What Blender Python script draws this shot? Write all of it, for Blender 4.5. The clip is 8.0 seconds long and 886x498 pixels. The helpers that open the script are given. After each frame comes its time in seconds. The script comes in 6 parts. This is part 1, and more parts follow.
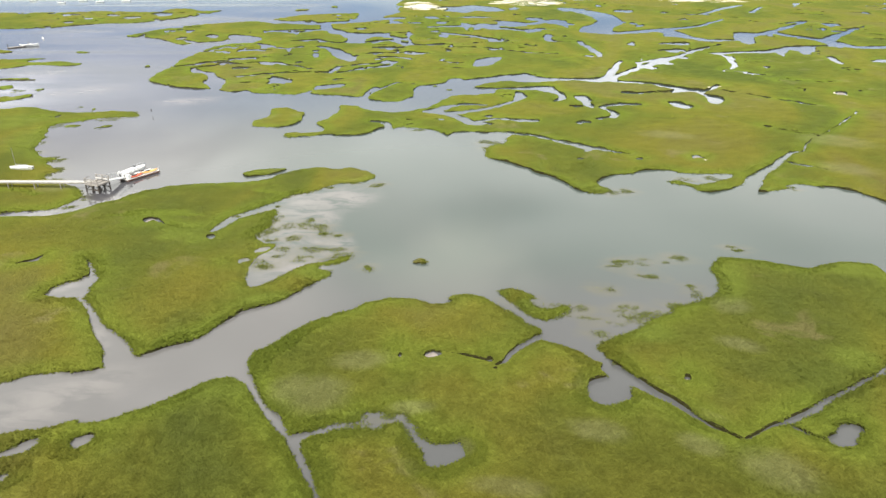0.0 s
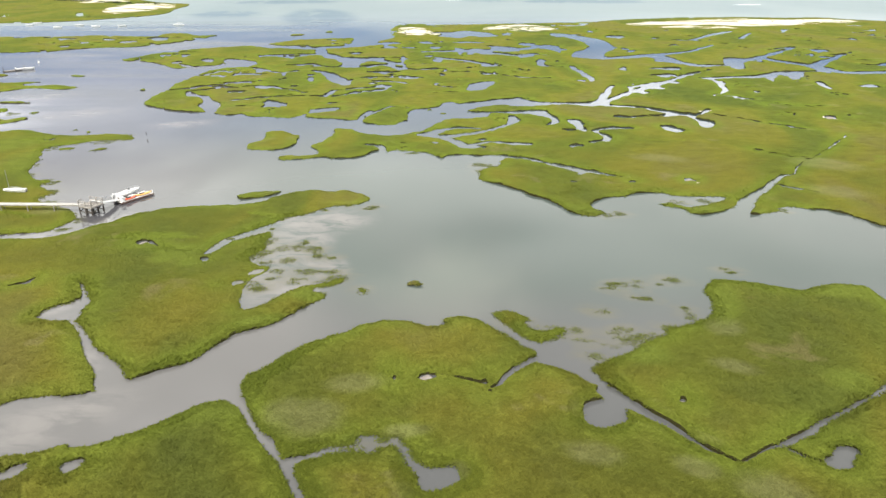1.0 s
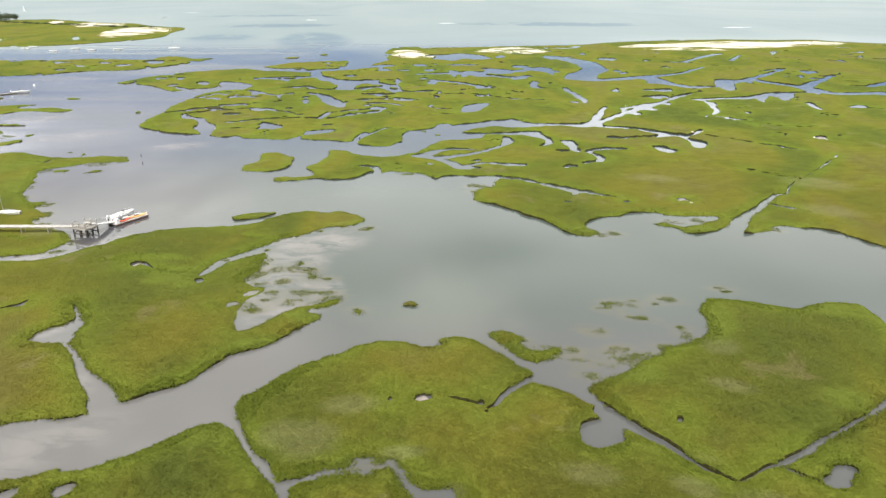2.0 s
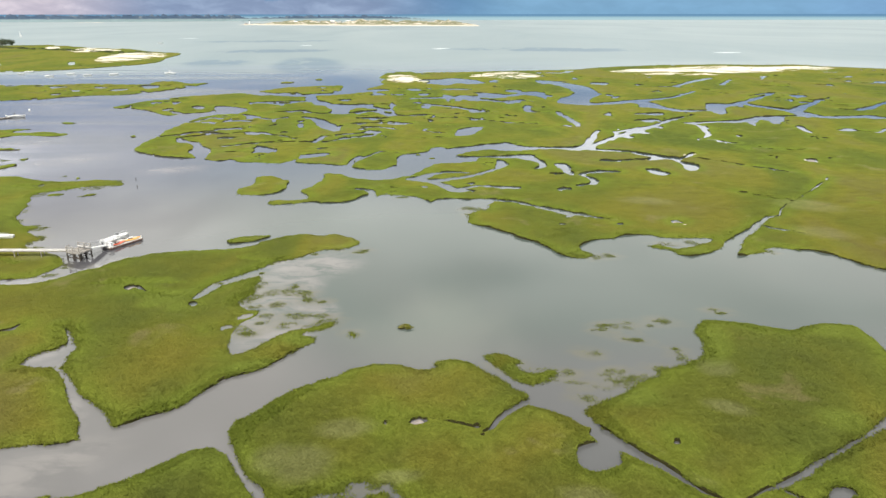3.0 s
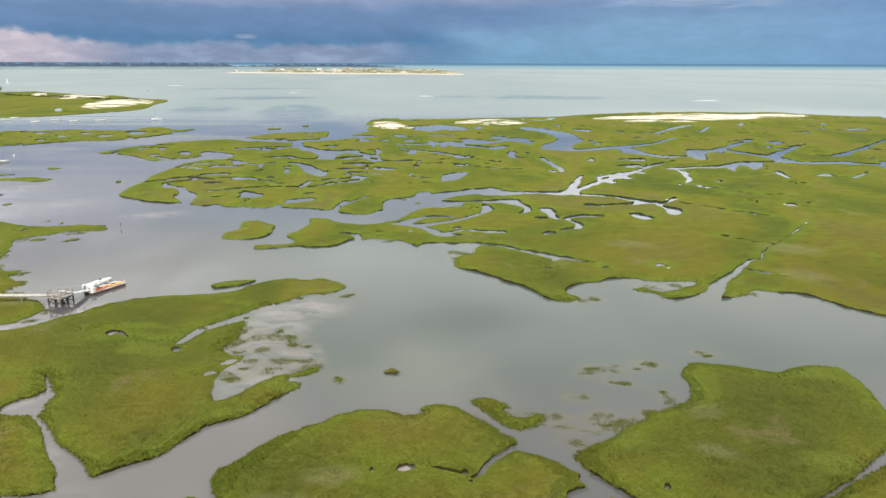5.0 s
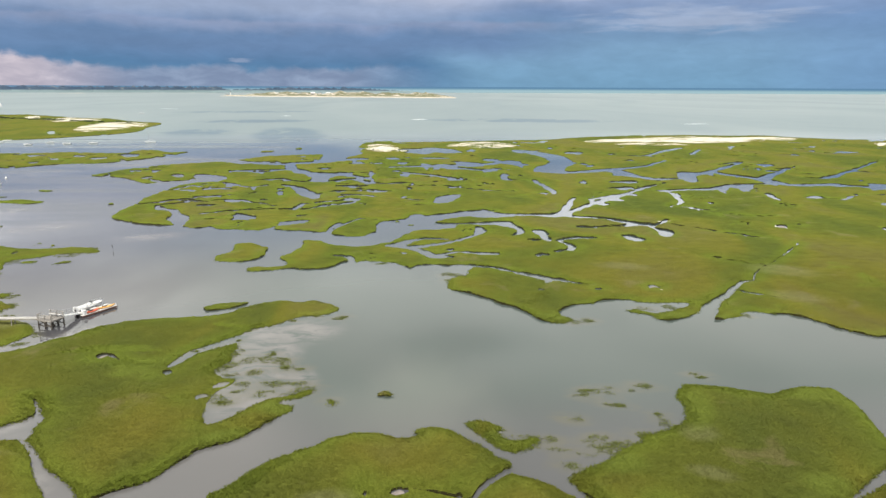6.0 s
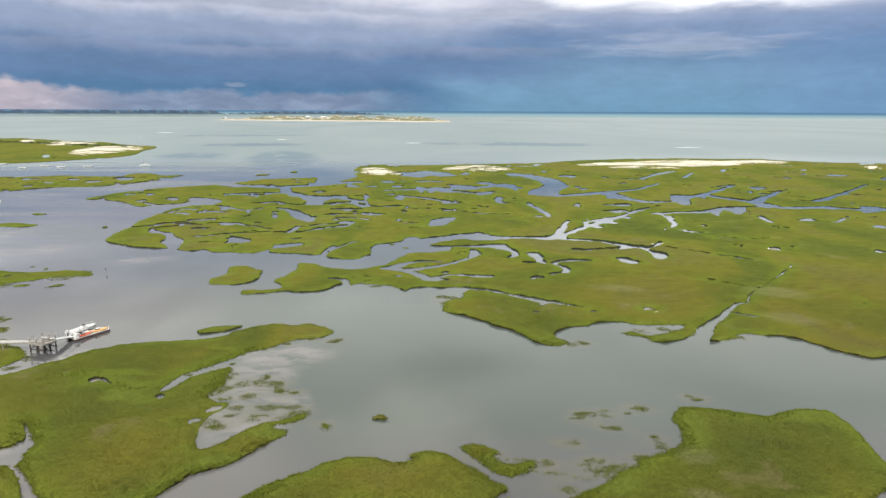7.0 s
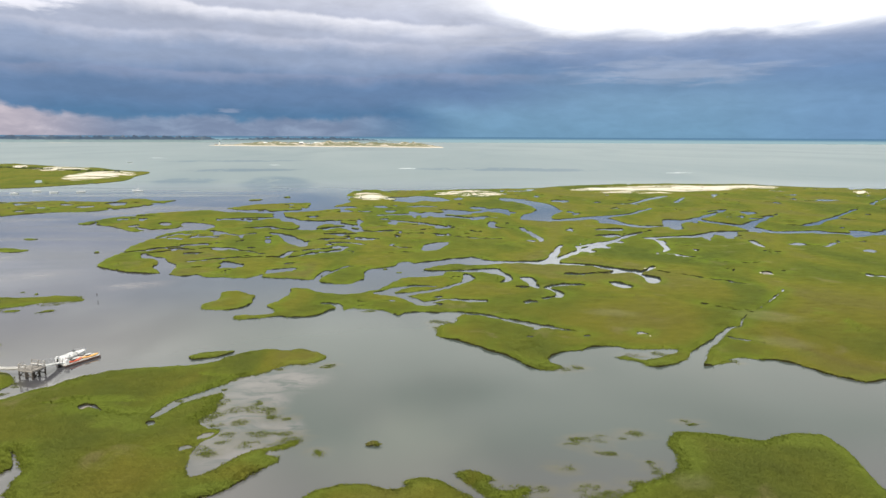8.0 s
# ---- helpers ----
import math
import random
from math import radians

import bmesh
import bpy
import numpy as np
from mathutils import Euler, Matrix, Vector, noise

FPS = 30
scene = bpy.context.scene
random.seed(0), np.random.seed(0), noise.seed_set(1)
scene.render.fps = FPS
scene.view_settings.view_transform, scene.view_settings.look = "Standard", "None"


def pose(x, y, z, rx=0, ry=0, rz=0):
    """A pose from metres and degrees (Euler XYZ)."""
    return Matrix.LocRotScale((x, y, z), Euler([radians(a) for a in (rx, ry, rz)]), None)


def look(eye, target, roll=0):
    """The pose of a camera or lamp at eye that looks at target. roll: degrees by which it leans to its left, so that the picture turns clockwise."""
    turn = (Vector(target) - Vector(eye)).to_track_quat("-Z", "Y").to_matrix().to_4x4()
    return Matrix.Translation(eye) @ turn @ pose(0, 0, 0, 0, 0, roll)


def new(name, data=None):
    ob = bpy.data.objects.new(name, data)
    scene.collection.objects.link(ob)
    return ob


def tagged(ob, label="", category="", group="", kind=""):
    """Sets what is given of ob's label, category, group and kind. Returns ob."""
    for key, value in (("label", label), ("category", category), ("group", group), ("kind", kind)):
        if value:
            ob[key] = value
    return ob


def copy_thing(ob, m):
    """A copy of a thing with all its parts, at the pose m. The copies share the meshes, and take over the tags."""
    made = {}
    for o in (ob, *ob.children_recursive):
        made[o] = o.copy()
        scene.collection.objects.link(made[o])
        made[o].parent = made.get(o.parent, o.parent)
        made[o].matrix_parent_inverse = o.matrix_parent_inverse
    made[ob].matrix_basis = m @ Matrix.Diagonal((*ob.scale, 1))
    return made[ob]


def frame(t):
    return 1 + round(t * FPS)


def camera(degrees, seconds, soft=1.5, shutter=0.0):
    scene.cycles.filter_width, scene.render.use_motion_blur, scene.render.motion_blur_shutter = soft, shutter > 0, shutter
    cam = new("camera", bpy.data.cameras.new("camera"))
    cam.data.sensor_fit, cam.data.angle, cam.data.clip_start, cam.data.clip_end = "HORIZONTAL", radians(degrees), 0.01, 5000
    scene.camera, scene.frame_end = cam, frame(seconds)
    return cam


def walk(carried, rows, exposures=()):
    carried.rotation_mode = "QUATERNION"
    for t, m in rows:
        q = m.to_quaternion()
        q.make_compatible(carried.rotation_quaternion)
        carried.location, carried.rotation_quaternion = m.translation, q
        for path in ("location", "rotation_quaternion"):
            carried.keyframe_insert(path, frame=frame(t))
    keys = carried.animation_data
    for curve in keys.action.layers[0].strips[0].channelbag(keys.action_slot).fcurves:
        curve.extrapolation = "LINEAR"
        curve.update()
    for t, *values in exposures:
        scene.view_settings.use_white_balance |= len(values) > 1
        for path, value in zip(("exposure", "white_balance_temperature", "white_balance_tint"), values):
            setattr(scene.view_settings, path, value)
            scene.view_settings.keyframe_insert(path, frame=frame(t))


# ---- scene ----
cam = camera(65.64, 8.0, 1.5)
PATH = [
    (0.0, pose(0.00, 0.00, 40.00, 65.543, 0.152, -0.000)),
    (0.5, pose(-0.04, -0.04, 39.97, 66.487, 0.083, -0.236)),
    (1.0, pose(-0.08, -0.08, 39.93, 67.452, -0.030, -0.487)),
    (1.5, pose(-0.12, -0.12, 39.90, 68.310, -0.014, -0.742)),
    (3.0, pose(-0.25, -0.24, 39.80, 71.133, 0.034, -1.488)),
    (3.5, pose(-0.29, -0.27, 39.77, 72.115, -0.051, -1.755)),
    (4.0, pose(-0.33, -0.31, 39.73, 73.038, -0.099, -2.057)),
    (4.5, pose(-0.37, -0.35, 39.70, 73.948, -0.127, -2.374)),
    (6.0, pose(-0.50, -0.47, 39.60, 76.729, -0.234, -3.293)),
    (6.5, pose(-0.54, -0.51, 39.56, 77.673, -0.231, -3.518)),
    (7.0, pose(-0.58, -0.55, 39.53, 78.649, -0.255, -3.754)),
    (7.5, pose(-0.62, -0.59, 39.50, 79.726, -0.263, -4.038)),
    (8.0, pose(-0.66, -0.63, 39.46, 80.736, -0.273, -4.339)),
]
walk(cam, PATH, [(0.0, 0.44), (1.5, 0.35), (3.5, 0.17), (4.5, 0.10), (6.5, -0.03), (8.0, -0.11)])

# ---- daylight: a bright, broken cloud deck overhead, a storm front low over the sea ----
SUN_ELEVATION, SUN_AZIMUTH = radians(54), radians(198)   # azimuth clockwise from +y
sun_data = bpy.data.lights.new("sun", "SUN")
sun_data.energy, sun_data.angle, sun_data.color = 4.5, radians(3.0), (1.0, 0.96, 0.89)
sun = new("sun", sun_data)
_dir = Vector((math.sin(SUN_AZIMUTH) * math.cos(SUN_ELEVATION), math.cos(SUN_AZIMUTH) * math.cos(SUN_ELEVATION), math.sin(SUN_ELEVATION)))
sun.matrix_world = look(_dir * 300, (0, 0, 0))


class Nodes:
    """Short hand for building node trees."""

    def __init__(self, tree):
        self.tree = tree
        tree.nodes.clear()

    def add(self, kind, **inputs):
        node = self.tree.nodes.new(kind)
        for key, value in inputs.items():
            self.put(node, key, value)
        return node

    def put(self, node, key, value):
        name = key.replace("_", " ") if isinstance(key, str) else key
        socket = node.inputs[name] if isinstance(name, int) or name in node.inputs else node.inputs[int(key[1:])]
        if isinstance(value, bpy.types.NodeSocket):
            self.tree.links.new(value, socket)
        else:
            socket.default_value = value

    def math(self, op, a, b=0.0, clamp=False):
        n = self.add("ShaderNodeMath", i0=a, i1=b)
        n.operation, n.use_clamp = op, clamp
        return n.outputs[0]

    def mix(self, fac, a, b, blend="MIX"):
        n = self.tree.nodes.new("ShaderNodeMix")
        n.data_type, n.blend_type = "RGBA", blend
        self.put(n, 0, fac)
        self.put(n, 6, a)
        self.put(n, 7, b)
        return n.outputs[2]

    def ramp(self, fac, stops, mode="LINEAR"):
        n = self.add("ShaderNodeValToRGB", Fac=fac)
        n.color_ramp.interpolation = mode
        while len(n.color_ramp.elements) < len(stops):
            n.color_ramp.elements.new(0.5)
        for e, (p, c) in zip(n.color_ramp.elements, stops):
            e.position, e.color = p, (c if len(c) == 4 else (*c, 1))
        return n.outputs[0]

    def noise(self, vector, scale, detail=4, rough=0.55, distort=0.0):
        n = self.add("ShaderNodeTexNoise", Vector=vector, Scale=scale, Detail=detail, Roughness=rough, Distortion=distort)
        return n.outputs[0]

    def mapped(self, vector, scale=(1, 1, 1), rot=(0, 0, 0), loc=(0, 0, 0)):
        n = self.add("ShaderNodeMapping", Vector=vector, Scale=scale, Rotation=rot, Location=loc)
        return n.outputs[0]

    def smooth(self, value, low, high):
        n = self.add("ShaderNodeMapRange", Value=value)
        n.interpolation_type = "SMOOTHSTEP"
        n.inputs[1].default_value, n.inputs[2].default_value = low, high
        return n.outputs[0]


def grey(v):
    return (v, v, v)


def build_world():
    world = bpy.data.worlds.new("sky")
    scene.world = world
    world.use_nodes = True
    k = Nodes(world.node_tree)
    sky = k.add("ShaderNodeTexSky")
    sky.sky_type, sky.sun_disc = "NISHITA", False
    sky.sun_elevation, sky.sun_rotation = SUN_ELEVATION, SUN_AZIMUTH
    blue = k.mix(1.0, sky.outputs[0], (0.10, 0.10, 0.10, 1), "MULTIPLY")
    way = k.add("ShaderNodeTexCoord").outputs["Generated"]
    xyz = k.add("ShaderNodeSeparateXYZ", Vector=way)
    x, y, z = xyz.outputs[0], xyz.outputs[1], xyz.outputs[2]
    el = k.math("MULTIPLY", k.math("ARCSINE", z), 57.2958)
    az = k.math("MULTIPLY", k.math("ARCTAN2", x, y), 57.2958)     # clockwise from +y

    def clouds(size_az, size_el, detail, shift, rough=0.55, distort=0.4):
        """Cloud noise, -0.5 to 0.5, with cells so many degrees wide and high."""
        v = k.add("ShaderNodeCombineXYZ", X=k.math("DIVIDE", az, size_az), Y=k.math("DIVIDE", el, size_el), Z=shift)
        return k.math("SUBTRACT", k.noise(v.outputs[0], 1.0, detail, rough, distort), 0.5)

    def times(a, b):
        return k.math("MULTIPLY", a, b)

    def plus(a, b):
        return k.math("ADD", a, b)

    def puff(a0, e0, wide, high, ragged, shift):
        """A soft cloud lump centred on a direction: 1 inside, 0 outside."""
        u = k.math("DIVIDE", k.math("SUBTRACT", az, a0), wide)
        v = k.math("DIVIDE", k.math("SUBTRACT", el, e0), high)
        r = k.math("SQRT", plus(times(u, u), times(v, v)))
        return k.smooth(plus(r, times(clouds(wide * 0.55, high * 0.55, 6, shift), ragged)), 1.15, 0.25)

    billow = clouds(9, 2.6, 6, 1.3)
    small = clouds(2.6, 0.9, 6, 4.1, 0.6)
    drift = clouds(26, 2.2, 4, 7.7)
    # slate blue under the front, lighter towards its upper edge
    e = plus(el, plus(times(billow, 2.6), times(drift, 1.6)))
    storm = k.ramp(k.math("DIVIDE", e, 14.0), [
        (0.00, (0.135, 0.270, 0.440)), (0.12, (0.105, 0.225, 0.400)), (0.27, (0.120, 0.225, 0.400)), (0.38, (0.175, 0.275, 0.470)),
        (0.50, (0.345, 0.425, 0.610)), (0.64, (0.530, 0.570, 0.710)), (0.80, (0.680, 0.710, 0.820)), (1.0, (0.85, 0.86, 0.92))])
    # rain falling over the open sea, a paler curtain with a slanting edge
    rain = k.smooth(plus(plus(az, times(el, 1.0)), times(billow, 5.0)), 2.0, 8.0)
    rain = times(rain, k.smooth(plus(el, times(drift, 2.5)), 6.5, 3.0))
    storm = k.mix(times(rain, 0.92), storm, k.ramp(k.math("DIVIDE", el, 6.0), [(0.0, (0.195, 0.375, 0.555)), (0.5, (0.225, 0.390, 0.580)), (1.0, (0.235, 0.355, 0.560))]))
    far_right = times(k.smooth(az, 24.0, 36.0), k.smooth(el, 8.0, 5.0))
    storm = k.mix(times(far_right, 0.5), storm, (0.170, 0.300, 0.530, 1))
    # a dark shelf over the rain, and pale scud torn from it
    storm = k.mix(times(puff(31, 6.1, 17, 1.3, 1.6, 2.2), 0.55), storm, (0.225, 0.330, 0.530, 1))
    storm = k.mix(times(puff(22.5, 5.1, 8.5, 1.0, 2.2, 5.0), 0.75), storm, (0.400, 0.480, 0.640, 1))
    storm = k.mix(times(puff(8.0, 8.2, 13, 1.5, 2.2, 8.5), 0.8), storm, (0.560, 0.600, 0.720, 1))
    storm = k.mix(times(puff(-16.5, 3.2, 8.0, 1.3, 1.4, 3.5), 0.45), storm, (0.100, 0.190, 0.350, 1))
    storm = k.mix(times(puff(-12.6, 1.95, 1.1, 0.22, 1.6, 11.5), 0.7), storm, (0.330, 0.400, 0.560, 1))

    # rolls of the arcus, each with a lit crest over a shaded belly
    def roll(under, base, slope, size, swing, lit, belly, depth, shift, west, east):
        wave = plus(times(clouds(size, 60, 5, shift), swing), times(clouds(size * 0.22, 3.0, 5, shift + 3), swing * 0.30))
        top = plus(plus(wave, base), times(az, slope))
        drop = k.math("SUBTRACT", top, el)
        fall = plus(drop, times(clouds(size * 0.4, 1.4, 6, shift + 5), 1.3))
        shade = k.mix(k.smooth(fall, 0.0, depth), lit, belly)
        here = times(times(k.smooth(drop, 0.0, 0.35), k.smooth(drop, depth * 2.6, depth * 1.2)), times(k.smooth(az, west - 6, west + 3), k.smooth(az, east + 6, east - 6)))
        return k.mix(here, under, shade)

    storm = roll(storm, 9.2, -0.055, 11, 2.2, (0.90, 0.91, 1.00, 1), (0.47, 0.52, 0.66, 1), 1.6, 2.4, -60, 6)
    storm = roll(storm, 7.6, -0.02, 8, 1.9, (0.58, 0.62, 0.76, 1), (0.33, 0.41, 0.58, 1), 1.5, 6.2, -60, 2)
    storm = roll(storm, 5.2, 0.01, 10, 1.6, (0.27, 0.34, 0.51, 1), (0.15, 0.25, 0.43, 1), 1.4, 9.4, -60, 12)
    storm = k.mix(times(puff(-27.5, 9.3, 4.5, 1.0, 2.0, 12.5), 0.8), storm, (1.10, 1.10, 1.18, 1))
    storm = k.mix(times(puff(-32.5, 10.0, 5.5, 0.8, 1.8, 14.5), 0.85), storm, (1.9, 1.9, 1.95, 1))
    # the front's bright rim, high on the sun's side
    rim = plus(plus(el, times(billow, 2.4)), times(k.smooth(az, 6.0, 16.0), 1.6))
    storm = k.mix(times(k.smooth(rim, 8.8, 10.9), k.smooth(az, 2.0, 16.0)), storm, (1.75, 1.75, 1.75, 1))
    # a far bank of sunlit cumulus low in the west
    lobes = plus(times(clouds(4.5, 60, 3, 5.5, 0.45, 0.1), 2.2), times(clouds(1.3, 0.9, 5, 8.8, 0.6), 0.9))
    crest = plus(plus(lobes, 1.75), times(k.smooth(az, -24.0, -31.0), 0.8))
    body = k.smooth(k.math("SUBTRACT", crest, el), -0.05, 0.55)
    body = times(body, k.smooth(az, 4.0, -6.0))
    tint = k.mix(k.smooth(az, -19.0, -28.0), (0.300, 0.375, 0.520, 1), (0.680, 0.600, 0.650, 1))
    tint = k.mix(k.smooth(plus(small, times(billow, 0.6)), -0.15, 0.25), k.mix(1.0, tint, (0.78, 0.80, 0.86, 1), "MULTIPLY"), tint)
    storm = k.mix(times(body, 0.92), storm, tint)
    storm = k.mix(1.0, storm, k.ramp(plus(plus(times(small, 0.7), times(billow, 0.5)), 0.5), [(0.25, grey(0.88)), (0.5, grey(1.0)), (0.75, grey(1.13))]), "MULTIPLY")
    # overhead and behind: bright broken cloud with a few blue gaps
    soft = k.noise(k.mapped(way, (1, 1, 1.6)), 2.0, 3, 0.45, 0.2)
    gaps = k.smooth(k.noise(way, 2.6, 5, 0.5, 0.4), 0.30, 0.50)
    bright = k.mix(k.smooth(soft, 0.30, 0.70), (1.14, 1.16, 1.12, 1), (1.33, 1.33, 1.25, 1))
    grey_deck = k.mix(k.smooth(soft, 0.32, 0.68), (0.46, 0.47, 0.49, 1), (0.72, 0.72, 0.72, 1))
    white = k.mix(k.smooth(el, 24.0, 46.0), bright, grey_deck)
    deck = k.mix(k.mix(k.smooth(el, 34.0, 60.0), (1, 1, 1, 1), gaps), blue, white)
    dull = k.math("SUBTRACT", 1.0, times(times(k.smooth(az, 2.0, -16.0), k.smooth(az, -90.0, -45.0)), times(k.smooth(el, 17.0, 13.5), 0.25)))
    # loose heaps drifting in the deck, seen mirrored in the channel
    heaps = plus(1.0, times(clouds(15, 6, 5, 15.5, 0.5, 0.6), 0.95))
    deck = k.mix(1.0, deck, heaps, "MULTIPLY")
    deck = k.mix(times(puff(1.0, 26.5, 9, 4.5, 1.6, 6.6), 0.6), deck, (2.7, 2.6, 2.2, 1))
    deck = k.mix(times(puff(5.0, 20.8, 8, 1.7, 1.8, 9.9), 0.5), deck, (0.45, 0.50, 0.50, 1))
    deck = k.mix(times(puff(-20.0, 36.0, 12, 5.0, 2.2, 13.3), 0.6), deck, (2.8, 2.75, 2.7, 1))
    glare = plus(1.0, times(times(k.smooth(az, -8.0, -22.0), k.smooth(az, -90.0, -50.0)), times(k.smooth(el, 30.0, 20.0), 0.28)))
    deck = k.mix(1.0, k.mix(1.0, deck, dull, "MULTIPLY"), glare, "MULTIPLY")
    whole = k.mix(k.smooth(plus(el, times(billow, 3.0)), 11.5, 16.0), storm, deck)
    # the sea goes on below the horizon
    sea = k.ramp(k.math("MULTIPLY", z, -100.0), [(0.0, (0.12, 0.25, 0.40)), (0.20, (0.14, 0.28, 0.42)), (0.45, (0.36, 0.54, 0.60)), (1.0, (0.42, 0.58, 0.62))])
    below = k.smooth(z, 0.0002, -0.0002)
    whole = k.mix(below, whole, sea)
    back = k.add("ShaderNodeBackground", Color=whole, Strength=1.0)
    out = k.add("ShaderNodeOutputWorld")
    world.node_tree.links.new(back.outputs[0], out.inputs[0])


build_world()


# ---- materials ----
def material(name, build, **principled):
    mat = bpy.data.materials.new(name)
    mat.use_nodes = True
    k = Nodes(mat.node_tree)
    bsdf = k.add("ShaderNodeBsdfPrincipled")
    for key, value in principled.items():
        k.put(bsdf, key, value)
    out = k.add("ShaderNodeOutputMaterial")
    mat.node_tree.links.new(bsdf.outputs[0], out.inputs[0])
    if build:
        build(k, bsdf)
    return mat


def bump(k, bsdf, height, strength, distance):
    n = k.add("ShaderNodeBump", Height=height, Strength=strength, Distance=distance)
    k.put(bsdf, "Normal", n.outputs[0])


def place(k):
    return k.add("ShaderNodeNewGeometry").outputs["Position"]


def attribute(k, name):
    n = k.add("ShaderNodeAttribute")
    n.attribute_name = name
    return n.outputs["Fac"]


def meadow_colour(k, p):
    """Colour of the standing grass: species patches, hay-coloured swirls, a fresher fringe along the creeks."""
    broad = k.noise(k.mapped(p, (1, 0.6, 1)), 0.026, 4, 0.5, 0.8)
    patch = k.noise(p, 0.16, 5, 0.62, 0.6)
    base = k.ramp(broad, [(0.34, (0.083, 0.103, 0.020)), (0.45, (0.107, 0.122, 0.020)), (0.54, (0.144, 0.141, 0.023)), (0.66, (0.132, 0.123, 0.035))])
    base = k.mix(k.math("MULTIPLY", k.smooth(patch, 0.48, 0.74), 0.26), base, (0.147, 0.154, 0.028, 1))
    base = k.mix(k.math("MULTIPLY", k.smooth(patch, 0.50, 0.28), 0.22), base, (0.070, 0.083, 0.026, 1))
    hay = k.smooth(k.noise(k.mapped(p, (1, 1, 1), loc=(40, 7, 0)), 0.09, 4, 0.6, 0.5), 0.60, 0.70)
    base = k.mix(k.math("MULTIPLY", hay, 0.5), base, (0.186, 0.163, 0.072, 1))
    near_water = k.smooth(attribute(k, "shore"), 3.6, 0.4)
    fresh = k.math("MULTIPLY", near_water, k.smooth(k.noise(p, 0.06, 3, 0.5, 0.3), 0.34, 0.54))
    base = k.mix(k.math("MULTIPLY", fresh, 0.6), base, (0.132, 0.170, 0.023, 1))
    outer = k.smooth(k.add("ShaderNodeSeparateXYZ", Vector=p).outputs[1], 110, 200)
    base = k.mix(outer, base, k.mix(1.0, base, (1.03, 1.09, 1.00, 1), "MULTIPLY"))
    # away from the water the sward is shorter and browner
    inner = k.math("MULTIPLY", k.smooth(attribute(k, "shore"), 1.5, 7.5), k.math("SUBTRACT", 0.75, k.math("MULTIPLY", outer, 0.55)))
    base = k.mix(inner, base, k.mix(1.0, base, (0.95, 0.90, 0.95, 1), "MULTIPLY"))
    ragged = k.math("ADD", 0.25, k.noise(p, 0.55, 6, 0.72, 0.5))
    dead = k.smooth(k.math("MULTIPLY", attribute(k, "straw"), ragged), 0.15, 0.75)
    base = k.mix(k.math("MULTIPLY", dead, 0.32), base, (0.222, 0.214, 0.111, 1))
    wet = k.smooth(k.math("MULTIPLY", attribute(k, "lush"), ragged), 0.15, 0.70)
    return k.mix(k.math("MULTIPLY", wet, 0.8), base, (0.126, 0.156, 0.026, 1))


def build_turf(k, bsdf):
    p = place(k)
    colour = meadow_colour(k, p)
    fine = k.noise(p, 3.5, 6, 0.7)
    mottle = k.noise(k.mapped(p, (0.6, 1, 1)), 0.42, 5, 0.7, 0.4)
    outer = k.smooth(k.add("ShaderNodeSeparateXYZ", Vector=p).outputs[1], 80, 170)
    colour = k.mix(k.math("ADD", 0.16, k.math("MULTIPLY", outer, 0.28)), colour, k.ramp(mottle, [(0.32, grey(0.55)), (0.5, grey(1.0)), (0.68, grey(1.28))]), "MULTIPLY")
    grain = k.noise(p, 14.0, 4, 0.7)
    colour = k.mix(0.6, colour, k.ramp(fine, [(0.25, grey(0.55)), (0.5, grey(1.0)), (0.75, grey(1.4))]), "MULTIPLY")
    colour = k.mix(0.6, colour, k.ramp(grain, [(0.3, grey(0.5)), (0.5, grey(1.0)), (0.7, grey(1.4))]), "MULTIPLY")
    sand = attribute(k, "sand")
    dry = k.mix(k.noise(p, 0.8, 5), (0.62, 0.55, 0.44, 1), (0.76, 0.70, 0.60, 1))
    streak = k.math("MULTIPLY", k.math("SUBTRACT", k.noise(k.mapped(p, (0.25, 1, 1)), 0.06, 6, 0.75), 0.5), k.math("MULTIPLY", sand, 4.0, True))
    cover = k.smooth(k.math("ADD", sand, k.math("MULTIPLY", streak, 15.0)), 0.50, 0.60)
    k.put(bsdf, "Base_Color", k.mix(cover, colour, dry))
    bump(k, bsdf, k.math("ADD", k.math("ADD", fine, k.math("MULTIPLY", grain, 0.4)), k.math("MULTIPLY", mottle, 1.6)), 0.7, 0.25)


def build_peat(k, bsdf):
    p = place(k)
    n = k.noise(k.mapped(p, (1, 1, 3)), 3.0, 6, 0.65)
    k.put(bsdf, "Base_Color", k.ramp(n, [(0.3, (0.012, 0.010, 0.004)), (0.50, (0.028, 0.025, 0.009)), (0.72, (0.040, 0.047, 0.009))]))
    bump(k, bsdf, n, 0.8, 0.12)


def build_bed(k, bsdf):
    p = place(k)
    k.put(bsdf, "Base_Color", k.ramp(k.noise(p, 0.2, 6), [(0.3, (0.16, 0.14, 0.11)), (0.7, (0.24, 0.21, 0.17))]))


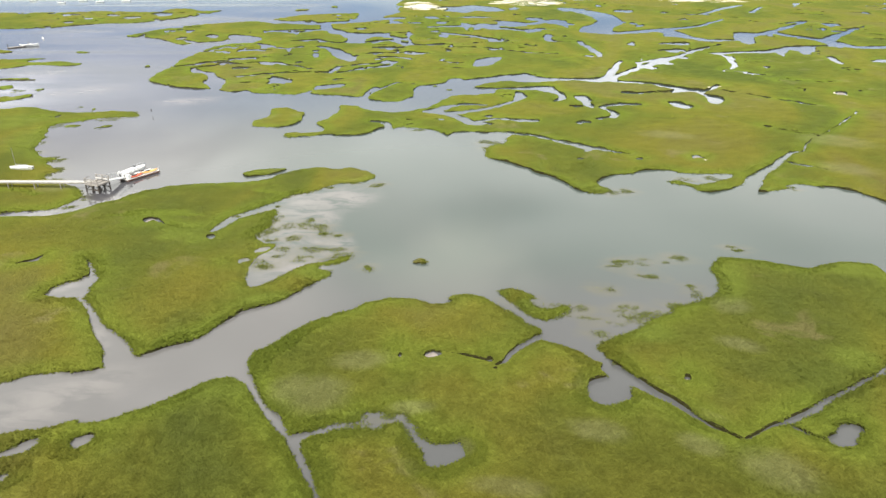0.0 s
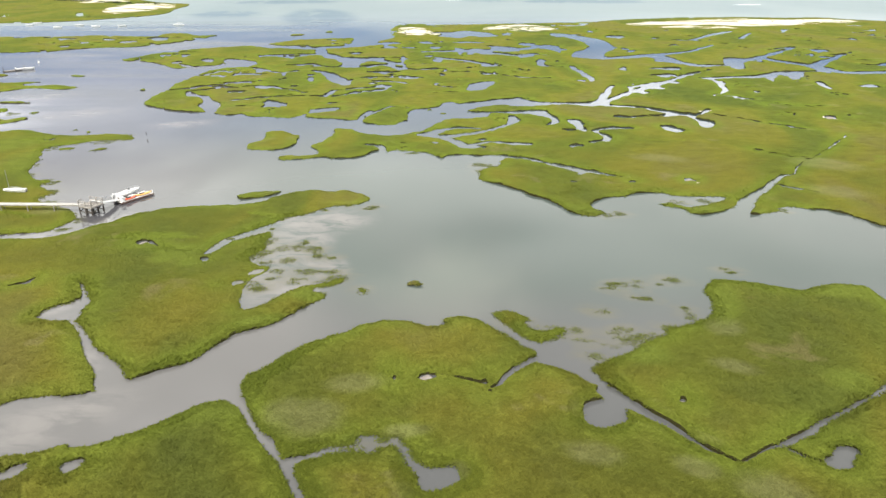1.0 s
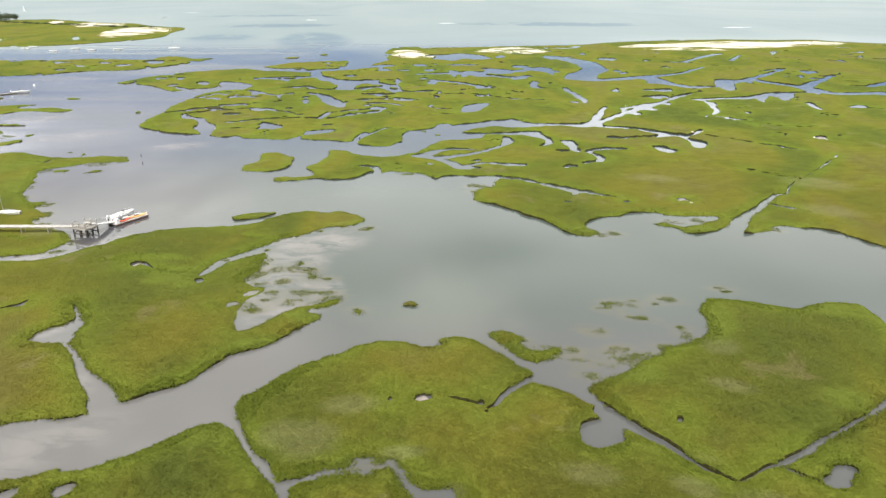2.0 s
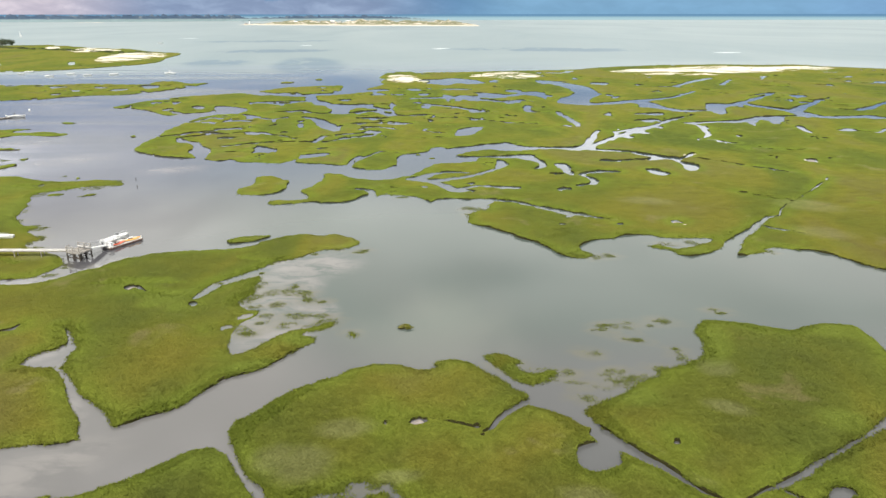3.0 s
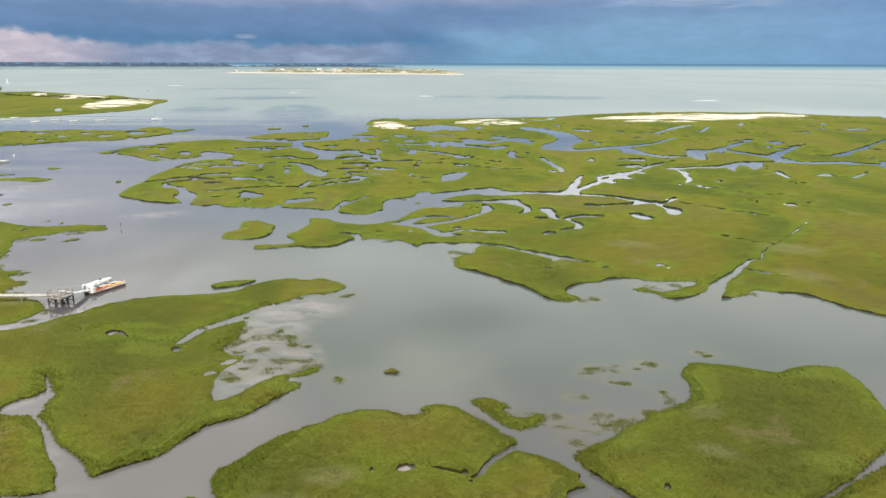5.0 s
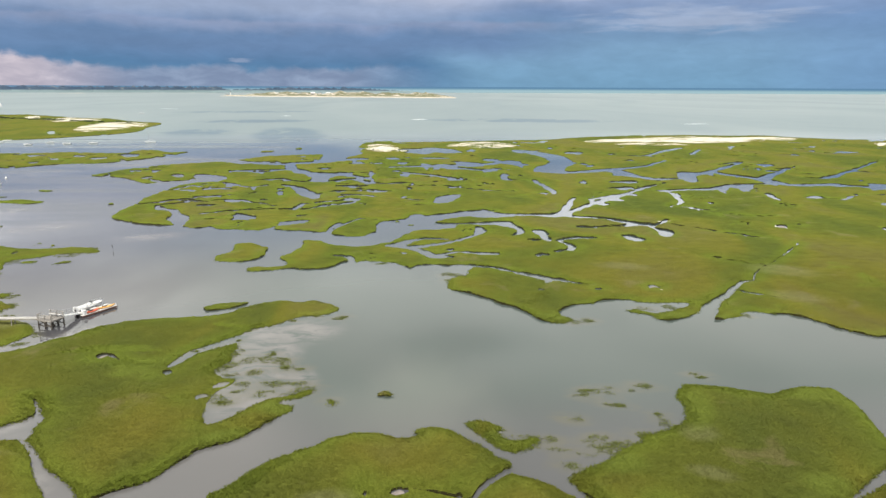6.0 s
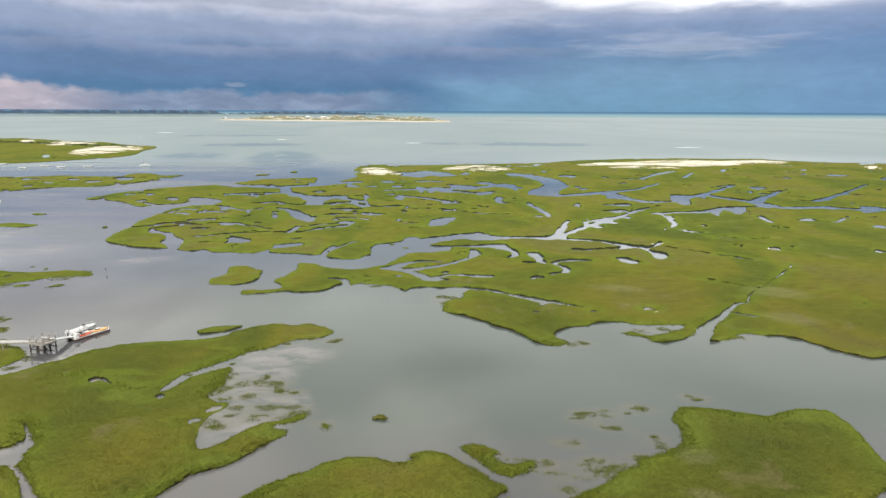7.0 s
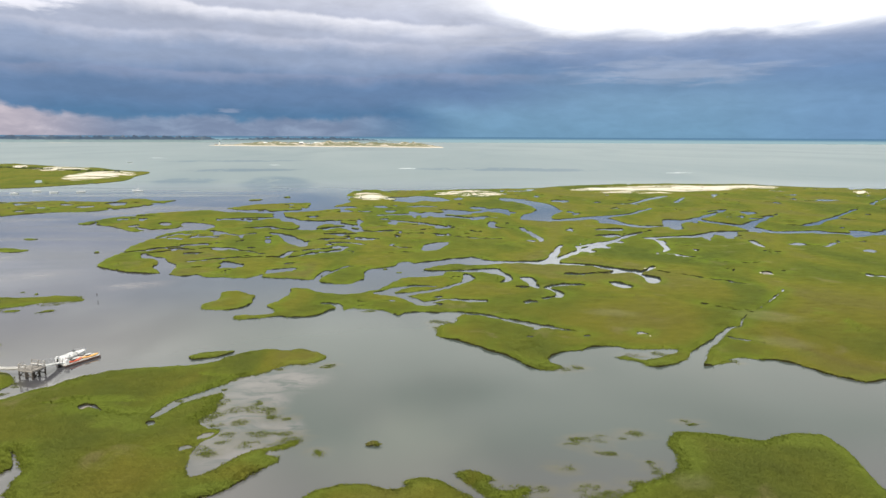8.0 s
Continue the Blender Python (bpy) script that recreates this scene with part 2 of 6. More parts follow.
def build_water(k, bsdf):
    p = place(k)
    xyz = k.add("ShaderNodeSeparateXYZ", Vector=p)
    # silty grey-green creeks, clearer blue-green water out at sea
    silt = k.noise(k.mapped(p, (1, 0.5, 1)), 0.014, 3, 0.5, 0.5)
    creek = k.ramp(silt, [(0.30, (0.060, 0.081, 0.073)), (0.5, (0.073, 0.091, 0.082)), (0.7, (0.092, 0.100, 0.093))])
    west = k.smooth(xyz.outputs[0], -18, -60)
    creek = k.mix(k.math("MULTIPLY", west, 0.75), creek, (0.068, 0.061, 0.072, 1))
    creek = k.mix(k.smooth(xyz.outputs[1], 125, 190), creek, k.mix(k.smooth(xyz.outputs[0], -90, -40), (0.094, 0.100, 0.110, 1), (0.052, 0.074, 0.084, 1)))
    # browner water in the narrow ditches and pools of the home marsh
    peaty = k.math("MULTIPLY", k.smooth(xyz.outputs[1], 88, 66), k.smooth(xyz.outputs[0], -22, -12))
    creek = k.mix(k.math("MULTIPLY", peaty, 0.7), creek, (0.100, 0.094, 0.097, 1))
    # warm, milky water in the near river
    river = k.math("MULTIPLY", k.smooth(xyz.outputs[1], 92, 70), k.smooth(xyz.outputs[0], -6, -20))
    creek = k.mix(river, creek, (0.134, 0.130, 0.127, 1))
    streaks = k.noise(k.mapped(p, (0.5, 1, 1), rot=(0, 0, 0.5)), 0.34, 5, 0.6, 1.2)
    # pale colour for mud shoals, also painted where calm water mirrors bright cloud
    under = k.smooth(k.math("MULTIPLY", attribute(k, "shoal_sheen"), k.math("ADD", 0.2, k.noise(k.mapped(p, (1, 0.6, 1)), 0.12, 6, 0.65, 1.0))), 0.05, 0.75)
    creek = k.mix(k.math("MULTIPLY", under, k.smooth(streaks, 0.30, 0.62)), creek, (0.185, 0.176, 0.168, 1))
    # drowned grass showing dimly through the shallows
    weed = k.smooth(k.math("MULTIPLY", attribute(k, "weed"), k.math("ADD", 0.05, streaks)), 0.24, 0.70)
    creek = k.mix(k.math("MULTIPLY", weed, 0.7), creek, (0.112, 0.108, 0.078, 1))
    sea = k.ramp(k.noise(k.mapped(p, (1, 0.35, 1)), 0.0035, 5, 0.6, 1.0), [(0.30, (0.145, 0.200, 0.210)), (0.5, (0.188, 0.240, 0.243)), (0.7, (0.225, 0.274, 0.270))])
    gulf = k.smooth(k.math("MULTIPLY", attribute(k, "deep"), k.smooth(k.noise(k.mapped(p, (0.5, 0.25, 1)), 0.035, 6, 0.65, 1.6), 0.33, 0.54)), 0.06, 0.60)
    sea = k.mix(k.math("MULTIPLY", gulf, 0.85), sea, (0.075, 0.135, 0.175, 1))
    k.put(bsdf, "Base_Color", k.mix(k.smooth(xyz.outputs[1], 300, 620), creek, sea))
    # smooth slicks among lightly ruffled water
    slick = k.noise(k.mapped(p, (0.35, 1, 1)), 0.02, 4, 0.5, 0.8)
    calm = k.mix(west, k.ramp(slick, [(0.35, grey(0.05)), (0.68, grey(0.11))]), (0.02, 0.02, 0.02, 1))
    # wind lanes on the outer channels
    lane = k.smooth(k.noise(k.mapped(p, (0.16, 1, 1), rot=(0, 0, -0.45)), 0.022, 4, 0.55, 0.7), 0.42, 0.62)
    calm = k.mix(k.math("MULTIPLY", k.math("MULTIPLY", k.smooth(xyz.outputs[1], 150, 230), k.smooth(xyz.outputs[0], -50, -100)), lane), calm, (0.24, 0.24, 0.24, 1))
    k.put(bsdf, "Roughness", k.mix(k.smooth(xyz.outputs[1], 330, 700), calm, (0.42, 0.42, 0.42, 1)))
    ripple = k.noise(k.mapped(p, (1, 1.6, 1)), 1.7, 4, 0.6)
    bump(k, bsdf, ripple, 0.02, 0.02)


def build_pan(k, bsdf):
    p = place(k)
    n = k.noise(p, 2.5, 6, 0.7)
    k.put(bsdf, "Base_Color", k.ramp(n, [(0.3, (0.17, 0.14, 0.12)), (0.55, (0.27, 0.235, 0.21)), (0.75, (0.38, 0.345, 0.31))]))
    bump(k, bsdf, n, 0.6, 0.05)


PAN = material("drying_mud", build_pan, Roughness=0.75)
TURF = material("marsh_turf", build_turf, Roughness=0.95, Specular_IOR_Level=0.03)
PEAT = material("wet_peat", build_peat, Roughness=0.95, Specular_IOR_Level=0.1)
BED = material("mud_bed", build_bed, Roughness=0.7)
WATER = material("tidal_water", build_water, IOR=1.33)


# ---- plan of the marsh, in metres: land masses, creeks, ponds, sand ----
LAND, CARVED, ISLETS, SPARSE, SAND, LUSH, STRAW, SHOAL_SHEENS, DEEPS, PANS = [], [], [], [], [], [], [], [], [], []


NAMES = ([], [])


def rounded(points):
    """A closed outline through the control points with its corners cut twice."""
    q = np.array(points, float)
    for _ in range(2):
        n = np.roll(q, -1, 0)
        q = np.stack([q * 0.78 + n * 0.22, q * 0.22 + n * 0.78], 1).reshape(-1, 2)
    return q


def land(label, *runs):
    LAND.append(("outline", rounded(sum(runs, []))))
    NAMES[0].append(label)


def water(*runs):
    CARVED.append(("outline", rounded(sum(runs, []))))


def islet(label, *runs):
    ISLETS.append(("outline", rounded(sum(runs, []))))
    NAMES[1].append(label)


def beach(*runs):
    SAND.append(("outline", rounded(sum(runs, []))))


def creek(points):
    CARVED.append(("line", np.array(points, float)))


def pond(x, y, a, b, turn):
    CARVED.append(("oval", (x, y, a, b, radians(turn))))


def hummock(x, y, a, b, turn):
    ISLETS.append(("oval", (x, y, a, b, radians(turn))))
    NAMES[1].append("tiny grassy hummock rising from the water")


def shallow_grass(x, y, a, b, turn):
    SPARSE.append((x, y, a, b, radians(turn)))


def sand_patch(x, y, a, b, turn):
    SAND.append(("oval", (x, y, a, b, radians(turn))))


def lush(x, y, a, b, turn):
    LUSH.append((x, y, a, b, radians(turn)))


def straw(x, y, a, b, turn):
    STRAW.append((x, y, a, b, radians(turn)))


def shoal_sheen(x, y, a, b, turn):
    SHOAL_SHEENS.append((x, y, a, b, radians(turn)))


def deep(x, y, a, b, turn):
    DEEPS.append((x, y, a, b, radians(turn)))


def mud_pan(x, y, a, b, turn):
    PANS.append((x, y, a, b, radians(turn)))


land("broad green salt marsh laced with winding tidal creeks",
     [(487, 500), (392, 517), (372, 536), (354, 530), (338, 543), (320, 563), (312, 584), (272, 577), (240, 585), (223, 585), (175, 571), (148, 558), (134, 551), (120, 539), (90, 527), (46, 516), (11, 510), (-18, 516), (-26, 512), (-31, 477), (-29, 442), (-24, 423), (-29, 404), (-38, 391), (-40, 371), (-45, 419), (-65, 411), (-80, 405), (-87, 392), (-92, 377)],
     [(-123, 359), (-132, 345), (-139, 328), (-142, 317), (-136, 314), (-131, 314), (-120, 306), (-109, 291), (-106, 290), (-104, 296), (-94, 300), (-90, 304), (-95, 313), (-96, 323), (-87, 319), (-80, 313), (-77, 305), (-78, 297), (-85, 292), (-90, 288), (-93, 282), (-93, 270), (-93, 260), (-94.0, 250.4), (-91.3, 237.5), (-92.4, 228.8), (-91.4, 215.3), (-88.0, 209.3), (-80.8, 204.3), (-71.9, 200.2), (-67.2, 201.0), (-62.8, 196.8), (-58.6, 196.2), (-55.9, 198.4), (-53.3, 194.4), (-48.4, 193.7)],
     [(-40.9, 192.2), (-39.2, 195.7), (-37.5, 197.1), (-36.7, 192.6), (-29.0, 191.2), (-24.0, 189.0), (-21.8, 190.2), (-19.7, 185.1), (-14.2, 182.5), (-11.0, 183.6), (-8.2, 190.6), (-5.0, 173.7), (-11.9, 169.5), (-19.3, 172.8), (-23.5, 178.0), (-26.8, 177.6), (-26.3, 169.6), (-27.8, 163.0), (-30.2, 159.5), (-27.3, 155.4), (-27.3, 151.8), (-30.9, 150.7), (-34.9, 151.2), (-36.0, 149.3), (-34.7, 147.6), (-30.5, 148.1), (-25.8, 149.9), (-23.1, 148.4), (-18.1, 148.9), (-15.9, 152.0), (-13.7, 155.8), (-12.1, 152.7), (-11.0, 155.7), (-7.8, 155.7), (-5.2, 154.6), (-2.5, 153.5), (0.0, 150.4), (1.3, 148.7), (1.9, 151.0)],
     [(7.0, 152.0), (11.2, 148.5), (14.0, 144.3), (10.1, 140.9), (8.8, 138.2), (8.3, 134.2), (9.0, 131.4), (12.6, 128.5), (16.1, 125.2), (17.3, 122.0), (19.6, 119.8), (21.7, 116.5), (22.9, 112.1), (25.6, 110.7), (28.0, 110.6), (29.3, 112.2), (28.2, 114.3), (27.1, 115.8), (28.5, 117.9), (31.3, 121.0), (35.5, 121.3), (38.3, 124.0), (43.0, 123.7), (44.4, 121.3), (49.6, 121.3), (54.1, 120.9), (51.5, 118.2), (47.2, 116.0), (44.3, 115.0), (42.0, 117.2), (40.4, 116.9), (40.6, 115.9), (43.8, 114.9), (43.8, 111.9), (45.9, 110.8), (49.3, 112.4), (51.5, 114.1), (53.3, 114.8)],
     [(53.3, 111.3), (56.2, 111.2), (59.9, 113.1), (59.6, 114.6), (63.5, 115.4), (64.9, 114.2), (68.5, 113.6), (70.7, 111.2), (71.8, 108.9), (72.9, 106.2), (76.3, 101.2), (82.6, 102.5), (102.8, 105.1)])
water([(-7.9, 193.2), (-9.3, 197.2), (-7.9, 204.1), (-5.0, 206.1), (0.9, 207.4), (2.2, 215.3), (4.8, 216.5), (5.8, 212.1), (11.4, 215.6), (20.6, 220.2), (25.4, 223.1), (27.8, 223.9), (29.2, 217.9), (32.4, 215.4), (46.7, 214.3), (51.0, 219.0), (52.2, 217.0), (53.8, 213.6), (52.2, 210.1), (46.8, 207.2), (36.9, 210.9), (29.9, 209.3), (24.6, 207.5), (19.8, 211.2), (14.4, 207.9), (7.8, 201.5), (10.6, 199.3), (27.0, 202.3), (31.5, 203.0), (32.4, 197.7), (33.7, 190.7), (33.7, 186.0), (31.6, 182.8), (28.3, 180.7), (30.5, 184.9), (31.6, 187.5), (30.7, 191.5), (27.8, 193.8), (26.5, 198.4), (23.4, 196.8), (15.3, 196.9), (14.5, 194.2), (12.6, 190.8), (2.4, 190.2), (0.0, 184.1), (-3.3, 177.3), (-4.7, 172.5), (-7.9, 175.6), (-8.2, 189.5)])
water([(-84.5, 233.4), (-83.3, 234.8), (-78.4, 228.4), (-74.0, 226.2), (-69.2, 217.1), (-65.4, 207.8), (-63.7, 197.5), (-66.7, 199.3), (-72.2, 208.8), (-71.6, 213.5), (-73.4, 220.7), (-79.6, 226.3), (-81.2, 224.7)])
water([(-61, 359), (-55, 359), (-54, 340), (-45, 330), (-36, 318), (-30, 328), (-24, 323), (-32, 307), (-33, 293), (-38, 290), (-43, 294), (-40, 299), (-41, 308), (-45, 315), (-53, 329), (-59, 340)])
water([(-53, 286), (-46, 285), (-41, 276), (-36, 267), (-32.0, 258.7), (-30.7, 250.7), (-32.3, 243.9), (-35.9, 249.2), (-39.7, 254.5), (-42, 261), (-44, 272)])
water([(5, 418), (11, 462), (24, 463), (30, 449), (20, 431), (15, 414)])
water([(9.1, 237.2), (11.1, 248.0), (15.4, 254.6), (20.7, 257.2), (20.8, 249.8), (16.5, 240.1), (12.4, 235.3)])
water([(45, 322), (48, 319), (46, 306), (46, 297), (43, 293), (43, 306)])
water([(65, 448), (78, 446), (88, 424), (94, 407), (95, 392), (91, 360), (83, 346), (77, 331), (81, 326), (97, 338), (108, 342), (105, 324), (106, 312), (96, 307), (97, 316), (100, 327), (85, 319), (74, 317), (63, 324), (63, 338), (71, 353), (80, 370), (81, 392), (76, 422)])
water([(123, 304), (129, 316), (131, 324), (137, 325), (142, 320), (135, 310), (129, 292), (123, 285), (121, 289), (124, 297)])
water([(160, 296), (160, 286), (158, 276), (151, 277)])
water([(125, 268), (133, 277), (142, 280), (147, 280), (137, 261), (132, 260), (135, 269), (133, 271), (128, 265), (123.0, 254.3), (123.7, 259.5)])
water([(101, 264), (104, 265), (104.0, 253.9), (102.1, 244.0), (99.5, 235.8), (95.7, 232.4), (90.7, 225.0), (90.7, 227.5), (95.4, 235.0), (100.1, 243.8), (101.2, 252.0)])
water([(71.1, 197.7), (72.6, 194.9), (72.9, 189.0), (75.5, 187.5), (75.0, 182.8), (72.8, 178.3), (70.3, 179.6), (70.6, 184.7), (70.8, 189.7)])
water([(58.3, 181.2), (62.1, 181.5), (63.0, 177.3), (64.4, 175.1), (62.2, 173.0), (59.1, 174.3), (58.5, 177.2)])
water([(35.7, 189.0), (39.1, 190.2), (39.8, 184.0), (38.6, 179.9), (39.4, 176.6), (38.0, 173.3), (36.4, 176.3), (36.7, 181.7)])
water([(19.2, 194.6), (21.7, 195.8), (22.0, 191.6), (23.3, 189.0), (19.5, 181.7), (17.6, 180.6), (19.0, 187.7)])
water([(8.0, 150.4), (15.3, 151.9), (16.9, 148.8), (14.2, 146.8), (13.9, 143.3), (12.5, 140.2), (9.2, 145.4)])
water([(138.1, 255.8), (141.7, 256.1), (139.0, 247.0), (135.3, 237.5), (134.6, 240.6), (136.0, 249.0)])
water([(198, 282), (205, 281), (205, 275), (216, 282), (226, 278), (214, 263), (198, 266), (183.8, 259.8)])
creek([(-91.1, 237.0, 2.57), (-85.1, 240.3, 2.53), (-78.8, 248.5, 2), (-74.8, 252.1, 1.53)])
creek([(-93, 271, 2.11), (-85, 271, 2.12), (-75, 272, 1.63)])
creek([(-93, 376, 8.66), (-76, 368, 11.7), (-64, 362, 11.8), (-53, 367, 10.8), (-42, 375, 10.5), (-40, 394, 14.2), (-39, 426, 20.1)])
creek([(-35.7, 226.8, 2.11), (-35.2, 236.3, 2.31), (-28.1, 241.7, 2.52), (-16.7, 245.0, 2.54)])
creek([(-32.8, 225.6, 1.9), (-27.0, 231.7, 2.94), (-18.1, 238.2, 2.96)])
creek([(-38.1, 196.9, 1.4), (-34.3, 200.1, 1.4)])
creek([(-21.5, 188.5, 2.07), (-21.1, 194.5, 1.62), (-19.4, 201.7, 0.95)])
creek([(-59.9, 220.9, 2.51), (-51.8, 224.8, 2.52), (-44.7, 225.7, 2.51), (-37.3, 225.6, 2.51)])
creek([(-64.8, 219.1, 2.51), (-58.3, 221.9, 2.01)])
creek([(-89, 335, 2.78), (-76, 337, 3.27), (-57, 339, 3.77)])
creek([(-34, 293, 4.57), (-25, 300, 3.58), (-20, 303, 2.59)])
creek([(-32, 311, 2.37), (-24, 326, 2.64), (-15, 322, 2.64)])
creek([(-26.6, 256.3, 2.58), (-17.4, 257.5, 3.05), (-11.0, 252.3, 2.42)])
creek([(1, 281, 2.13), (15, 281, 2.12), (21, 276, 2.01), (31, 267, 2.06), (42, 264, 1.6)])
creek([(46, 296, 2.17), (58, 296, 2.17)])
creek([(57, 296, 2.63), (57, 282, 3.14), (58, 267, 3.12), (56.9, 257.7, 3.07)])
creek([(105, 329, 6.22), (105, 308, 7.34), (110, 299, 6.71), (122, 298, 6.68)])
creek([(107, 338, 5.51), (117, 344, 5.53), (125, 349, 4.35), (135, 363, 3.24), (147, 378, 2.26)])
creek([(137, 315, 8.4), (148, 322, 6.77), (152, 312, 6.59), (157, 301, 6.57), (159, 294, 8.43), (159, 285, 8.43), (161, 278, 6.71), (168, 277, 8.6), (182, 279, 8.54)])
creek([(147, 324, 4.26), (165, 343, 3.23), (187, 369, 2.21)])
creek([(159, 296, 6.14), (172, 312, 5.17), (190, 332, 3.21), (205, 347, 2.22)])
creek([(101, 263, 4.55), (109, 265, 4.56), (118, 266, 5.52), (126, 269, 5.36), (136, 277, 5.4), (146, 280, 4.57), (154, 280, 4.64)])
creek([(175, 278, 6.72), (181, 276, 6.72), (191, 272, 6.74), (199, 269, 6.62), (221, 271, 6.55)])
creek([(189, 297, 5.19), (211, 318, 3.19), (265, 370, 2.19)])
creek([(174, 410, 3.13), (196, 447, 3.13)])
creek([(52.4, 214.7, 2.8), (59.3, 225.3, 2.2), (64.8, 232.6, 2.3), (72.9, 241.4, 3.23), (80.6, 250.9, 3.22), (89, 261, 2.72), (99, 273, 2.75), (111, 285, 2.28)])
creek([(67.9, 243.9, 2.03), (65.7, 233.7, 2.03)])
creek([(51.2, 216.7, 1.7), (56.5, 230.6, 2.06), (62.1, 246.4, 0.853)])
creek([(51.3, 210.0, 4.2), (56.8, 208.2, 3.6), (61.1, 205.5, 4.44), (64.9, 201.2, 4.41), (68.5, 197.1, 4.43), (71.7, 194.7, 5.45)])
creek([(73.1, 194.0, 2.18), (77.5, 198.7, 2.14), (80.6, 203.7, 1.59)])
creek([(71.2, 195.6, 1.83), (66.5, 193.3, 1.87), (59.7, 191.8, 1.43), (55.4, 193.4, 1.45)])
creek([(77.3, 197.0, 0.619), (83.7, 190.7, 0.774), (91.3, 183.4, 0.774), (95.3, 179.2, 0.617)])
creek([(103.1, 169.7, 0.378), (97.8, 163.3, 0.386), (90.5, 155.8, 0.449), (83.7, 148.9, 0.558), (79.6, 144.2, 0.651), (75.6, 139.0, 0.938), (73.7, 135.7, 1.02), (71.0, 134.9, 1.05), (68.4, 131.8, 0.979), (64.1, 127.0, 1.09), (59.6, 122.4, 1.88), (56.0, 117.9, 2.45), (52.5, 112.4, 3.24)])
creek([(66.8, 128.3, 0.973), (69.4, 125.7, 0.974), (71.8, 123.6, 0.697)])
creek([(72.9, 155.8, 0.725), (77.7, 150.7, 0.874), (82.1, 146.9, 0.878)])
creek([(40.9, 174.7, 2.69), (43.2, 177.3, 2.77), (46.4, 178.5, 3.39), (50.3, 177.8, 2.41)])
creek([(40.9, 174.7, 2.18), (41.8, 171.0, 2.18), (42.7, 167.4, 2.05), (40.9, 163.9, 1.74), (36.6, 162.7, 1.14)])
creek([(-3.5, 170.8, 3.37), (0.7, 169.5, 2.88), (4.3, 170.1, 2.85), (9.3, 173.1, 2.31), (13.9, 176.9, 2.26), (18.0, 181.6, 2.22), (19.8, 184.4, 2.19)])
creek([(-3.2, 170.8, 3.23), (0.8, 176.4, 2.78), (5.2, 179.0, 2.89), (10.4, 178.9, 1.9)])
creek([(0.7, 169.6, 2.19), (3.5, 164.8, 2.71), (6.7, 160.3, 3.23), (8.6, 158.1, 3.25)])
creek([(8.7, 160.8, 2.31), (12.9, 163.0, 2.36), (16.9, 161.8, 2.86), (21.5, 161.2, 2.37)])
creek([(-12.0, 150.8, 2.51), (-12.7, 156.9, 2.06), (-14.2, 160.0, 2.23), (-17.0, 161.1, 1.82)])
creek([(14.4, 149.4, 3.34), (18.7, 148.4, 2.32), (21.5, 146.1, 2.28), (25.8, 142.0, 2.27), (30.3, 137.6, 2.3), (32.6, 137.6, 1.81), (35.0, 135.1, 1.29), (37.2, 133.9, 0.829)])
creek([(133.6, 231.4, 1.45), (135.0, 227.2, 1.45)])
creek([(266, 415, 1.74), (282, 430, 2.08), (289, 426, 2.66)])
creek([(289, 396, 2.17), (327, 433, 2.17)])
creek([(148.8, 245.0, 2.57), (154.2, 244.7, 2.14), (160.4, 240.4, 1.44), (173.3, 249.7, 1.23)])
creek([(131.3, 231.4, 1.62), (133.0, 225.3, 1.42)])
creek([(-90.5, 237.6, 1.1), (-84.3, 244.5, 1.6), (-75.8, 251.7, 1.7), (-66.7, 255.3, 1.2)])
creek([(-92.1, 268.4, 0.98), (-86.4, 285.1, 2.56), (-75.7, 291.4, 2.56), (-67.6, 286.2, 1.76)])
creek([(-72.5, 241.7, 1.6), (-62.6, 246.3, 2.4), (-54.9, 242.4, 2.3), (-46.8, 235.2, 1.5)])
creek([(-61.8, 219.3, 0.89), (-53.8, 224.6, 1.3), (-45.1, 230.7, 0.97)])
creek([(-53.4, 194.9, 0.52), (-49.2, 204.2, 0.81), (-45.4, 209.9, 0.6)])
creek([(-37, 199.6, 1.5), (-31.1, 203.7, 2.2), (-28, 202.3, 1.5)])
creek([(-21.2, 187.4, 0.57), (-18.4, 199.1, 0.95), (-14.1, 208.9, 1.1), (-8.1, 207.4, 0.78)])
creek([(-33.5, 224, 1.1), (-27.9, 234.7, 1.8), (-17.9, 240.2, 1.3)])
creek([(-37.2, 227.8, 0.91), (-32.5, 240.6, 1)])
creek([(-34.6, 257.8, 1.8), (-26.1, 266.6, 2.7), (-10.1, 266.2, 1.9)])
creek([(-21.3, 273.9, 2), (-5.8, 266.1, 1.9)])
creek([(-63.6, 299.9, 2.56), (-54.7, 303.3, 3.68), (-43.6, 292.3, 3.52), (-35.1, 299.2, 2.56)])
creek([(-70.6, 284.7, 2.24), (-61.4, 278.1, 3.2), (-56, 284.3, 2.24)])
creek([(-54.7, 342.7, 5.44), (-45.3, 322.7, 9.92), (-31, 320.3, 9.76), (-16.2, 302.3, 4.48)])
creek([(-28.5, 292, 3.04), (-22.1, 300.7, 4.48), (-13.1, 287.3, 4.16), (-0.5, 287, 2.88)])
creek([(-16.2, 330.5, 1.52), (-13.9, 291.6, 1.26)])
creek([(-0.4, 324.8, 3.68), (13.4, 314.1, 4.96), (25.7, 295, 3.04)])
creek([(-5.9, 347.6, 5.12), (15.1, 353.3, 10.2), (26.9, 340.9, 9.6), (43.2, 329.2, 4.64)])
creek([(27.9, 372.9, 5.76), (41.3, 359.1, 10.7), (49.7, 365.6, 5.6)])
creek([(-35.1, 381.3, 11), (-25, 388.4, 11.4)])
creek([(8.2, 429.2, 17.6), (19.1, 444.1, 27.2), (28.7, 428.8, 17.6)])
